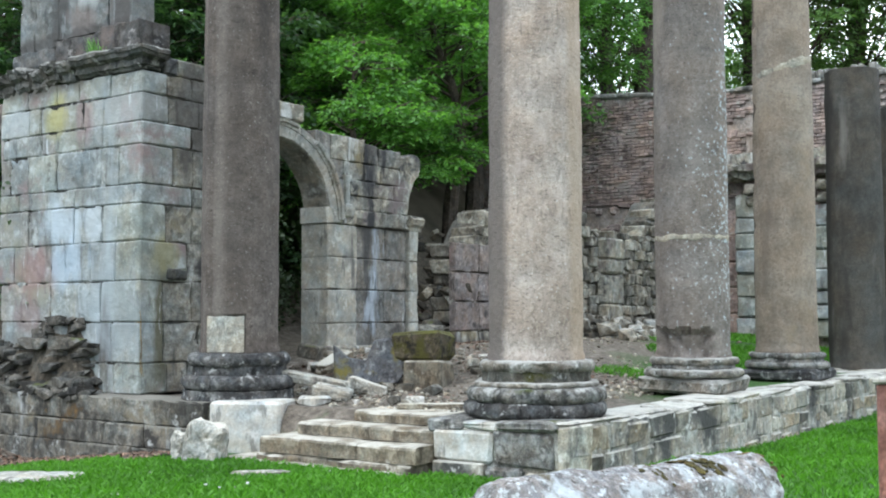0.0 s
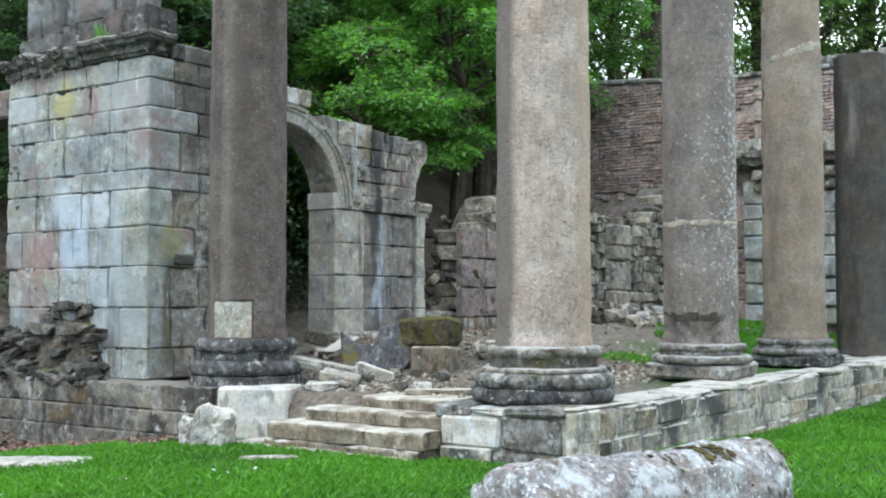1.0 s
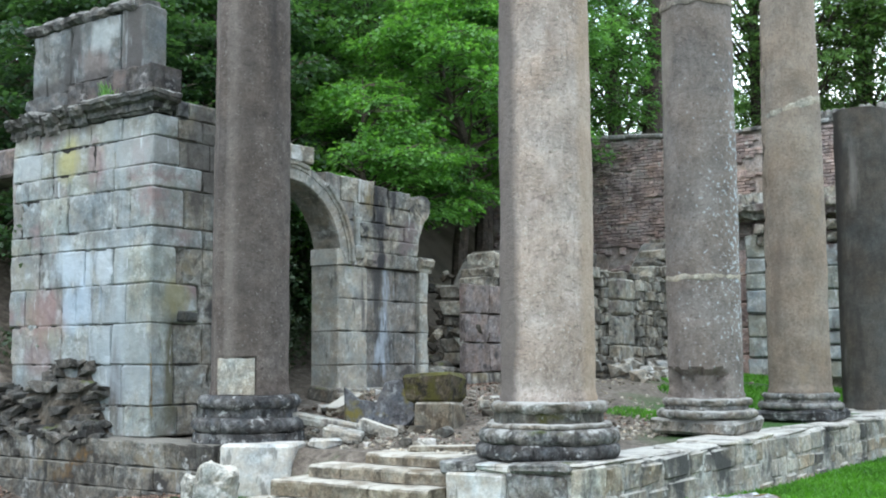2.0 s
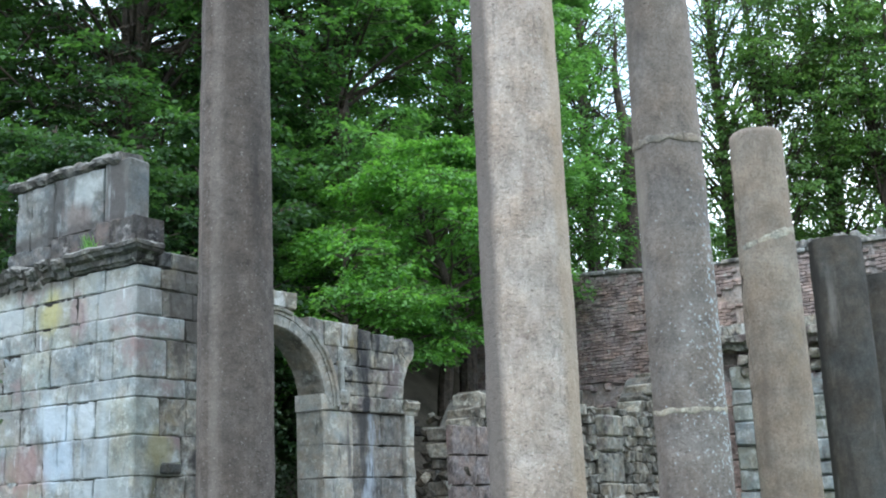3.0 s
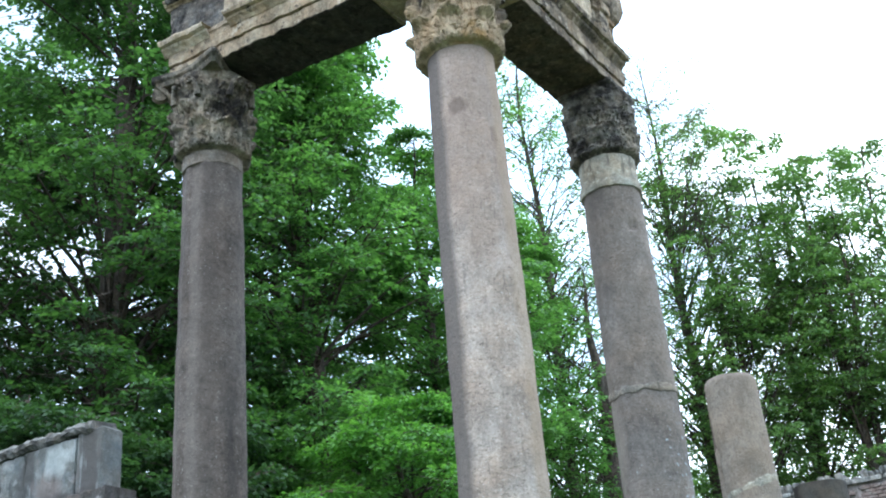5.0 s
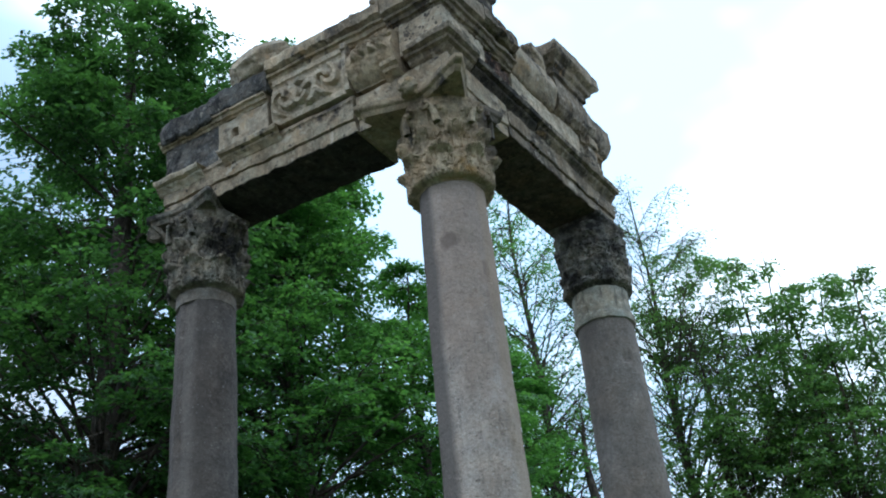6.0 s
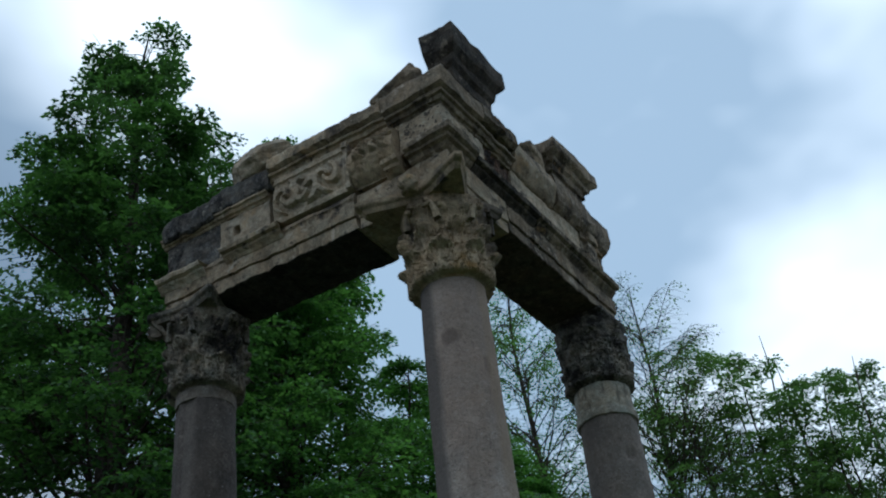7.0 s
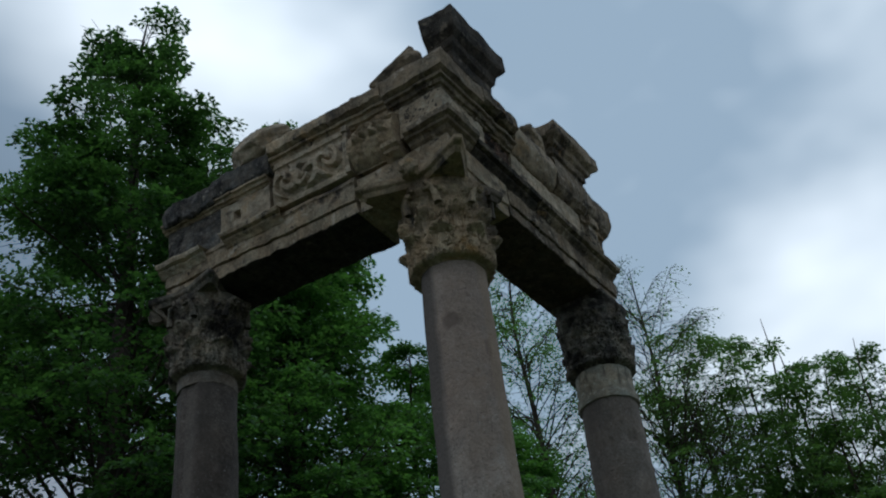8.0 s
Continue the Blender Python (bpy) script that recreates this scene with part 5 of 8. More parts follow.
def build_brick_wall():
    rng = random.Random(51)
    bw = root("wall_east", BACK_X + 0.3, 5, 1.0, "high red brick retaining wall with a stone coping", "wall", kind="structure")
    y = -14.0
    while y < 24:
        top = brick_top(y + 0.25)
        block("core", (BACK_X + 0.03, y, 0.0), (BACK_X + 0.6, y + 0.5, top), M["brick_face"], bw, 0.001, 0)
        if int(y * 2) % 2 == 0:
            ob = block("coping_stone", (BACK_X - 0.07, y + 0.005, top - 0.02), (BACK_X + 0.66, y + 0.985, top + 0.09), M["coping"], bw, 0.025, 0.012, rng)
            ob.rotation_euler = (math.atan((brick_top(y + 1) - brick_top(y))), 0, 0)
        y += 0.5
    # upright ragged stones on the coping of the lower end
    y = -6.0
    while y < 2.2:
        w = rng.uniform(0.1, 0.2)
        block("upright_stone", (BACK_X + 0.02, y, brick_top(y) + 0.08), (BACK_X + 0.5, y + w - 0.01, brick_top(y) + rng.uniform(0.16, 0.30)), M["coping"], bw, 0.02, 0.02, rng)
        y += w
    # bricks in the upper band, those nearest as pieces of their own
    shapes = []
    for k in range(6):
        v, f = chamfer_box(0.12, 0.218, 0.066, 0.006, 0.004, rng)
        shapes.append(mesh("brick", v, f, M["brick"]))
    verts, faces = [], []
    row, z = 0, 4.2
    while z < 6.9:
        y = -2.0 + (0.115 if row % 2 else 0)
        while y < 12:
            gone = noise.noise((y * 0.8, z * 1.1, 2)) + 0.5 * noise.noise((y * 3.1, z * 3.7, 6)) > 0.3 or rng.random() < 0.05
            # below the upper band the face is patched and partly hidden
            if z < brick_top(y) - 0.08 and not gone and (z > 6.0 or noise.noise((y * 0.5, z * 0.9, 7)) > -0.12):
                at = (BACK_X + 0.03 - rng.uniform(-0.012, 0.02), y + 0.11, z + 0.033)
                if z > 6.15 and 3.3 < y < 8.5:
                    part("brick", rng.choice(shapes), at, bw)
                else:
                    v, f = chamfer_box(0.12, 0.218, 0.066, 0.006, 0.004, rng)
                    b = len(verts)
                    verts += [(p + at[0], q + at[1], r + at[2]) for p, q, r in v]
                    faces += [tuple(i + b for i in g) for g in f]
            y += 0.23
        z += 0.077
        row += 1
    ob = part("brickwork", mesh("brickwork", verts, faces, M["brick_loose"]), (0, 0, 0), bw)
    tagged(ob, "worn red brickwork", kind="stuff")
    # rough facing stones low on the wall
    verts, faces = [], []
    for k in range(900):
        y, z = rng.uniform(-2, 11), rng.uniform(1.0, 6.0)
        if noise.noise((y * 0.5, z * 0.9, 7)) > -0.05 and z > 4.2:
            continue
        v, f = chamfer_box(0.12, rng.uniform(0.15, 0.45), rng.uniform(0.09, 0.2), 0.02, 0.03, rng)
        b = len(verts)
        verts += [(p + BACK_X + 0.02, q + y, r + z) for p, q, r in v]
        faces += [tuple(i + b for i in g) for g in f]
    ob = part("facing_stones", mesh("facing_stones", verts, faces, M["brick_loose"]), (0, 0, 0), bw)
    tagged(ob, "rough facing stones", kind="stuff")
    # remains of a stone-framed recess on the wall
    nich = root("wall_niche", BACK_X - 0.3, 3.0, 1.0, "remains of a stone niche frame with a broken cornice", "ruin")
    for y0, y1 in ((3.42, 3.9), (1.5, 2.2)):
        z = 1.0
        while z < 3.9:
            h = rng.uniform(0.3, 0.55)
            o = rng.uniform(0.0, 0.12)
            block("stone_block", (BACK_X - 0.35 - o, y0 - rng.uniform(0, 0.1), z), (BACK_X + 0.02, y1, z + h - 0.015), M["ashlar"], nich, 0.03, 0.02, rng)
            z += h
    for k, y in enumerate((3.5, 3.1, 2.7, 2.3, 1.9)):
        block("bracket", (BACK_X - 0.62, y - 0.12, 4.2), (BACK_X + 0.02, y + 0.12, 4.42), M["ashlar_grey"], nich, 0.04, 0.03, rng)
        block("bracket", (BACK_X - 0.5, y - 0.1, 3.95), (BACK_X + 0.02, y + 0.14, 4.15), M["ashlar_grey"], nich, 0.04, 0.03, rng)
    prof = [(-BACK_X - 0.02, 4.55), (-BACK_X + 0.55, 4.55), (-BACK_X + 0.6, 4.65), (-BACK_X + 0.72, 4.72), (-BACK_X + 0.75, 4.85), (-BACK_X + 0.4, 4.9), (-BACK_X + 0.38, 5.15), (-BACK_X - 0.02, 5.2)]
    for a, b in ((1.3, 2.2), (2.21, 3.2), (3.21, 4.3)):
        moulding_run("cornice", prof, "y", a, b, "ashlar_grey", nich, "broken stone cornice", 0.05, 0.05, ends=0.15)
    # red blocks beside the jamb
    for z0, z1 in ((1.0, 1.5), (1.52, 2.1), (2.12, 2.7), (2.72, 3.3), (3.32, 3.9)):
        block("stone_block", (BACK_X - 0.16, 3.92, z0), (BACK_X + 0.02, 4.6, z1), M["brick"], nich, 0.025, 0.02, rng)


# ---- columns ----


def shaft_profile(z0, z1, r0, r1, n=40):
    out = [(r0 * 1.04, z0), (r0 * 1.045, z0 + 0.04), (r0 * 1.01, z0 + 0.075)]
    low = [0.13 + 0.03 * i for i in range(24)]
    zs = [z0 + v for v in low] + [z0 + 0.85 + (z1 - z0 - 0.85) * i / n for i in range(n + 1)]
    for z in zs:
        t = (z - z0 - 0.13) / (z1 - z0 - 0.13)
        out.append((r0 + (r1 - r0) * (max(0.0, t) ** 2.5), z))
    return out


def roll(rad, a, b, k=7):
    """A half-round moulding as rings of (radius, z)."""
    h = (b - a) / 2
    return [(rad - h + h * math.cos(math.pi * (i / k - 0.5)), a + h + h * math.sin(math.pi * (i / k - 0.5))) for i in range(k + 1)]


def ring(name, col, x, y, prof, mat, wobble, seed, label=""):
    v, f = lathe(prof, 120, wobble, seed)
    v = worn(worn(v, 0.012, 9.0), 0.008, 23.0)
    return part(name, mesh(name, v, f, M[mat], True), (x, y, 0), col, label)


# tiers of the bases: shape, radius over the shaft's, from, to (shares of the height), stuff
BASES = {
    "corner": (("footing", "roll", 1.53, 0.0, 0.27, "base_dark"), ("torus", "roll", 1.49, 0.25, 0.53, "base_marble"), ("lip", "roll", 1.33, 0.52, 0.63, "base_pale"), ("hollow", "flat", 1.17, 0.62, 0.82, "base_moss"), ("fillet", "roll", 1.24, 0.79, 1.0, "base_pale")),
    "black": (("footing", "flat", 1.42, 0.0, 0.2, "base_dark"), ("torus", "roll", 1.46, 0.2, 0.52, "base_dark"), ("hollow", "flat", 1.2, 0.52, 0.72, "base_dark"), ("fillet", "roll", 1.32, 0.70, 1.0, "base_dark")),
    "grey": (("torus", "roll", 1.36, 0.0, 0.42, "base_pale"), ("hollow", "flat", 1.12, 0.42, 0.66, "base_marble"), ("fillet", "roll", 1.2, 0.62, 1.0, "base_pale")),
    "dark": (("torus", "roll", 1.38, 0.0, 0.42, "base_marble"), ("hollow", "flat", 1.16, 0.42, 0.66, "base_marble"), ("fillet", "roll", 1.22, 0.62, 1.0, "base_marble")),
}


def column(x, y, top, mat, tiers, label, base_top=1.08, r0=0.435, r1=0.375, plinth=0.0, plinth_mat="base_marble", wide=1.12, seed=0, base=True, carve=None):
    col = root("column", x, y, PLAT, label, "column", "columns of the ruin")
    if base:
        zb = PLAT + plinth
        if plinth:
            v, f = chamfer_box(wide, wide, plinth - 0.004, 0.03, 0.02, random.Random(seed))
            part("plinth", mesh("plinth", v, f, M[plinth_mat]), (x, y, PLAT + plinth / 2), col, "square worn plinth")
        h = base_top - zb
        for nm, kind, k, a, b, mt in BASES[tiers]:
            z0, z1 = zb + a * h, zb + b * h
            r = r0 * k
            prof = roll(r, z0, z1) if kind == "roll" else [(r, z0), (r, z0 + 0.02), (r * 0.985, (z0 + z1) / 2), (r * 0.99, z1)]
            ring(nm, col, x, y, prof, mt, 0.022 if kind == "roll" else 0.03, seed + int(a * 10))
    v, f = lathe(shaft_profile(base_top if base else PLAT, top, r0, r1, 90), 72, 0.012, seed + 5, carve)
    part("shaft", mesh("shaft", v, f, M[mat], True), (x, y, 0), col)
    return col


NECK, NECK_LEFT, NECK_CORNER = 9.08, 9.02, 8.84   # heights at which the capitals begin


def carved_bell(h, wear, seed, r_lip=0.10):
    """The body of a corinthian capital, carved all round with two rows of ribbed leaves; wear rubs the carving down to lumps."""
    na, nz = 208, 84
    verts, faces = [], []

    def leaf(u, t):
        if not 0.0 < t < 1.03:
            return 0.0
        w = (0.97 - 0.5 * max(0.0, (t - 0.62) / 0.38) ** 1.6) * (0.88 + 0.12 * abs(math.sin(t * math.pi * 4.2)))
        if abs(u) > w:
            return 0.0
        body = 0.040 * smooth01((w - abs(u)) / 0.16) + 0.022 * math.exp(-(u * 6.0) ** 2)
        ribs = 0.013 * math.cos((abs(u) * 4.6 - t * 2.6) * 2 * math.pi) * smooth01((abs(u) - 0.1) / 0.15)
        lip = r_lip * smooth01((t - 0.70) / 0.24) * (1 - 0.45 * (u / w) ** 2)
        return (body + ribs + lip) * smooth01((1.02 - t) / 0.06)

    for k in range(nz + 1):
        t = k / nz
        base = 0.385 + 0.05 * smooth01(t / 0.05) + 0.012 * t + 0.075 * smooth01((t - 0.5) / 0.5) * (1 - 0.7 * wear)
        for q in range(na):
            a = 2 * math.pi * q / na
            n1 = noise.noise((math.cos(a) * 4 + seed, math.sin(a) * 4, t * h * 9))
            n2 = noise.noise((math.cos(a) * 11, math.sin(a) * 11 + seed, t * h * 24))
            b = a + 0.05 * n1
            low = leaf(((b / (math.pi / 4)) % 1.0 - 0.5) * 2, (t - 0.02) / (0.36 + 0.02 * n1))
            high = leaf((((b + math.pi / 8) / (math.pi / 4)) % 1.0 - 0.5) * 2, (t - 0.02) / (0.63 + 0.02 * n1))
            third = 0.5 * leaf(((b / (math.pi / 4)) % 1.0 - 0.5) * 2.2, (t - 0.40) / 0.45)
            d = max(low * 1.05 + 0.02 * (low > 0), high, third)
            d = d * (1 - 0.78 * wear) + 0.012 * n2 + 0.02 * wear + 0.05 * wear * n1 - 0.03 * smooth01((n2 - 0.25) / 0.1) * (d > 0.02)
            r = base + d
            verts.append((r * math.cos(a), r * math.sin(a), t * h * 0.89))
    faces += [(k * na + q, k * na + (q + 1) % na, (k + 1) * na + (q + 1) % na, (k + 1) * na + q) for k in range(nz) for q in range(na)]
    faces += [tuple(range(na))[::-1], tuple(nz * na + q for q in range(na))]
    return verts, faces


def capital(x, y, mat, label, seed, CAP0, CAP1, wear=0.0, reach=1.16, lost=(), bare=(2, 3), flowers=(1, 2, 3), r_lip=0.10):
    cap = root("capital", x, y, CAP0, label, "capital", "corinthian capitals")
    h = CAP1 - CAP0
    v, f = carved_bell(h, wear, seed, r_lip)
    core = part("bell", mesh("bell", v, f, M[mat], True), (x, y, CAP0), cap, "body carved with rows of acanthus leaves")
    whole = wear < 0.7
    # scrolls under the corners, and pairs of small ones that curl to the middle of each side
    for k in range(4) if whole else ():
        a = math.pi / 4 + math.pi / 2 * k
        if k not in bare:
            v, f = volute(0.12, 0.10)
            ob = part("volute", mesh("volute", v, f, M[mat]), (x + 0.79 * reach * math.cos(a), y + 0.79 * reach * math.sin(a), CAP0 + h * 0.81), cap)
            ob.rotation_euler = (0, 0, a)
            v, f = horn(h, 0.79 * reach)
            ob = part("stem", mesh("stem", v, f, M[mat], True), (x, y, CAP0), cap)
            ob.rotation_euler = (0, 0, a)
        mid = math.pi / 2 * k
        for sgn in (-1, 1):
            v, f, pts, rad = [], [], [], []
            for i in range(15):
                q = i / 14
                if q < 0.6:
                    g = q / 0.6
                    da, z = 0.40 - 0.20 * g ** 2, h * (0.58 + 0.24 * g)
                else:
                    g = (q - 0.6) / 0.4 * 4.2
                    da, z = 0.20 - 0.085 * math.sin(g), h * (0.775 + 0.045 * math.cos(g))
                rr = 0.535 + 0.05 * q
                pts.append(Vector((rr * math.cos(mid + sgn * da), rr * math.sin(mid + sgn * da), z)))
                rad.append(0.045 - 0.018 * q)
            tube(v, f, pts, rad, 7)
            part("helix", mesh("helix", worn(v, 0.01, 14.0), f, M[mat], True), (x, y, CAP0), cap)
    # abacus with hollowed sides and a stepped edge, its corners broken off where it is worn
    pts = []
    for k in range(4):
        a0 = math.pi / 4 + math.pi / 2 * k
        c0 = Vector((math.cos(a0), math.sin(a0))) * reach * (0.7 if k in lost else 1.0)
        c1 = Vector((math.cos(a0 + math.pi / 2), math.sin(a0 + math.pi / 2))) * reach * (0.7 if (k + 1) % 4 in lost else 1.0)
        for t in np.linspace(0.045, 0.955, 19):
            q = c0.lerp(c1, t)
            pts.append(q + Vector((-q.x, -q.y)).normalized() * 0.27 * (reach - 0.58) / 0.58 * math.sin(math.pi * t))
    verts = []
    rings = [(0.74, 0.872), (0.88, 0.875), (0.905, 0.90), (0.925, 0.925), (0.955, 0.935), (0.985, 0.945), (0.99, 0.952), (1.0, 0.957), (1.0, 0.999)]
    for g, z in rings:
        verts += [(x + q.x * g, y + q.y * g, CAP0 + h * z) for q in pts]
    m = len(pts)
    faces = [(i * m + j, i * m + (j + 1) % m, (i + 1) * m + (j + 1) % m, (i + 1) * m + j) for i in range(len(rings) - 1) for j in range(m)]
    faces += [tuple(range(m))[::-1], tuple((len(rings) - 1) * m + j for j in range(m))]
    top = solid("abacus", worn(worn(verts, 0.009, 5.0), 0.006, 17.0), faces, M[mat], cap)
    for k in flowers if whole else ():
        a = math.pi / 2 * k
        ob = part("rosette", lump_mesh("rosette", M[mat], 90 + k, 4, 2.2), (x + 0.61 * reach * math.cos(a), y + 0.61 * reach * math.sin(a), CAP0 + h * 0.955), top)
        ob.scale = (0.24, 0.24, 0.25)
    return cap


def volute(r, width):
    prof = [(r * math.cos(2 * math.pi * i / 18) * (0.8 + 0.2 * i / 18), r * math.sin(2 * math.pi * i / 18) * (0.8 + 0.2 * i / 18)) for i in range(18)]
    verts = []
    for s, k in ((-1, 0.55), (-1, 1.0), (-0.35, 0.86), (0.35, 0.86), (1, 1.0), (1, 0.55)):
        verts += [(p * k, s * width / 2, q * k) for p, q in prof]
    m = 18
    faces = [(i * m + j, i * m + (j + 1) % m, (i + 1) * m + (j + 1) % m, (i + 1) * m + j) for i in range(5) for j in range(m)]
    faces += [tuple(range(m)), tuple(5 * m + j for j in range(m))[::-1]]
    return verts, faces


def horn(h, tip):
    """A curved stem from the bell out to the corner."""
    verts, faces, n, m = [], [], 10, 6
    for i in range(n + 1):
        t = i / n
        px, pz = 0.42 + (tip - 0.40) * t ** 2.2, h * (0.48 + 0.39 * t)
        r = 0.045 + 0.03 * t
        for j in range(m):
            a = 2 * math.pi * j / m
            verts.append((px + r * math.cos(a), r * 1.3 * math.sin(a), pz))
    for i in range(n):
        for j in range(m):
            faces.append((i * m + j, i * m + (j + 1) % m, (i + 1) * m + (j + 1) % m, (i + 1) * m + j))
    faces += [tuple(range(m))[::-1], tuple(n * m + j for j in range(m))]
    return verts, faces


def shaft_ring(col, x, y, z, thick, r, mat, label, seed, tilt=0.0, ragged=0.012, arc=None):
    """A band of mortar or stone let into a shaft, uneven above and below."""
    verts, faces, seg = [], [], 64
    lo, hi = arc or (0, 2 * math.pi)
    n = seg if not arc else 14
    for k in range(n + 1):
        a = lo + (hi - lo) * k / n
        c, s = math.cos(a), math.sin(a)
        e0 = ragged * noise.noise((c * 4, s * 4, seed)) + tilt * (c * 0.57 - s * 0.82)
        e1 = ragged * noise.noise((c * 4, s * 4, seed + 7)) + tilt * (c * 0.57 - s * 0.82)
        for rr, zz in ((r - 0.06, z + e0), (r + 0.002, z + e0), (r + 0.007, z + e0 + thick * 0.3), (r + 0.007, z + e1 + thick * 0.7), (r + 0.002, z + e1 + thick), (r - 0.06, z + e1 + thick)):
            verts.append((x + rr * c, y + rr * s, zz))
    for k in range(n):
        for q in range(6):
            faces.append((k * 6 + q, k * 6 + (q + 1) % 6, (k + 1) * 6 + (q + 1) % 6, (k + 1) * 6 + q))
    if arc:
        faces += [tuple(range(6)), tuple(n * 6 + q for q in range(6))]
    solid("band", verts, faces, M[mat], col, label)


def angle_gap(a, b):
    return abs((a - b + math.pi) % (2 * math.pi) - math.pi)


def build_columns():
    face = math.radians(210)

    def flat(a, centre, half, r):
        g = angle_gap(a, math.radians(centre))
        return -r * (1 - math.cos(half) / math.cos(g)) if g < half else 0.0

    def scarred(a, z):
        return -0.02 * smooth01((0.16 - math.hypot(angle_gap(a, face + 0.25) * 0.4, (z - 8.0) * 0.8)) / 0.08)
    column(0, 0, NECK_CORNER, "granite_pink", "corner", "tall pinkish granite corner column on a worn grey base", 1.09, seed=1, carve=scarred)

    def patched(a, z):
        return -0.05 if z < 1.52 and angle_gap(a, math.radians(202.5)) < 0.51 else flat(a, 188, 0.36, 0.42) + flat(a, 146, 0.36, 0.42)
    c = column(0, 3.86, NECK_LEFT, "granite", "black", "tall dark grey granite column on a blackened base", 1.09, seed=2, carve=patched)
    shaft_ring(c, 0, 3.86, 1.1, 0.39, 0.437, "repair", "pale square repair block", 3, arc=(math.radians(173), math.radians(232)), ragged=0.01)
    shaft_ring(c, 0, 3.86, NECK_LEFT - 0.17, 0.165, 0.381, "neck", "plain neck ring", 4)

    def notched(a, z):
        n = noise.noise((math.cos(a) * 5, math.sin(a) * 5, z * 9))
        d = -(0.13 + 0.05 * n) * (1.03 < z < 1.34 + 0.06 * n) * smooth01((0.97 + 0.12 * n - angle_gap(a, math.radians(178))) / 0.08)
        d -= 0.05 * smooth01((0.1 - math.hypot(angle_gap(a, math.radians(236)) * 0.4, z - 8.0)) / 0.04)
        return d
    c = column(3.72, 0, NECK, "granite_lichen", "grey", "grey granite column spotted with lichen and patched with mortar", 1.0, plinth=0.19, plinth_mat="base_pale", wide=1.02, seed=3, carve=notched)
    shaft_ring(c, 3.72, 0, 2.385, 0.06, 0.433, "patch_pale", "pale mortar joint", 5, ragged=0.035)
    shaft_ring(c, 3.72, 0, 5.70, 0.085, 0.4325, "joint_grey", "pale mortar joint", 6, ragged=0.04)
    shaft_ring(c, 3.72, 0, 8.70, NECK - 8.71, 0.388, "patch_pale", "pale stone top drum", 7, ragged=0.03)
    shaft_ring(c, 3.72, 0, 8.575, 0.12, 0.418, "patch_pale", "rounded neck collar", 9, ragged=0.015)
    v, f = lathe([(0.438 - 0.06 * ((4.65 + 2.8 * i / 40) / 7.97) ** 2.5, 5.78 + 2.8 * i / 40) for i in range(41)], 72, 0.010, 8, notched)
    part("upper_shaft", mesh("upper_shaft", v, f, M["granite_upper"], True), (3.72, 0, 0), c, "paler upper drum of the shaft")

    def eaten(a, z):
        n = noise.noise((math.cos(a) * 5, math.sin(a) * 5, z * 3.0))
        return -0.06 * smooth01((n - 0.05) / 0.3) * smooth01((0.5 - angle_gap(a, math.radians(116))) / 0.3) * smooth01((z - 2.2) / 0.5) - 0.05 * smooth01((z - 6.72) / 0.08)
    c = column(7.17, 0, 6.8, "granite_tan", "dark", "broken tan granite column with a pale repaired joint", 0.96, plinth=0.15, plinth_mat="base_dark", r1=0.39, seed=4, carve=eaten)
    shaft_ring(c, 7.17, 0, 5.03, 0.11, 0.413, "patch_pale", "pale mortar joint", 8, tilt=0.13, ragged=0.04)
    column(10.92, 0, 5.72, "granite_dark", "dark", "dark broken granite column without a base", seed=5, base=False, r0=0.47, r1=0.45)
    column(14.2, 0, 5.55, "granite_dark", "dark", "dark broken granite column without a base", seed=6, base=False, r1=0.42)
    capital(0, 0, "capital", "corinthian capital of buff carved stone, partly blackened", 1, NECK_CORNER, 10.10, lost=(3,), bare=(1, 2, 3), flowers=(2,))
    capital(0, 3.86, "capital_mid", "dark weathered corinthian capital with carved leaves", 2, NECK_LEFT, 10.30, wear=0.1, reach=0.87, lost=(3,), bare=(2, 3, 0), flowers=(), r_lip=0.09)
    capital(3.72, 0, "capital_dark", "dark eroded corinthian capital whose corners are lost", 3, NECK, 10.19, wear=0.75, reach=0.60)


# ---- entablature ----
TILT = 0.06   # the beam along y rises by this much a metre, away from the sunken corner


def moulding_run(name, prof, axis, a, b, mat, parent, label="", amp=0.018, step=0.06, tilt=0.0, ends=0.0):
    """A moulded length whose edges are worn along its run; ends: how far its two ends are broken back unevenly."""
    n, m = max(2, int((b - a) / step)), len(prof)
    verts, faces = [], []
    for i in range(n + 1):
        for k, (o, z) in enumerate(prof):
            t = a + (b - a) * i / n
            if ends and i in (0, n):
                t += (1 if i == 0 else -1) * ends * (0.5 + noise.noise((o * 9, z * 9, a * 3)))
            z += tilt * (t + 0.35)
            verts.append((t, -o, z) if axis == "x" else (-o, t, z))
    for i in range(n):
        for k in range(m):
            faces.append((i * m + k, i * m + (k + 1) % m, (i + 1) * m + (k + 1) % m, (i + 1) * m + k))
    faces += [tuple(range(m))[::-1], tuple(n * m + k for k in range(m))]
    return solid(name, worn(worn(verts, amp, 4.0), amp * 0.9, 15.0), faces, M[mat], parent, label)


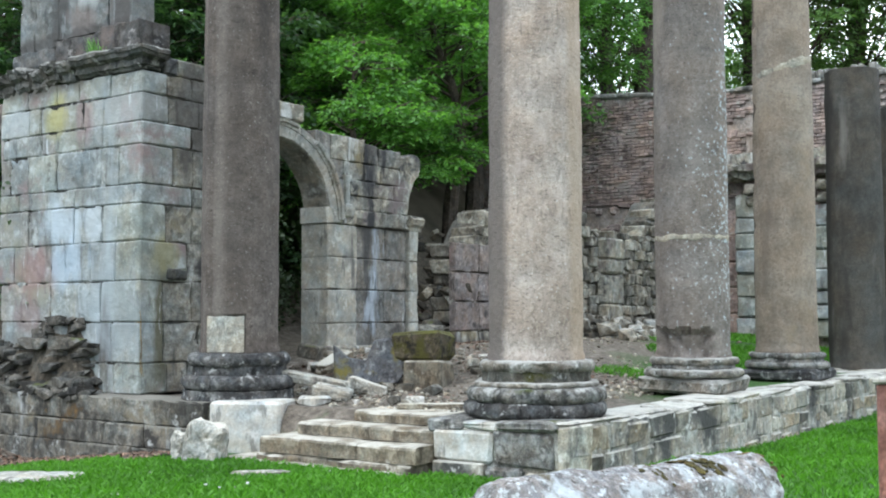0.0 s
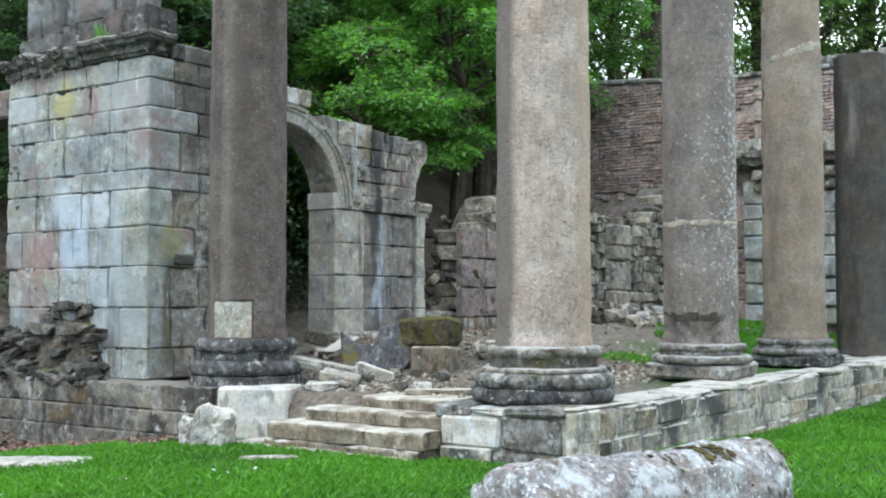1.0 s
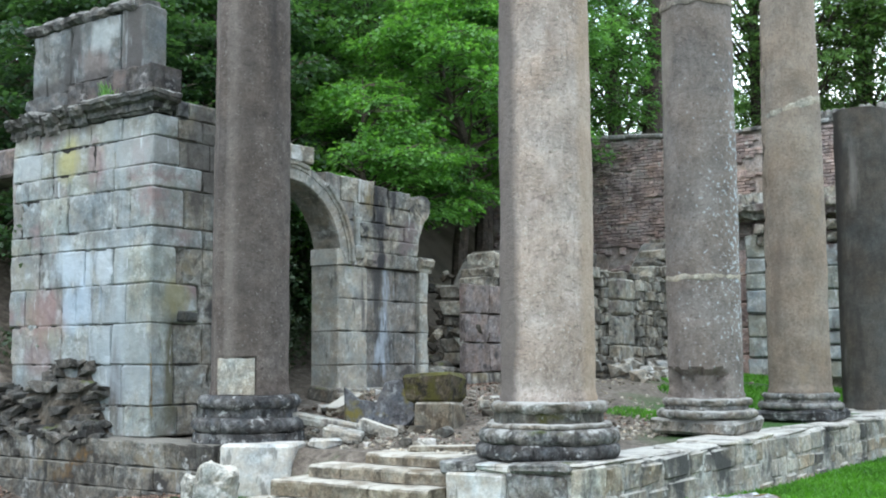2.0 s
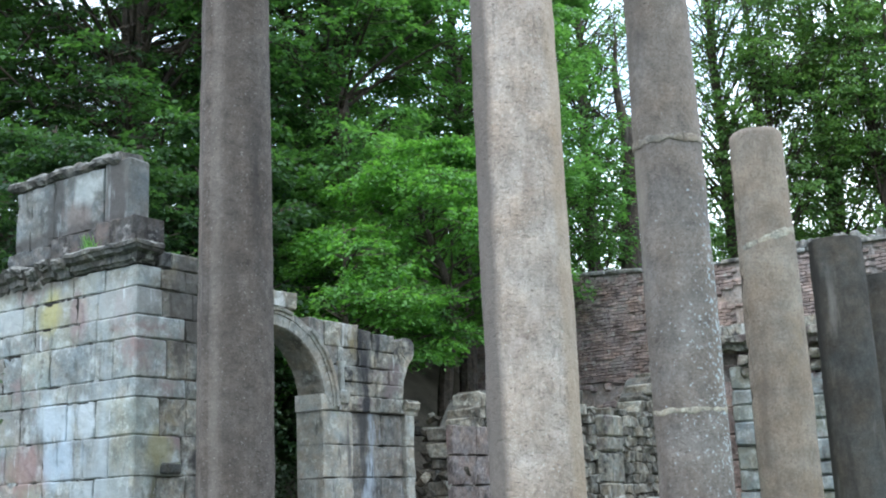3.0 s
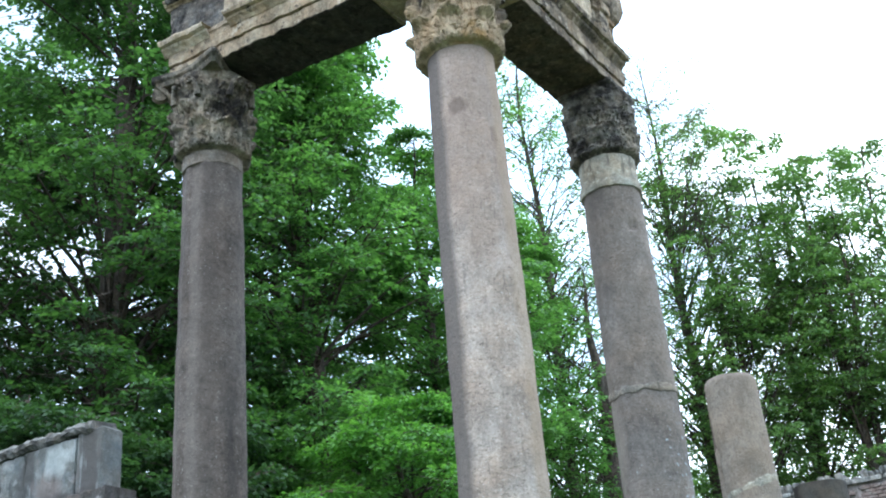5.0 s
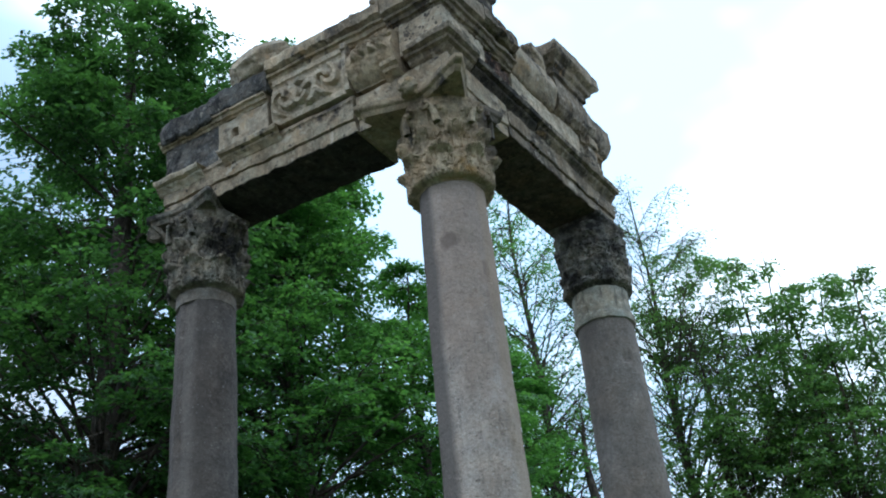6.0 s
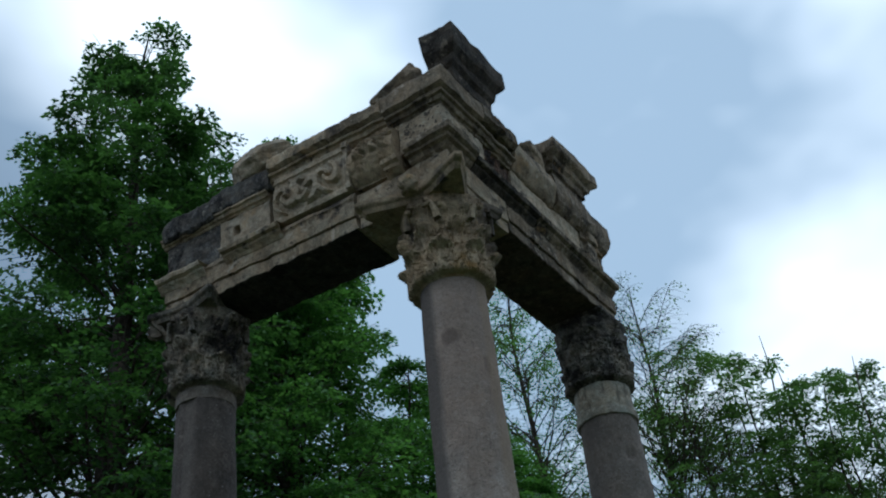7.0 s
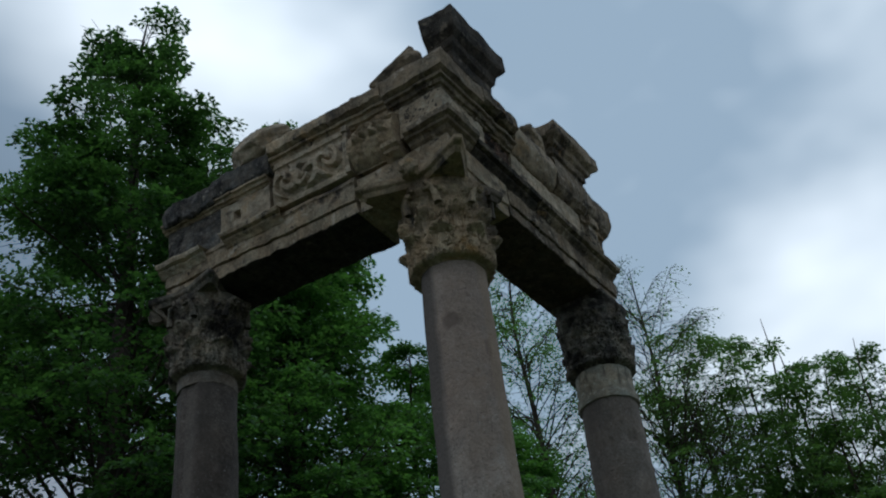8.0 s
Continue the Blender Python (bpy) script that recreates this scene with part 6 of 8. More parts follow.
def carved_block(parent, axis, a, b, z0, z1, face, mat, depth, label, tilt=0.0, step=0.02, taper=0.0):
    """A block whose front is shaped by depth(a, z), in metres proud of the plane `face`."""
    na, nz = max(4, int((b - a) / step)), max(4, int((z1 - z0) / step))
    verts, faces = [], []
    for i in range(na + 1):
        for k in range(nz + 1):
            s, z = a + (b - a) * i / na, z0 + (z1 - z0) * k / nz
            o = face + depth(s, z)
            q = (s - (a + b) / 2) * (1 - taper * k / nz) + (a + b) / 2
            zz = z + tilt * (q + 0.35)
            verts.append((q, -o, zz) if axis == "x" else (-o, q, zz))
    w = nz + 1
    faces += [(i * w + k, i * w + k + 1, (i + 1) * w + k + 1, (i + 1) * w + k) for i in range(na) for k in range(nz)]
    n0 = len(verts)
    for s, z in ((a, z0), (a, z1), (b, z1), (b, z0)):
        zz = z + tilt * (s + 0.35)
        verts.append((s, 0.3, zz) if axis == "x" else (0.3, s, zz))
    rim = [i * w for i in range(na + 1)], [k for k in range(w)], [i * w + nz for i in range(na + 1)], [na * w + k for k in range(w)]
    faces += [tuple(rim[0]) + (n0 + 3, n0), tuple(rim[1]) + (n0 + 1, n0), tuple(rim[2]) + (n0 + 2, n0 + 1), tuple(rim[3]) + (n0 + 2, n0 + 3), (n0, n0 + 1, n0 + 2, n0 + 3)]
    return solid("frieze", verts, faces, M[mat], parent, label)


def tube(verts, faces, pts, radii, sides=7):
    base = len(verts)
    for i, (p, r) in enumerate(zip(pts, radii)):
        d = (pts[min(i + 1, len(pts) - 1)] - pts[max(i - 1, 0)]).normalized()
        a = d.orthogonal().normalized()
        b = d.cross(a)
        for k in range(sides):
            t = 2 * math.pi * k / sides
            verts.append(p + a * (r * math.cos(t)) + b * (r * math.sin(t)))
    for i in range(len(pts) - 1):
        for k in range(sides):
            faces.append((base + i * sides + k, base + i * sides + (k + 1) % sides, base + (i + 1) * sides + (k + 1) % sides, base + (i + 1) * sides + k))


def build_entablature():
    ent = root("entablature", 0, 0, 10.1, "ruined entablature with carved frieze and broken cornice", "entablature")

    def shift(prof, dz):
        return [(o, z + dz) for o, z in prof]
    arch = [(-0.50, 10.06), (0.36, 10.06), (0.36, 10.235), (0.335, 10.24), (0.335, 10.255), (0.385, 10.262), (0.39, 10.50), (0.41, 10.53), (0.37, 10.615), (-0.50, 10.615)]
    crown = [(0.37, 10.43), (0.40, 10.44), (0.425, 10.475), (0.47, 10.51), (0.475, 10.535), (0.53, 10.555), (0.545, 10.60), (0.54, 10.625), (0.36, 10.63)]
    bed = [(-0.3, 11.235), (0.355, 11.235), (0.37, 11.262), (0.405, 11.268), (0.42, 11.31), (0.455, 11.32), (0.46, 11.345), (-0.3, 11.345)]
    slab = [(-0.4, 11.35), (0.44, 11.35), (0.47, 11.38), (0.485, 11.54), (0.475, 11.68), (0.40, 11.75), (-0.4, 11.76)]
    # beam along y: architrave with two fasciae, its crown moulding broken into lengths
    moulding_run("architrave", arch, "y", 0.98, 4.36, "cornice", ent, tilt=TILT, ends=0.10, step=0.045)
    # thin dark sheet that carries the shade under this beam
    moulding_run("soffit", [(-0.49, 10.048), (0.35, 10.048), (0.355, 10.057), (-0.49, 10.057)], "y", 1.02, 4.30, "soffit", ent, "black underside sheet, darkened for the beam's shade", tilt=TILT, ends=0.1, step=0.045)
    moulding_run("moulding", crown, "y", 2.10, 3.24, "cornice", ent, "length of crown moulding", tilt=TILT, ends=0.16, amp=0.013)
    moulding_run("moulding", shift(crown, -0.02), "y", 3.48, 4.44, "cornice_pale", ent, "length of crown moulding", tilt=TILT, ends=0.12)

    def socket(s, z):
        d = 0.02 * noise.noise((s * 4, z * 4, 1)) + 0.014 * noise.noise((s * 15, z * 15, 3))
        return d - 0.14 * (abs(s - 3.04) < 0.045 and abs(z - 10.99) < 0.075)
    carved_block(ent, "y", 2.45, 3.34, 10.62, 11.23, 0.345, "cornice_pale", socket, "plain frieze block with a square socket", TILT)
    carved_block(ent, "y", 3.345, 4.34, 10.62, 11.23, 0.345, "frieze_black", socket, "blackened plain frieze block", TILT)
    moulding_run("bed_moulding", bed, "y", 2.43, 4.42, "cornice", ent, tilt=TILT, amp=0.014)
    moulding_run("cornice", slab, "y", 2.36, 3.40, "frieze_black", ent, "blackened cornice block", tilt=TILT, amp=0.03, step=0.045)
    moulding_run("cornice", shift(slab, -0.06), "y", 3.41, 4.36, "frieze_black", ent, "blackened cornice block", tilt=TILT, amp=0.035, step=0.045)

    def scrolls(s, z):
        edge = smooth01(min(s - 1.02, 2.30 - s, 0.08) / 0.06) * smooth01(min(z - 10.72, 11.34 - z, 0.08) / 0.06)
        frame = 0.05 * (s < 1.10) + 0.03 * (z > 11.33)
        belly = 0.05 * math.sin(math.pi * max(0.0, min(1.0, (z - 10.66) / 0.75)))
        ws, wz = s + 0.10 * noise.noise((s * 3, z * 3, 3)), z + 0.10 * noise.noise((s * 3, z * 3, 8))
        swirl = 0.0
        for cs, cz, turn in ((1.36, 11.05, 1), (1.72, 10.98, -1), (2.06, 11.02, 1)):
            r = math.hypot(ws - cs, wz - cz)
            a = math.atan2(wz - cz, ws - cs) * turn
            swirl = max(swirl, (0.5 + 0.5 * math.cos(r * 34 + a * 2.0)) * smooth01((0.30 - r) / 0.1))
        figure = 0.075 * smooth01((swirl - 0.35) / 0.3) - 0.02
        return belly + frame + edge * figure + 0.012 * noise.noise((s * 21, z * 21, 4))
    carved_block(ent, "y", 1.01, 2.31, 10.68, 11.44, 0.40, "cornice_pale", scrolls, "frieze block carved with worn scrolls", TILT, 0.016, 0.03)

    def foliage(s, z):
        v = (z - 10.66) / 0.72
        belly = 0.20 * math.sin(math.pi * min(1.0, max(0.0, v * 1.15))) ** 0.8
        r = math.hypot(s - 0.60, z - 11.18)
        a = math.atan2(z - 11.18, s - 0.60)
        petal = 0.09 * (0.5 + 0.5 * math.cos(a * 7)) * smooth01((0.24 - r) / 0.05) * smooth01((r - 0.04) / 0.04) + 0.05 * (r < 0.05)
        knots = 0.07 * smooth01((noise.noise((s * 8, z * 8, 2)) - 0.02) / 0.2) * smooth01((z - 10.92) / 0.1)
        return belly + max(petal, knots * (r > 0.2)) + 0.015 * noise.noise((s * 18, z * 18, 9))
    carved_block(ent, "y", 0.28, 0.985, 10.64, 11.38, 0.36, "capital", foliage, "bulging frieze block carved with a flower and leaves", TILT, 0.016)
    bed_r = [(-0.3, 11.40), (0.37, 11.40), (0.385, 11.43), (0.42, 11.44), (0.44, 11.49), (0.48, 11.50), (0.485, 11.535), (-0.3, 11.535)]
    slab_r = [(-0.4, 11.54), (0.48, 11.54), (0.545, 11.58), (0.555, 11.73), (0.53, 11.77), (0.40, 11.83), (-0.4, 11.84)]
    for a, b in ((1.66, 2.37), (0.42, 1.65)):
        moulding_run("bed_moulding", bed_r, "y", a, b - 0.004, "cornice", ent, tilt=TILT, amp=0.014)
    for a, b, mt in ((1.30, 2.35, "cornice"), (0.42, 1.29, "cornice_mid")):
        moulding_run("cornice", slab_r, "y", a, b, mt, ent, tilt=TILT, amp=0.026, step=0.045)

    # the corner blocks turn both ways
    def turned(nm, prof, e, mat, label="corner block", back=-0.36, amp=0.016):
        m, cuts, verts, faces = len(prof), 9, [], []
        for o, z in prof:
            k = max(o, back)
            run = [(-k, e + (-k - e) * i / cuts, z) for i in range(cuts)] + [(-k, -k, z)] + [(-k + (e + k) * (i + 1) / cuts, -k, z) for i in range(cuts)]
            verts += run
        w = 2 * cuts + 1
        for i in range(m):
            j = (i + 1) % m
            for k in range(w - 1):
                faces.append((i * w + k, i * w + k + 1, j * w + k + 1, j * w + k))
        faces += [tuple(i * w for i in range(m)), tuple(i * w + w - 1 for i in range(m))[::-1]]
        solid(nm, worn(worn(verts, amp, 4.0), amp * 0.7, 14.0), faces, M[mat], ent, label)
    turned("architrave", [(-0.40, 10.105), (0.36, 10.105), (0.36, 10.27), (0.385, 10.28), (0.39, 10.60), (-0.40, 10.60)], 0.96, "cornice")
    turned("moulding", [(-0.3, 10.61), (0.38, 10.61), (0.42, 10.64), (0.45, 10.69), (0.50, 10.71), (0.51, 10.74), (0.565, 10.77), (0.575, 10.83), (0.56, 10.86), (0.40, 10.885), (-0.3, 10.885)], 0.13, "cornice_mid", "moulded corner block")
    moulding_run("moulding", [(0.2, 10.58), (0.40, 10.59), (0.44, 10.63), (0.50, 10.66), (0.51, 10.70), (0.56, 10.72), (0.57, 10.77), (0.2, 10.79)], "y", 0.20, 0.50, "cornice", ent, "broken chunk of moulding", ends=0.1)
    turned("frieze", [(-0.30, 10.89), (0.385, 10.89), (0.375, 11.0), (0.38, 11.30), (0.37, 11.395), (-0.30, 11.395)], 0.265, "cornice_pitted", "plain pitted corner block of the frieze")
    turned("bed_moulding", bed_r, 0.41, "cornice_mid")
    turned("cornice", [(-0.36, 11.545), (0.47, 11.545), (0.54, 11.58), (0.56, 11.79), (0.53, 11.86), (0.42, 11.95), (-0.36, 11.97)], 0.41, "cornice_mid", amp=0.024)
    # beam along x
    arch_x = [(-0.46, 10.20), (0.36, 10.20), (0.36, 10.34), (0.335, 10.345), (0.335, 10.36), (0.385, 10.368), (0.39, 10.585), (0.36, 10.60), (-0.46, 10.60)]
    moulding_run("architrave", arch_x, "x", 0.97, 4.0, "cornice_mid", ent, ends=0.08, step=0.045)
    # brown sheet below, with this beam's shade in its colour
    moulding_run("soffit", [(-0.45, 10.188), (0.35, 10.188), (0.355, 10.197), (-0.45, 10.197)], "x", 1.0, 3.96, "soffit_shade_brown", ent, "brown underside sheet, darkened for the beam's shade", ends=0.08, step=0.045)
    crown_x = [(-0.2, 10.605), (0.37, 10.605), (0.40, 10.64), (0.45, 10.68), (0.46, 10.71), (0.52, 10.73), (0.535, 10.79), (0.52, 10.815), (-0.2, 10.82)]
    for a, b, mt in ((0.14, 1.7, "cornice_dark"), (1.705, 3.95, "cornice_mid")):
        moulding_run("moulding", crown_x, "x", a, b, mt, ent, "crown moulding", amp=0.014, ends=0.03)

    def rotten(s, z):
        return 0.05 * noise.noise((s * 5, z * 5, 6)) + 0.05 * noise.noise((s * 12, z * 12, 2)) - 0.02

    def plain(s, z):
        return 0.02 * noise.noise((s * 3, z * 3, 6)) + 0.016 * noise.noise((s * 13, z * 13, 2))
    carved_block(ent, "x", 0.27, 0.62, 10.83, 11.395, 0.36, "cornice_pale", plain, "plain frieze block")
    carved_block(ent, "x", 0.63, 1.30, 10.83, 11.42, 0.36, "frieze_red", rotten, "crumbled reddish frieze block")
    carved_block(ent, "x", 1.31, 3.22, 10.83, 11.45, 0.36, "cornice_pale", plain, "plain frieze block")
    carved_block(ent, "x", 3.23, 3.94, 10.83, 11.52, 0.35, "cornice", lambda s, z: plain(s, z) + 0.06 * (3.36 < s < 3.66) + 0.04 * (z > 11.36), "frieze block with a raised panel")
    moulding_run("bed_moulding", bed_r, "x", 0.42, 1.28, "cornice_mid", ent, amp=0.02)
    moulding_run("cornice", shift(slab_r, 0.14), "x", 0.42, 1.30, "cornice_mid", ent, amp=0.03, step=0.045)

    def boss(s, z):
        return 0.13 * math.sin(math.pi * min(1.0, max(0.0, (z - 11.40) / 0.68))) ** 0.7 + 0.03 * noise.noise((s * 4, z * 5, 1))
    carved_block(ent, "x", 1.31, 2.42, 11.40, 12.05, 0.37, "cornice", boss, "rounded brown cornice block")
    roll_x = [(-0.4, 11.46), (0.36, 11.46), (0.42, 11.50), (0.47, 11.57), (0.50, 11.66), (0.50, 11.76), (0.48, 11.96), (0.40, 12.07), (-0.4, 12.09)]
    moulding_run("cornice", roll_x, "x", 2.43, 4.10, "cornice_mid", ent, "rounded cornice length", amp=0.03, ends=0.06)

    # loose cornice stones that lie on top
    def cap_stone(x0, x1, y0, y1, z, mat, label, h=0.62):
        t = root("cornice_stone", (x0 + x1) / 2, (y0 + y1) / 2, z, label, "stone", "loose stones on the entablature")
        out = [(0.02, 0.0), (0.0, 0.03), (0.0, 0.17), (0.04, 0.19), (0.05, 0.26), (0.10, 0.29), (0.12, 0.34), (0.2, 0.39), (0.22, 0.42), (0.22, 0.55), (0.19, 0.58), (0.10, 0.62)]
        verts, faces, cut = [], [], 8
        for o, q in out:
            zz = z + q / 0.62 * h
            a, b = (x0 - o, y0 - o), (x1 + o, y0 - o)
            c, d = (x1 + o, y1), (x0 - o, y1)
            for p, q2 in ((a, b), (b, c), (c, d), (d, a)):
                verts += [(p[0] + (q2[0] - p[0]) * i / cut, p[1] + (q2[1] - p[1]) * i / cut, zz) for i in range(cut)]
        m = 4 * cut
        for i in range(len(out) - 1):
            for k in range(m):
                faces.append((i * m + k, i * m + (k + 1) % m, (i + 1) * m + (k + 1) % m, (i + 1) * m + k))
        faces += [tuple(range(m)), tuple((len(out) - 1) * m + k for k in range(m))]
        solid("stone", worn(worn(verts, 0.04, 2.0), 0.02, 9.0), faces, M[mat], t)
    cap_stone(0.2, 1.08, -0.29, 0.02, 11.92, "cornice_dark", "blackened moulded cornice stone lying on the corner", h=1.34)
    cap_stone(2.70, 3.60, -0.38, 0.05, 12.06, "cornice_mid", "broken moulded cornice stone lying on the beam", h=0.78)
    for x, y, z, sx, sy, sz, mt, sd in ((-0.28, 0.26, 12.05, 0.5, 0.95, 0.85, "cornice_mid", 4), (-0.30, 2.66, 12.20, 0.62, 1.3, 0.74, "cornice_pale", 7), (2.25, -0.26, 12.28, 0.9, 0.5, 0.7, "cornice", 9)):
        st = new("rough_stone", rock_mesh("rough_stone", M[mt], sd, 0.9, 4))
        st.location, st.scale = (x, y, z), (sx, sy, sz)
        tagged(st, "rough weathered buff stone lying on the entablature", "stone", "loose stones on the entablature")


build_platform()
build_steps()
build_pier()
build_arch_wall()
build_back_walls()
build_brick_wall()
build_columns()
build_entablature()

# ---- trees ----


def spray_leaves(starts, ends, rng, per, width, size, sag=0.22, tilt=0.42):
    """Four corners of each leaf, in flat fans that hang along the twigs from starts to ends."""
    b, e = np.array(starts, float), np.array(ends, float)
    n = len(b)
    counts = rng.integers(int(per * 0.6), int(per * 1.4) + 1, n)
    k = np.repeat(np.arange(n), counts)
    b, d = b[k], (e - b)[k]
    ln = np.linalg.norm(d, axis=1)[:, None]
    t = d / ln
    side = np.cross(t, np.array([0, 0, 1.0]))
    side /= np.linalg.norm(side, axis=1)[:, None] + 1e-6
    nrm = np.cross(side, t)
    m = len(k)
    u = rng.uniform(0.02, 1.12, (m, 1))
    s = rng.uniform(-1, 1, (m, 1))
    c = b + d * u + side * s * width * (0.45 + 0.75 * np.sin(np.clip(u, 0, 1) * 2.6)) + nrm * rng.normal(0, 0.05, (m, 1))
    c[:, 2:] -= sag * ln * u * u + 0.14 * np.abs(s) * width
    up = nrm + rng.normal(0, tilt, (m, 3))
    up /= np.linalg.norm(up, axis=1)[:, None]
    w = t * 0.7 + side * np.sign(s) * 0.7 + rng.normal(0, 0.4, (m, 3))
    w -= (w * up).sum(1)[:, None] * up
    w /= np.linalg.norm(w, axis=1)[:, None]
    x = np.cross(up, w)
    L = size * rng.uniform(0.65, 1.3, (m, 1))
    drop = np.array([0, 0, -0.22]) * L
    return np.stack([c, c + w * L * 0.45 + x * L * 0.33, c + w * L + drop, c + w * L * 0.45 - x * L * 0.33], 1).reshape(-1, 3)


def leaves(centres, rng, per, spread, size, flat=0.5):
    """Numpy arrays for many small folded leaves round the given twig ends."""
    c = np.repeat(np.array(centres, float), per, axis=0)
    n = len(c)
    c += rng.normal(0, 1, (n, 3)) * np.array([spread, spread, spread * flat])
    up = rng.normal(0, 0.55, (n, 3)) + np.array([0, 0, 1.0])
    up /= np.linalg.norm(up, axis=1)[:, None]
    d = rng.normal(0, 1, (n, 3))
    d -= (d * up).sum(1)[:, None] * up
    d /= np.linalg.norm(d, axis=1)[:, None]
    s = np.cross(up, d)
    L = size * rng.uniform(0.6, 1.35, (n, 1))
    W = L * 0.34
    droop = np.array([0, 0, -0.18]) * L
    a = c
    b = c + d * L * 0.5 + s * W
    e = c + d * L + droop
    f = c + d * L * 0.5 - s * W
    return np.stack([a, b, e, f], 1).reshape(-1, 3)


def leaf_mesh(name, v, mat):
    n = len(v) // 4
    me = bpy.data.meshes.new(name)
    me.vertices.add(len(v))
    me.vertices.foreach_set("co", v.astype(np.float32).ravel())
    me.loops.add(n * 4)
    me.loops.foreach_set("vertex_index", np.arange(n * 4, dtype=np.int32))
    me.polygons.add(n)
    me.polygons.foreach_set("loop_start", np.arange(0, n * 4, 4, dtype=np.int32))
    me.polygons.foreach_set("loop_total", np.full(n, 4, dtype=np.int32))
    me.update(calc_edges=True)
    me.materials.append(mat)
    return me


def tree(x, y, tip, env, seed, leaf, label, limbs=80, twigs=9, per=60, size=0.12, width=0.3, trunk_r=0.3, stems=1, rise=(0.25, 0.7), lean=(0.0, 0.0), thin=(), bare=0.0, fan=0.42, inner=0.5):
    """A tapered trunk or several stems, arching limbs that end on an envelope of (height, radius), and fans of leaves along their twigs.
    thin: (from, to, share) heights at which twigs are bare; bare: share of bare twigs everywhere."""
    rng, nr = random.Random(seed), np.random.default_rng(seed)
    z0 = ground_z(x, y) - 0.1
    t = root("tree", x, y, z0, label, "tree", "trees behind the ruin")
    verts, faces, starts, ends = [], [], [], []
    zs, rs = [z for z, r in env], [r for z, r in env]
    trunks = []
    for q in range(stems):
        a = 2.4 * q + seed
        spread = 0.0 if stems == 1 else reach_of(rs) * rng.uniform(0.35, 0.6)
        top = tip - z0 - (0 if q == 0 else rng.uniform(0.5, 0.22 * (tip - z0)))
        pts, radii, n = [], [], 18
        for i in range(n + 1):
            s = i / n
            off = Vector((math.cos(a), math.sin(a), 0)) * spread * s ** 1.2
            off += Vector((lean[0] * s * s + 0.6 * noise.noise((s * 3, seed + q * 3, 0)) * s, lean[1] * s * s + 0.6 * noise.noise((s * 3, seed + q * 3, 5)) * s, top * s))
            pts.append(off)
            radii.append(trunk_r * (0.65 if stems > 1 else 1.0) * (1 - s) ** 0.9 + 0.012 + (0.35 * trunk_r if i == 0 else 0))
        tube(verts, faces, pts, radii, 9)
        trunks.append((pts, top))
    lo, hi = zs[0] - z0, min(zs[-1], tip) - z0
    biggest = max(rs)
    for k in range(limbs):
        for _ in range(20):
            ze = rng.uniform(lo, hi)
            if rng.random() < 0.25 + 0.75 * np.interp(ze + z0, zs, rs) / biggest:
                break
        r = float(np.interp(ze + z0, zs, rs)) * (inner + (1.05 - inner) * math.sqrt(rng.random())) * (rng.uniform(1.0, 1.22) if rng.random() < 0.15 else 1.0)
        pts, top = trunks[k % stems]
        h0 = max(0.06 * top, min(0.985 * top, ze - r * rng.uniform(*rise)))
        i = min(int(h0 / top * 18), 17)
        p = pts[i].lerp(pts[i + 1], h0 / top * 18 - i)
        a = k * 2.4 + rng.uniform(-0.5, 0.5)
        end = Vector((pts[i].x * 0.6 + r * math.cos(a), pts[i].y * 0.6 + r * math.sin(a), ze))
        mid = p.lerp(end, 0.55) + Vector((0, 0, 0.12 * r + 0.1))
        limb, rr, m = [], [], 7
        for j in range(m + 1):
            s = j / m
            q = p.lerp(mid, s).lerp(mid.lerp(end, s), s)
            q += Vector((noise.noise((s * 3, k, seed)), noise.noise((s * 3, k, seed + 9)), noise.noise((s * 3, k, seed + 20)) * 0.5)) * 0.3 * s
            limb.append(q)
            rr.append((trunk_r * 0.15 * (1 - h0 / top) + 0.012) * (1 - s) ** 0.8 + 0.005)
        tube(verts, faces, limb, rr, 5)
        ln = (end - p).length
        out = Vector((end.x - p.x, end.y - p.y, 0)).normalized() if r > 0.05 else Vector((1, 0, 0))
        perp = Vector((-out.y, out.x, 0))
        for w in range(twigs):
            s = 0.28 + 0.74 * (w + rng.random()) / twigs
            j = min(int(s * m), m - 1)
            b = limb[j].lerp(limb[j + 1], min(1.0, s * m - j))
            turn = (1 if w % 2 else -1) * rng.uniform(0.35, 1.15) * (0.4 if s > 0.92 else 1.0)
            tl = rng.uniform(0.7, 1.3) * (0.22 * ln * (1.15 - s) + 0.5)
            e = b + (out * math.cos(turn) + perp * math.sin(turn) + Vector((0, 0, rng.uniform(-0.28, 0.22)))) * tl
            bend = [b, e] if per > 30 else [b, b.lerp(e, 0.5) + Vector((0, 0, 0.05)), e - Vector((0, 0, 0.1 * tl))]
            tube(verts, faces, bend, [0.012, 0.007, 0.003][:len(bend)], 3)
            gone = bare + sum(share for z1, z2, share in thin if z1 < b.z + z0 < z2)
            if rng.random() >= gone:
                starts.append(tuple(b.lerp(e, 0.12)))
                ends.append(tuple(e))
    part("trunk", mesh("trunk", verts, faces, M["bark"], True), (x, y, z0), t, "bark-covered trunk and limbs")
    v = spray_leaves(starts, ends, nr, per, width, size, tilt=fan)
    part("crown", leaf_mesh("crown", v, M[leaf]), (x, y, z0), t, "crown of fresh green leaves")
    return t


def reach_of(radii):
    return sum(radii) / len(radii)


def polar(az, d):
    """A place seen from the path's start: degrees to the right of its heading, metres away."""
    h = radians(55 + az)
    return -9.15 + d * math.sin(h), -5.35 + d * math.cos(h)


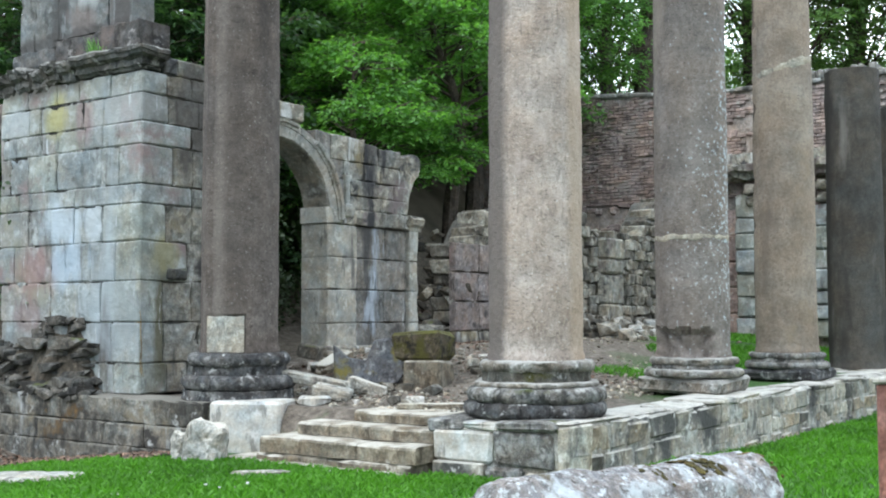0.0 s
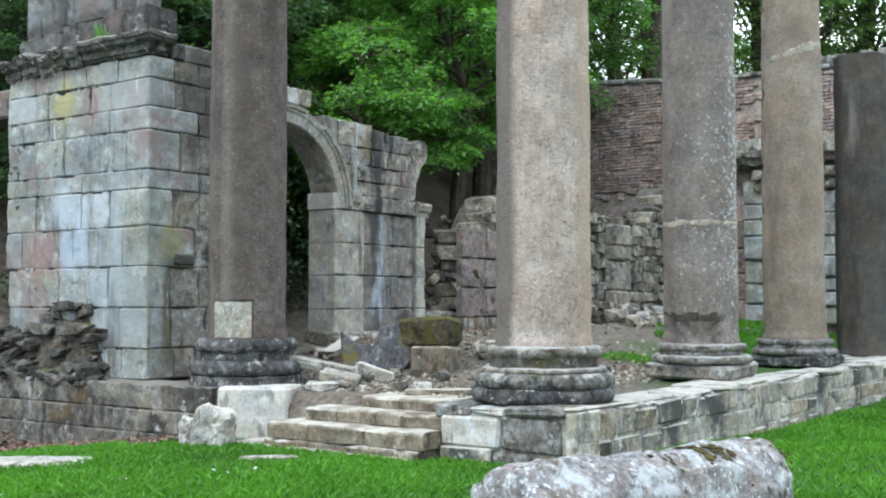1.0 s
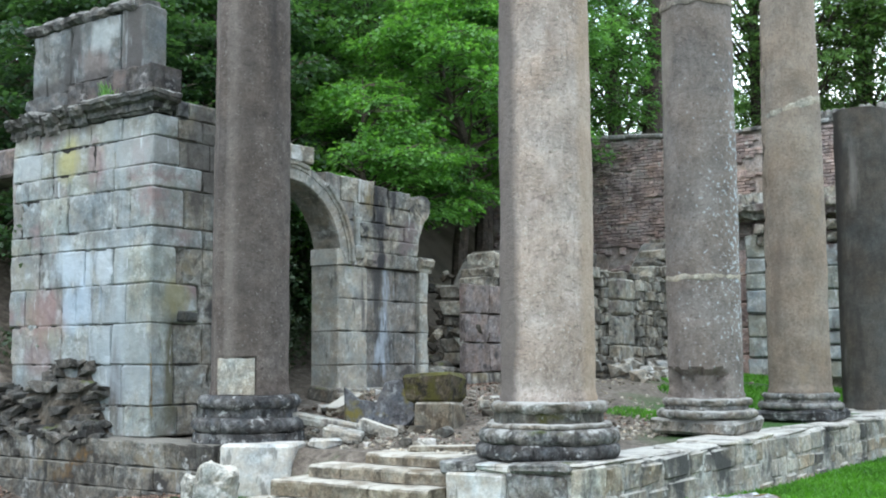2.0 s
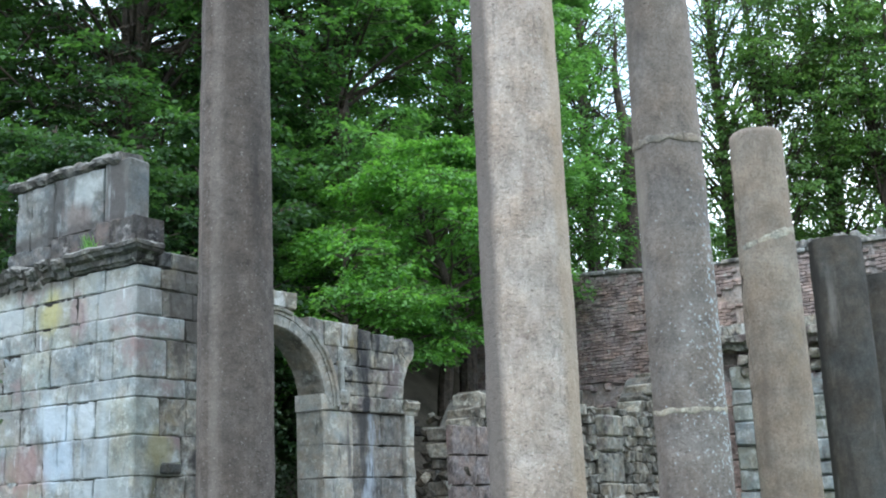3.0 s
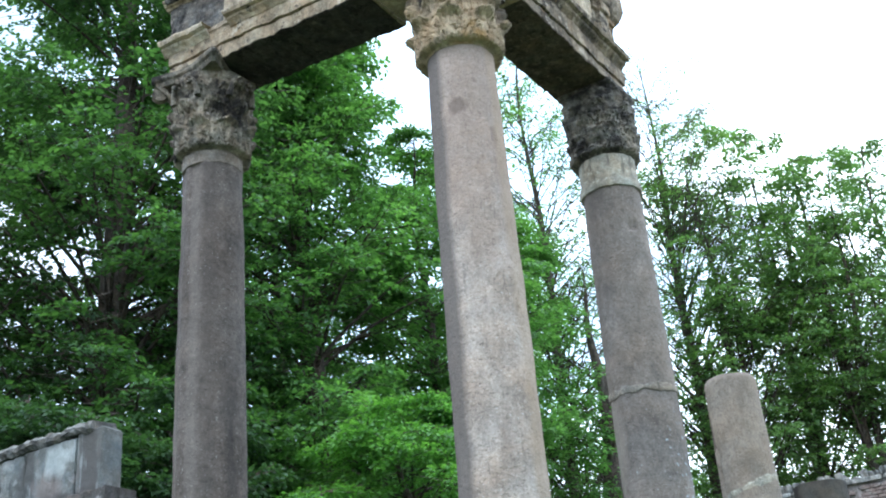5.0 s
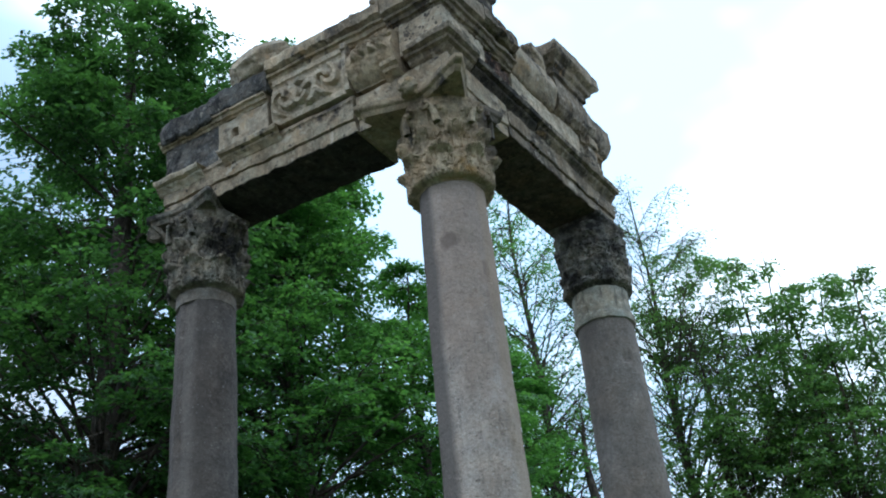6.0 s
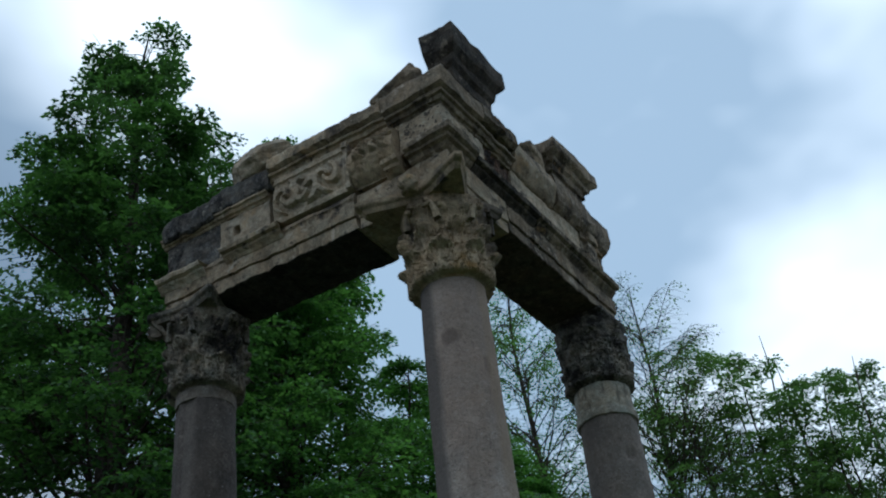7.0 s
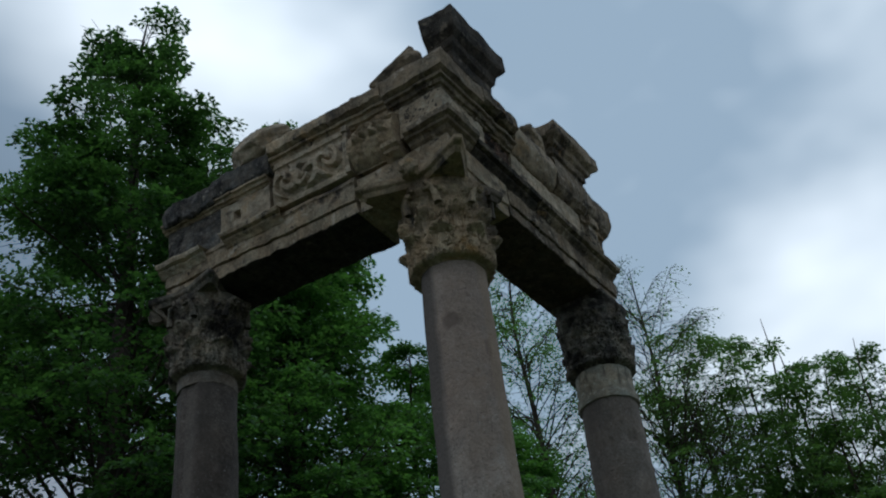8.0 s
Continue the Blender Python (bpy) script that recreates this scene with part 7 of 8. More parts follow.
def build_trees():
    dense = "tall broad-leaved tree with dense green foliage"
    fresh = "leafy tree with fresh bright green spring foliage"
    thin = "slender tree with sparse young leaves and bare twigs"
    far = "tall many-stemmed woodland tree with airy green foliage"
    # each: azimuth, distance, height of the tip, envelope, seed, leaves, label, the rest
    near = [
        (-15.2, 25, 29.2, [(5, 4.2), (12, 5.0), (17, 4.6), (20.5, 3.5), (23, 2.7), (25.0, 2.2), (26.0, 0.9), (27.2, 1.5), (28.6, 1.0)], 3, "leaf_dark", dense,
         dict(limbs=240, twigs=10, per=90, size=0.142, width=0.5, trunk_r=0.42, thin=((7.5, 15.0, 0.30), (24.6, 30.0, 0.6)), bare=0.05, inner=0.35, lean=(0.1, -0.1))),
        (-4.6, 26, 25.6, [(6, 3.6), (11, 4.2), (15, 3.2), (18, 1.9), (21, 1.7), (24, 1.1), (25.4, 0.4)], 13, "leaf_mid", dense,
         dict(limbs=200, twigs=10, per=86, size=0.125, width=0.5, inner=0.35, trunk_r=0.40, lean=(-0.55, 0.8), bare=0.12, thin=((11.0, 16.5, 0.38),))),
        (-9.6, 28, 26.2, [(8, 3.2), (15, 3.6), (20, 3.0), (24, 2.2), (26, 0.6)], 14, "leaf_dark", dense, dict(limbs=130, twigs=10, per=56, size=0.152, width=0.52, inner=0.35, trunk_r=0.3, bare=0.2, thin=((10.0, 18.0, 0.35),))),
        (-6.5, 35, 22.5, [(6, 4.5), (12, 5.0), (18, 3.6), (22, 0.8)], 15, "leaf_dark", dense, dict(limbs=90, twigs=9, per=44, size=0.161, width=0.55, trunk_r=0.3, inner=0.3, bare=0.2, thin=((11.0, 21.0, 0.3),))),
        (-1.0, 34, 17.5, [(6, 4.0), (11, 4.4), (15, 3.0), (17.3, 0.6)], 16, "leaf_mid", dense, dict(limbs=100, twigs=9, per=44, size=0.161, width=0.56, trunk_r=0.3, inner=0.3)),
        (1.6, 28, 18.6, [(7, 3.0), (12, 3.4), (15.5, 2.6), (17.4, 1.5), (18.4, 0.5)], 21, "leaf_mid", fresh, dict(limbs=130, per=74, size=0.116, width=0.46, inner=0.35, trunk_r=0.24, bare=0.06)),
        (0.4, 22.0, 8.6, [(4.9, 1.9), (6.3, 2.4), (7.6, 1.8), (8.5, 0.5)], 2, "leaf_light", fresh, dict(limbs=50, twigs=8, per=110, size=0.092, width=0.34, bare=0.12, trunk_r=0.2, rise=(0.1, 0.5))),
        (-4.6, 20.5, 6.6, [(3.8, 1.6), (5.0, 2.1), (6.0, 1.3), (6.6, 0.4)], 22, "leaf_light", fresh, dict(limbs=40, twigs=8, per=100, size=0.092, width=0.34, bare=0.15, trunk_r=0.12, rise=(0.1, 0.5))),
        (6.0, 30.5, 18.0, [(5.5, 2.2), (9, 2.6), (13, 2.0), (17.8, 0.7)], 23, "leaf_mid", fresh, dict(limbs=80, twigs=9, per=62, size=0.12, width=0.44, trunk_r=0.16, bare=0.12)),
    ]
    sides = [
        (-23.5, 26, 18.5, [(3, 4.5), (10, 5.0), (15, 3.6), (18, 1.0)], 4, "leaf_shaded", dense, dict(limbs=120, per=70, size=0.138, width=0.5, trunk_r=0.3, bare=0.1, thin=((5.0, 15.0, 0.3),))),
        (-11.5, 21, 8.6, [(1.5, 2.6), (4.5, 3.2), (7, 2.2), (8.6, 0.5)], 24, "leaf_shaded", dense, dict(limbs=80, per=74, size=0.116, width=0.42, inner=0.35, trunk_r=0.18, bare=0.08)),
        (-19.0, 20, 8.2, [(1.5, 2.6), (4.5, 3.2), (7, 2.0), (8.2, 0.5)], 25, "leaf_shaded", dense, dict(limbs=80, per=74, size=0.116, width=0.42, inner=0.35, trunk_r=0.18, bare=0.12)),
        (-29.0, 27, 18.0, [(3, 4.5), (9, 5.5), (15, 4.0), (18, 0.8)], 26, "leaf_shaded", dense, dict(limbs=80, per=42, size=0.168, width=0.5, trunk_r=0.3)),
        (-16.5, 38, 12.0, [(3, 5.0), (8, 5.0), (12, 3.5), (14, 0.8)], 36, "leaf_far", far, dict(limbs=80, per=39, size=0.178, width=0.55, trunk_r=0.3, stems=2, bare=0.5)),
        (-2.0, 40, 13.0, [(4, 5.0), (8, 5.0), (11, 3.5), (13, 0.8)], 37, "leaf_far", far, dict(limbs=80, per=39, size=0.178, width=0.55, trunk_r=0.3, stems=2, bare=0.2)),
        (8.3, 36, 27.0, [(9, 2.6), (16, 3.2), (22, 2.4), (26.5, 0.6)], 5, "leaf_mid", thin, dict(limbs=180, twigs=15, per=16, size=0.11, width=0.34, trunk_r=0.22, bare=0.35, rise=(0.6, 1.3))),
        (10.3, 31, 15.0, [(9, 1.6), (12, 1.8), (14.6, 0.6)], 6, "leaf_mid", thin, dict(limbs=34, twigs=10, per=9, size=0.1, trunk_r=0.34, bare=0.5, rise=(0.5, 1.0))),
        (5.4, 42, 21.0, [(8, 3.0), (13, 3.6), (18, 2.6), (20.5, 0.6)], 27, "leaf_far", far, dict(limbs=80, twigs=9, per=44, size=0.146, width=0.5, trunk_r=0.22, stems=2, bare=0.12, rise=(0.6, 1.3))),
    ]
    beyond_wall = [
        (15.3, 40, 28.0, [(12, 2.4), (18, 3.4), (24, 3.4), (27.6, 1.4)], 28, "leaf_far", thin, dict(limbs=170, twigs=16, per=7, size=0.11, trunk_r=0.22, bare=0.45, rise=(0.7, 1.5))),
        (17.4, 40, 24.8, [(6.5, 2.2), (12, 3.0), (18, 2.9), (22, 2.0), (24.6, 0.6)], 7, "leaf_far", far, dict(limbs=110, twigs=11, per=44, size=0.142, width=0.44, stems=3, trunk_r=0.22, inner=0.35, bare=0.24, rise=(0.8, 1.6))),
        (20.3, 42, 25.2, [(6.5, 2.2), (12, 3.0), (18, 3.0), (23, 1.9), (25.0, 0.6)], 30, "leaf_far", far, dict(limbs=110, twigs=11, per=44, size=0.142, width=0.44, stems=3, trunk_r=0.24, inner=0.35, bare=0.24, rise=(0.8, 1.6))),
        (22.9, 41, 23.0, [(6.5, 2.2), (12, 3.0), (17, 2.9), (21, 1.8), (22.8, 0.5)], 9, "leaf_far", far, dict(limbs=110, twigs=11, per=44, size=0.142, width=0.44, stems=3, trunk_r=0.26, inner=0.35, bare=0.24, rise=(0.8, 1.6))),
        (25.6, 43, 23.2, [(6.5, 2.4), (12, 3.3), (18, 3.0), (21, 2.0), (23.0, 0.6)], 35, "leaf_far", far, dict(limbs=110, twigs=11, per=44, size=0.142, width=0.44, stems=3, trunk_r=0.24, inner=0.35, bare=0.24, rise=(0.8, 1.6))),
        (28.6, 42, 21.0, [(6.5, 2.6), (12, 3.6), (17, 3.0), (20.8, 0.8)], 10, "leaf_far", far, dict(limbs=100, twigs=9, per=25, size=0.175, width=0.48, stems=2, trunk_r=0.26, bare=0.1, rise=(0.7, 1.4))),
        (32.0, 41, 19.5, [(6, 3.0), (12, 4.0), (17, 3.0), (19.3, 0.8)], 31, "leaf_far", far, dict(limbs=100, twigs=9, per=17, size=0.204, width=0.48, stems=2, trunk_r=0.26)),
    ]
    far_wood = [
        (13.0, 50, 14.0, [(5, 4.0), (9, 4.2), (13, 1.5), (14, 0.5)], 29, "leaf_far", far, dict(limbs=70, twigs=8, per=26, size=0.187, width=0.5, stems=2, trunk_r=0.2, bare=0.2, rise=(0.6, 1.2))),
        (18.0, 56, 13.0, [(4, 5.0), (9, 5.0), (12, 3.0), (13, 0.8)], 32, "leaf_far", far, dict(limbs=70, twigs=8, per=26, size=0.187, width=0.5, stems=2, trunk_r=0.2, bare=0.2)),
        (24.0, 56, 13.0, [(4, 5.0), (9, 5.0), (12, 3.0), (13, 0.8)], 33, "leaf_far", far, dict(limbs=70, twigs=8, per=26, size=0.187, width=0.5, stems=2, trunk_r=0.2, bare=0.2)),
        (8.0, 56, 13.0, [(4, 5.0), (9, 5.0), (12, 3.0), (13, 0.8)], 34, "leaf_far", far, dict(limbs=70, twigs=8, per=26, size=0.187, width=0.5, stems=2, trunk_r=0.2, bare=0.2)),
    ]
    for az, d, tip, env, seed, leaf, label, kw in near + sides + beyond_wall + far_wood:
        x, y = polar(az, d)
        tree(x, y, tip, env, seed, leaf, label, **kw)


build_trees()


# ---- loose things ----
ROCKS = {}


def rock(name, x, y, z, size, mat, label, seed, rz=0.0, category="stone", group="fallen stones", tilt=(0.0, 0.0)):
    key = (mat, seed % 7)
    if key not in ROCKS:
        ROCKS[key] = shard_mesh("stone", M[mat], seed % 7 + 11, 14)
    ob = new(name, ROCKS[key])
    ob.location, ob.scale, ob.rotation_euler = (x, y, z), size, (tilt[0], tilt[1], rz)
    return tagged(ob, label, category, group)


def shaped_block(name, x, y, z, size, mat, label, rz=0.0, tilt=(0.0, 0.0), bev=0.03, jit=0.03, seed=0, category="stone", group="fallen stones"):
    v, f = chamfer_box(*size, bev, jit, random.Random(seed))
    ob = new(name, mesh(name, v, f, M[mat]))
    ob.location, ob.rotation_euler = (x, y, z), (tilt[0], tilt[1], rz)
    return tagged(ob, label, category, group)


def build_fallen_column():
    prof = [(0.22, 0.0), (0.265, 0.03)] + [(0.29 + 0.0006 * i, 0.06 + 0.06 * i) for i in range(40)] + [(0.30, 2.46), (0.22, 2.5)]
    v, f = lathe(prof, 64, 0.035, 12)
    v = worn(worn(v, 0.012, 5.0), 0.008, 17.0)
    turn = Vector((-2.62, 0.66, 0.01)).to_track_quat("Z", "Y")
    fc = root("fallen_column", -2.5, -2.3, 0.0, "fallen column drum crusted with pale lichen and moss", "column")
    at = Vector((-1.45, -2.57, 0.255))
    ob = part("shaft", mesh("shaft", v, f, M["fallen"], True), at, fc)
    ob.rotation_euler = turn.to_euler()
    # cushions of moss on the upper side and over the broken end
    rng = random.Random(4)
    for k in range(240):
        z = rng.choice((0.0, 0.0, 0.5, 0.62, 0.75, 1.15, 1.9)) + abs(rng.gauss(0, 0.07))
        a = rng.gauss(0.25, 0.55) if z > 0.2 else rng.gauss(0.6, 0.8)
        r = 0.286 + 0.01 * z
        side = turn @ Vector((0, 0, 1))
        out = Vector((0, 0, 1)).cross(side).normalized()
        p = at + side * z + (Vector((0, 0, 1)) * math.cos(a) - out * math.sin(a)) * r
        key = ("moss", k % 5)
        if key not in ROCKS:
            ROCKS[key] = lump_mesh("moss", M["moss_pad"], k % 5 + 1, 2, 2.0)
        pad = part("moss_cushion", ROCKS[key], p, fc)
        s = 0.015 + 0.055 * rng.random() ** 2
        pad.scale, pad.rotation_euler = (s * rng.uniform(0.8, 1.6), s, 0.018), ((Vector((0, 0, 1)) * math.cos(a) - out * math.sin(a)).to_track_quat("Z", "X")).to_euler()


def build_loose():
    rng = random.Random(71)
    # beside the steps
    shaped_block("white_block", -0.40, 3.25, 0.32, (0.5, 0.80, 0.56), "white_block", "squared pale limestone block beside the steps", 0.40, bev=0.02, jit=0.012, seed=1)
    shaped_block("kerb_stone", -0.02, 2.72, 0.60, (0.36, 0.22, 0.09), "white_block", "small pale slab on the platform edge", 0.2, seed=2)
    for x, y, z, s, rz, sd in ((-1.26, 3.05, 0.17, (0.38, 0.40, 0.56), 0.5, 3), (-1.30, 3.28, 0.10, (0.34, 0.3, 0.50), 0.9, 6)):
        ob = new("boulder", lump_mesh("boulder", M["boulder"], sd))
        ob.location, ob.scale, ob.rotation_euler = (x, y, z), s, (0.1, 0.05, rz)
        tagged(ob, "rough lumpy pale boulder on the grass", "stone", "fallen stones")
    for x, y, sx, sy, rz, sd in ((-2.95, 3.8, 0.62, 1.3, 0.45, 4), (-1.72, 1.85, 0.16, 0.52, 0.5, 6)):
        ob = new("flat_stone", lump_mesh("flat_stone", M["repair"], sd, 4, 3.0))
        ob.location, ob.scale, ob.rotation_euler = (x, y, ground_z(x, y) + 0.03), (sx, sy, 0.05), (-0.03, 0.0, rz)
        tagged(ob, "flat stone slab sunk in the lawn", "stone", "fallen stones")
    # inside, between the two front columns
    shaped_block("mossy_block", 1.61, 2.45, 1.14, (0.52, 0.60, 0.34), "mossy", "squared block with thick green moss on top", 0.2, bev=0.04, jit=0.02, seed=8)
    shaped_block("mossy_block", 1.58, 2.36, 0.80, (0.52, 0.46, 0.34), "step", "brown squared block under the mossy one", 0.25, jit=0.025, seed=9)
    slab_outline = ((-0.40, 0.0), (-0.42, 0.44), (-0.26, 0.30), (-0.04, 0.27), (0.06, 0.50), (0.24, 0.53), (0.38, 0.42), (0.43, 0.12), (0.34, 0.0))
    n = len(slab_outline)
    verts = []
    for depth, k, up in ((-0.16, 0.94, 0.0), (-0.13, 1.0, 0.0), (0.12, 0.98, 0.02), (0.16, 0.9, 0.02)):
        verts += [(depth + 0.03 * noise.noise((a * 5, b * 5, depth)), -a * k, b * k + up) for a, b in slab_outline]
    faces = [(i * n + q, i * n + (q + 1) % n, (i + 1) * n + (q + 1) % n, (i + 1) * n + q) for i in range(3) for q in range(n)]
    faces += [tuple(range(n))[::-1], tuple(3 * n + q for q in range(n))]
    ob = new("dark_stone", mesh("dark_stone", verts, faces, M["slate"]))
    ob.location, ob.rotation_euler = (1.25, 2.98, 0.70), (0, 0.12, math.radians(34))
    tagged(ob, "broken dark grey slab with yellow lichen, leaning in rubble", "stone", "fallen stones")
    for x, y, z, s, rz, tl, mt, sd in ((0.55, 3.2, 0.76, (1.1, 0.26, 0.12), -0.75, (0.1, 0.2), "repair", 1), (0.35, 2.78, 0.66, (0.3, 0.42, 0.12), 0.5, (0.2, -0.1), "repair", 2),
                                       (0.75, 2.62, 0.7, (0.45, 0.17, 0.14), -1.1, (0.0, 0.3), "boulder", 3), (1.7, 3.9, 0.92, (0.7, 0.2, 0.14), 0.2, (0.1, -0.25), "step", 4),
                                       (2.2, 4.75, 1.02, (0.3, 0.3, 0.18), 0.4, (0.2, 0.0), "rubble_dark", 5), (0.2, 1.2, 0.59, (0.9, 0.14, 0.06), -0.9, (0.0, 0.0), "step", 6)):
        ob = new("broken_slab", lump_mesh("broken_slab", M[mt], sd, 4, 9.0, 0.45))
        ob.location, ob.scale, ob.rotation_euler = (x, y, z), s, (tl[0], tl[1], rz)
        tagged(ob, "broken pale stone slab among the rubble", "stone", "fallen stones")
    for k in range(70):
        x, y = rng.uniform(0.1, 4.0), rng.uniform(0.9, 4.8)
        s = 0.06 + 0.2 * rng.random() ** 2
        rock("stone", x, y, ground_z(x, y) + s * 0.2, (s, s * rng.uniform(0.7, 1.3), s * 0.7), rng.choice(("rubble", "rubble", "white_block", "rubble_dark")), "loose broken stone lying in the rubble", k, rng.uniform(0, 6))
    # below the rubble wall
    for k in range(120):
        x, y = rng.uniform(9.6, 14.5), WALL_Y - rng.uniform(0.15, 1.5) ** 1.2
        s = 0.1 + 0.26 * rng.random() ** 1.7
        rock("stone", x, y, ground_z(x, y) + s * 0.25 + max(0, 0.25 - 0.2 * (WALL_Y - y)), (s, s * rng.uniform(0.7, 1.3), s * 0.8), rng.choice(("rubble", "white_block", "rubble")), "pale tumbled stone below the wall", k, rng.uniform(0, 6))
    for k in range(90):
        x = rng.uniform(5.45, 7.9)
        y = WALL_Y + rng.uniform(0.0, 1.4)
        s = 0.12 + 0.26 * rng.random() ** 1.6
        z = 1.15 + 2.1 * smooth01((x - 5.4) / 1.7) * rng.uniform(0.35, 1.0)
        rock("stone", x, y, z, (s, s * rng.uniform(0.8, 1.5), s * 0.65), rng.choice(("rubble_dark", "heap", "heap", "rubble")), "tumbled grey stone of the broken wall", k, rng.uniform(0, 6), tilt=(rng.gauss(0, 0.2), rng.gauss(0, 0.2)))
    rock("stone", 9.8, 2.4, 1.0, (0.9, 0.6, 0.5), "ashlar_grey", "large grey stone on the grass", 2, 0.3)
    # heap on the low wall before the pier
    heap = root("rubble_heap", -0.4, 7.0, PLAT, "dark mossy heap of broken masonry against the pier", "rubble heap")

    def heap_top(y):
        return PLAT + 0.88 * smooth01((y - 5.75) / 0.5) * (1 - 0.35 * smooth01((y - 6.6) / 0.8)) + 0.1 * noise.noise((y * 4, 1, 1))
    verts, faces, ny, nx = [], [], 110, 18
    for i in range(ny + 1):
        y = 5.72 + 3.2 * i / ny
        for k in range(nx + 1):
            q = k / nx
            x = -0.68 + 0.45 * q + 0.05 * noise.noise((y * 5, q * 4, 2))
            verts.append((x, y, PLAT - 0.02 + (heap_top(y) - PLAT) * smooth01(q * 1.15) + 0.09 * noise.noise((y * 7, q * 6, 5)) + 0.04 * noise.noise((y * 17, q * 13, 5))))
    for i in range(ny):
        for k in range(nx):
            a = i * (nx + 1) + k
            faces.append((a, a + 1, a + nx + 2, a + nx + 1))
    n0 = len(verts)
    verts += [(-0.2, y, PLAT - 0.02) for _, y, _ in verts[nx::nx + 1]]
    for i in range(ny):
        faces.append((i * (nx + 1) + nx, n0 + i, n0 + i + 1, (i + 1) * (nx + 1) + nx))
    solid("earth", verts, faces, M["soil"], heap)
    for k in range(190):
        y = 5.74 + 2.9 * rng.random()
        q = rng.random()
        z = PLAT + (heap_top(y) - PLAT) * smooth01(q * 1.15)
        s = 0.08 + 0.17 * rng.random() ** 1.5
        key = ("heap", k % 10)
        if key not in ROCKS:
            ROCKS[key] = lump_mesh("stone", M["heap"], k + 2, 3, 7.0) if k % 10 < 6 else shard_mesh("stone", M["heap"], k % 10 + 31, 16)
        ob = part("stone", ROCKS[key], (-0.69 + 0.45 * q, y, z - s * 0.06), heap)
        ob.scale, ob.rotation_euler = (s * 1.2, s * rng.uniform(0.9, 2.0), s * rng.uniform(0.4, 0.8)), (rng.gauss(0, 0.12), rng.gauss(0, 0.12), rng.uniform(-0.4, 0.4))
    # gatepost at the edge of the lawn
    post = root("gate_post", -2.845, -3.835, -0.15, "reddish painted wooden post with a pale cap", "post")
    block("shaft", (-2.905, -3.895, -0.15), (-2.785, -3.775, 1.13), M["post"], post, 0.01, 0.0)
    block("cap", (-2.925, -3.915, 1.132), (-2.765, -3.755, 1.17), M["patch"], post, 0.012, 0.002)
    # dry stems that hang down the pier
    vine = root("dried_vine", -0.34, 5.14, PLAT, "dry brown stems hanging down the pier", "vine")
    for k in range(8):
        y0, ztop = 5.18 + rng.gauss(0, 0.035), rng.uniform(1.7, 2.12)
        pts = [Vector((-0.345 - 0.015 * math.sin(i * 1.3 + k) ** 2, y0 + 0.03 * noise.noise((i * 0.5, k, 3)) - 0.01 * i, ztop - (ztop - rng.uniform(0.75, 0.85)) * i / 9)) for i in range(10)]
        vv, ff = [], []
        tube(vv, ff, pts, [0.005 - 0.0003 * i for i in range(10)], 4)
        solid("stem", vv, ff, M["dry_stem"], vine)
    # a jutting course of the next arch beside the pier
    nx = root("arch_springing", 0.4, 8.5, PLAT, "reddish stone springing of a further arch beside the pier", "ruin")
    for z0, z1, y1, x0 in ((3.98, 4.4, 9.6, -0.12), (3.55, 3.97, 8.32, -0.1), (3.1, 3.54, 8.2, -0.1), (2.6, 3.09, 8.12, -0.09), (1.4, 2.59, 8.1, -0.08)):
        block("stone_block", (x0, 8.05, z0), (0.5, y1, z1), M["red_block"], nx, 0.03, 0.02, rng)


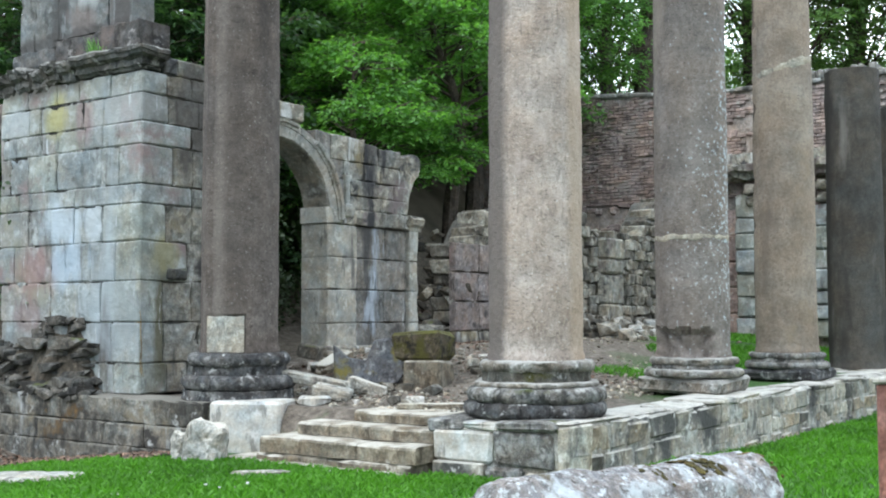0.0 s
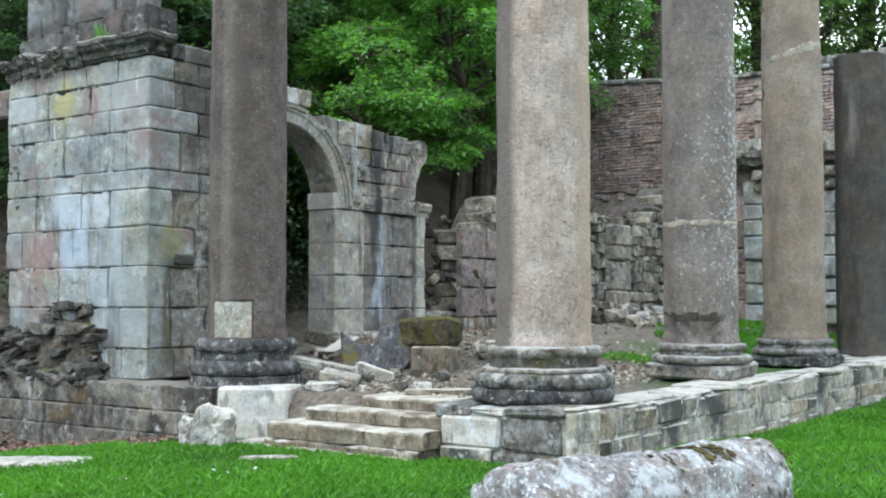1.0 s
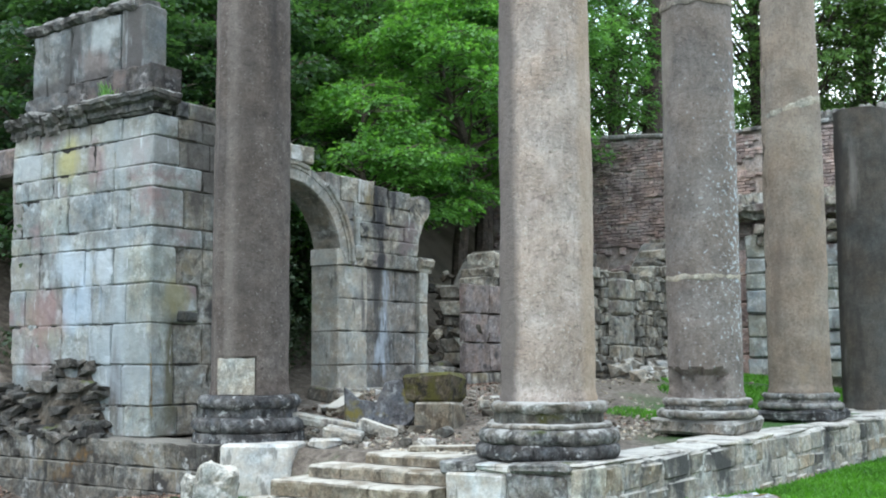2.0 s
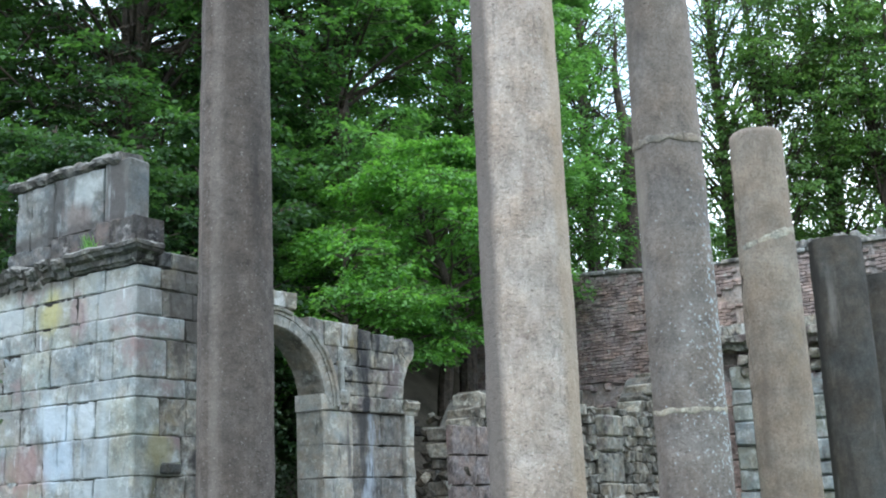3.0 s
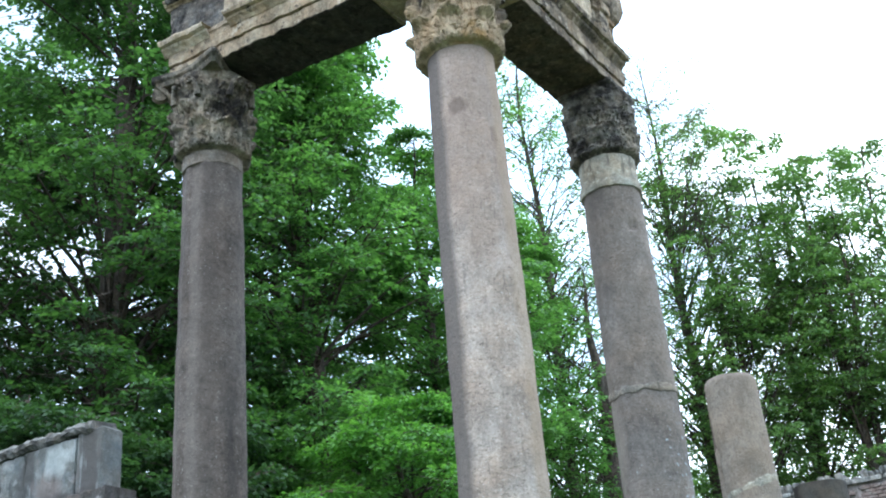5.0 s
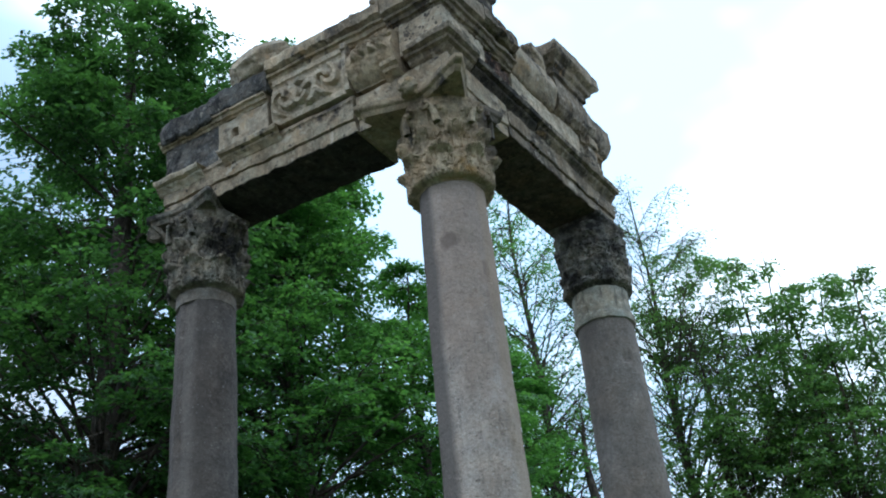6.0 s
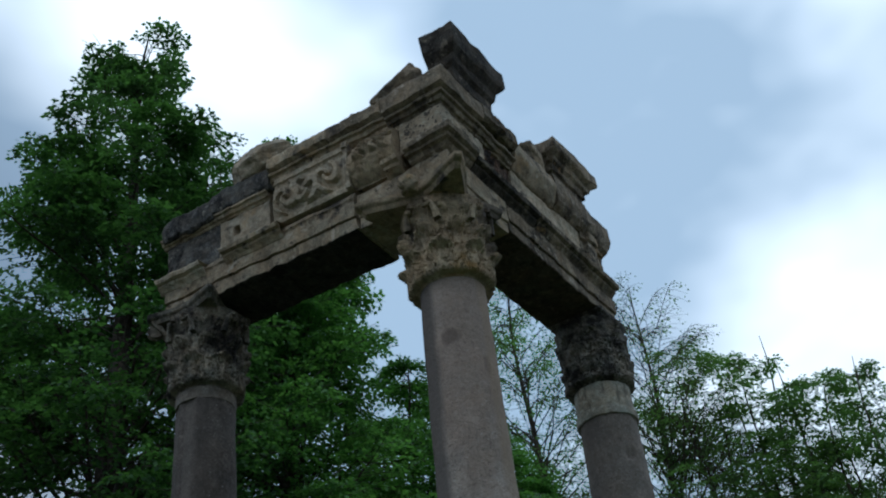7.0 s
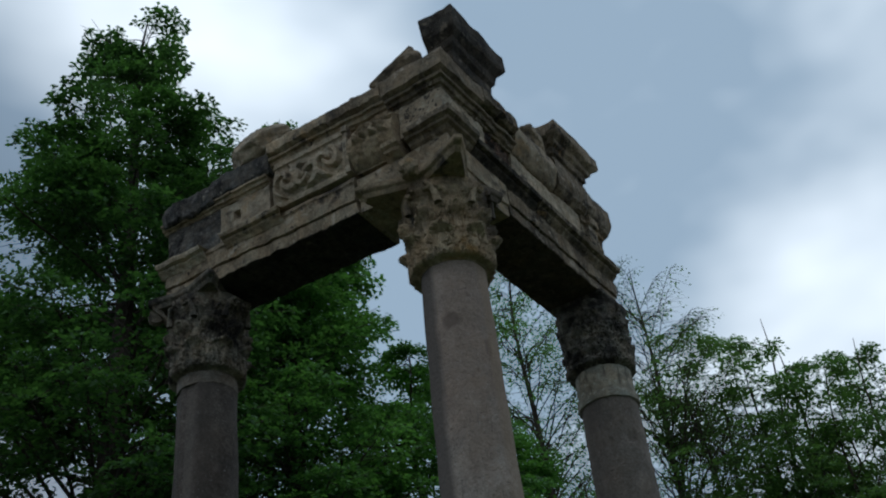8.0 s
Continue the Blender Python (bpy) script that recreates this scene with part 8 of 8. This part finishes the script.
def build_stuff():
    """Gravel, litter and grass, which nobody could count."""
    rng = random.Random(81)
    unit = []
    for k in range(8):
        bm = bmesh.new()
        bmesh.ops.create_icosphere(bm, subdivisions=1, radius=0.5)
        for v in bm.verts:
            v.co *= rng.uniform(0.6, 1.25)
            v.co.z *= 0.7
        unit.append(([v.co.copy() for v in bm.verts], [tuple(v.index for v in f.verts) for f in bm.faces]))
        bm.free()
    for name, label, n, area, size, mat in (("rubble_gravel", "small pale stone chips and grit over the bare soil", 6000, (-0.1, 5.0, 0.3, 5.0), (0.015, 0.085), "rubble_stuff"),
                                            ("rubble_gravel", "small pale stone chips and grit over the bare soil", 1500, (4.5, 14.5, 0.4, 5.0), (0.02, 0.09), "rubble_stuff"),
                                            ("rubble_gravel", "dark soil and chips along the foot of the low wall", 1500, (-1.7, -0.78, 3.7, 8.5), (0.015, 0.055), "rubble_dark")):
        verts, faces = [], []
        for k in range(n):
            x, y = rng.uniform(*area[:2]), rng.uniform(*area[2:])
            if noise.noise((x * 0.9, y * 0.9, 5)) < rng.uniform(-0.5, 0.3):
                continue
            s = size[0] + (size[1] - size[0]) * rng.random() ** 2.5
            vs, fs = rng.choice(unit)
            b = len(verts)
            c, w = math.cos(k), math.sin(k)
            g = ground_z(x, y) + s * 0.15
            verts += [(x + s * (v.x * c - v.y * w), y + s * (v.x * w + v.y * c), g + s * v.z) for v in vs]
            faces += [tuple(i + b for i in f) for f in fs]
        tagged(new(name, mesh(name, verts, faces, M[mat])), label, "gravel", kind="stuff")
    # fallen leaves
    lv = np.random.default_rng(13)
    for label, n, x0, x1, y0, y1 in (("brown fallen leaves on the bare soil", 1600, 5.0, 7.0, 4.3, 6.6), ("brown fallen leaves and twigs along the low wall", 2600, -1.9, -0.8, 3.7, 8.6), ("brown fallen leaves scattered over the rubble", 1500, 0.2, 5.0, 1.0, 5.0)):
        x, y = lv.uniform(x0, x1, n), lv.uniform(y0, y1, n)
        z = np.array([ground_z(a, b) + 0.012 + (max(0.0, 0.5 * (b - 5.2)) if x0 == 5.0 else 0.0) for a, b in zip(x, y)])
        a, s = lv.uniform(0, 6.3, n), lv.uniform(0.015, 0.04, n)
        c = np.stack([x, y, z], 1)
        u = np.stack([np.cos(a), np.sin(a), lv.normal(0, 0.35, n)], 1) * s[:, None]
        w = np.stack([-np.sin(a), np.cos(a), lv.normal(0, 0.35, n)], 1) * s[:, None] * 0.6
        v = np.stack([c - u, c - w, c + u, c + w], 1).reshape(-1, 3)
        tagged(new("leaf_litter", leaf_mesh("leaf_litter", v, M["litter"])), label, "leaf litter", kind="stuff")
    # grass
    nr = np.random.default_rng(5)

    def blades(name, label, n, x0, x1, y0, y1, height, ok):
        x, y = nr.uniform(x0, x1, n), nr.uniform(y0, y1, n)
        keep = np.array([ok(a, b) for a, b in zip(x, y)])
        x, y = x[keep], y[keep]
        z = np.array([ground_z(a, b) for a, b in zip(x, y)])
        m = len(x)
        a = nr.uniform(0, 2 * np.pi, m)
        h = height * nr.uniform(0.5, 1.4, m)
        w = 0.0075 * nr.uniform(0.7, 1.4, m)
        lean = nr.normal(0, 0.5, (m, 2)) * h[:, None]
        base = np.stack([x, y, z - 0.005], 1)
        side = np.stack([np.cos(a) * w, np.sin(a) * w, np.zeros(m)], 1)
        tip = base + np.stack([lean[:, 0], lean[:, 1], h], 1)
        mid = base + np.stack([lean[:, 0] * 0.3, lean[:, 1] * 0.3, h * 0.6], 1)
        v = np.stack([base - side, base + side, mid + side * 0.8, tip], 1).reshape(-1, 3)
        ob = new(name, leaf_mesh(name, v, M["grass"]))
        tagged(ob, label, "grass", kind="stuff")
    def slab(a, b):
        c, s = math.cos(0.47), math.sin(0.47)
        for x, y, sx, sy in ((-2.95, 3.8, 0.62, 1.3), (-1.72, 1.85, 0.16, 0.52)):
            p, q = a - x, b - y
            if abs((p * c + q * s) / sx) ** 3 + abs((q * c - p * s) / sy) ** 3 < 0.1:
                return True
        return False

    def thin(a, b):
        out = max((-4.6 - a) / 0.9, (-4.4 - b) / 0.9, (a - 10) / 3)
        return nr.random() > out
    blades("grass", "short mown bright green lawn", 150000, -5.5, -0.7, -5.3, 4.8, 0.051, lambda a, b: thin(a, b) and not slab(a, b) and a < -0.78 and not (a > -1.12 and 0.6 < b < 3.7) and not (b > 3.5 and a > -1.55 - 0.25 * (b - 3.6) - 0.5 * noise.noise((a * 2, b * 2, 1))))
    blades("grass", "short mown bright green lawn", 60000, -0.79, 13.0, -5.0, -0.78, 0.056, thin)
    blades("grass", "patchy grass inside the ruin", 36000, 4.5, 15.5, 0.5, 4.9, 0.07, lambda a, b: noise.noise((a * 0.5, b * 0.5, 3)) + 0.08 * (a - 7) - 0.25 * (b - 2) > 0.0)
    # daisies
    dg = np.random.default_rng(21)
    x, y = dg.uniform(-4.6, -1.3, 46), dg.uniform(-1.5, 3.2, 46)
    c = np.stack([x, y, np.array([ground_z(a, b) + 0.055 for a, b in zip(x, y)])], 1)
    a, s = dg.uniform(0, 6.3, 46), dg.uniform(0.008, 0.02, 46)
    u = np.stack([np.cos(a), np.sin(a), dg.normal(0, 0.3, 46)], 1) * s[:, None]
    w = np.stack([-np.sin(a), np.cos(a), dg.normal(0, 0.3, 46)], 1) * s[:, None]
    tagged(new("daisies", leaf_mesh("daisies", np.stack([c - u, c - w, c + u, c + w], 1).reshape(-1, 3), M["white_block"])), "small white daisies in the mown lawn", "flowers", kind="stuff")
    # ivy and brushwood behind the archway
    g = np.random.default_rng(9)
    for nm, cx, cy, cz, sx, sy, sz, n in (("shrub", 3.2, 7.6, 2.6, 1.3, 0.7, 1.3, 2600), ("shrub", 1.6, 7.8, 2.4, 1.2, 0.7, 1.2, 2200), ("shrub", -1.0, 10.5, 2.0, 1.5, 0.8, 1.6, 2200)):
        sh = root(nm, cx, cy, ground_z(cx, cy), "dense dark evergreen shrub", "shrub", "shrubs behind the ruin")
        verts, faces, ends = [], [], []
        rr = random.Random(int(cx * 10))
        for k in range(40):
            e = Vector((rr.gauss(0, sx * 0.6), rr.gauss(0, sy * 0.6), rr.uniform(0.2, cz - ground_z(cx, cy) + sz)))
            b = Vector((rr.gauss(0, 0.2), rr.gauss(0, 0.2), -0.1))
            mid = b.lerp(e, 0.5) + Vector((rr.gauss(0, 0.15), rr.gauss(0, 0.15), 0.1))
            tube(verts, faces, [b, mid, e], [0.02, 0.013, 0.004], 4)
            for u in np.linspace(0.25, 1.0, 14):
                ends.append(tuple(b.lerp(mid, u * 2) if u < 0.5 else mid.lerp(e, u * 2 - 1)))
        part("stems", mesh("stems", verts, faces, M["bark"], True), (cx, cy, ground_z(cx, cy)), sh)
        part("foliage", leaf_mesh("foliage", leaves(ends, g, n // 60, 0.2, 0.09, 0.8), M["leaf_ivy"]), (cx, cy, ground_z(cx, cy)), sh)
    # tuft on the cornice
    tuft = root("grass_tuft", -0.38, 5.98, 4.7, "green grass tuft growing from the cornice", "grass tuft")
    rg = random.Random(3)
    shape = [((0.0, -0.006, 0.0), (0.0, 0.006, 0.0), (-0.03, 0.005, 0.10), (-0.07, 0.0, 0.17), (-0.03, -0.005, 0.10)), [(0, 1, 2, 4), (4, 2, 3)]]
    blade = mesh("blade", shape[0], shape[1], M["leaf_mid"])
    for k in range(34):
        ob = part("blade", blade, (-0.40 + rg.gauss(0, 0.03), 5.98 + rg.gauss(0, 0.06), 4.70), tuft)
        ob.rotation_euler = (rg.gauss(0, 0.35), rg.gauss(0, 0.35), rg.uniform(-1.2, 1.2))
        ob.scale = (1, 1, rg.uniform(0.6, 1.4))


build_fallen_column()
build_loose()
build_stuff()
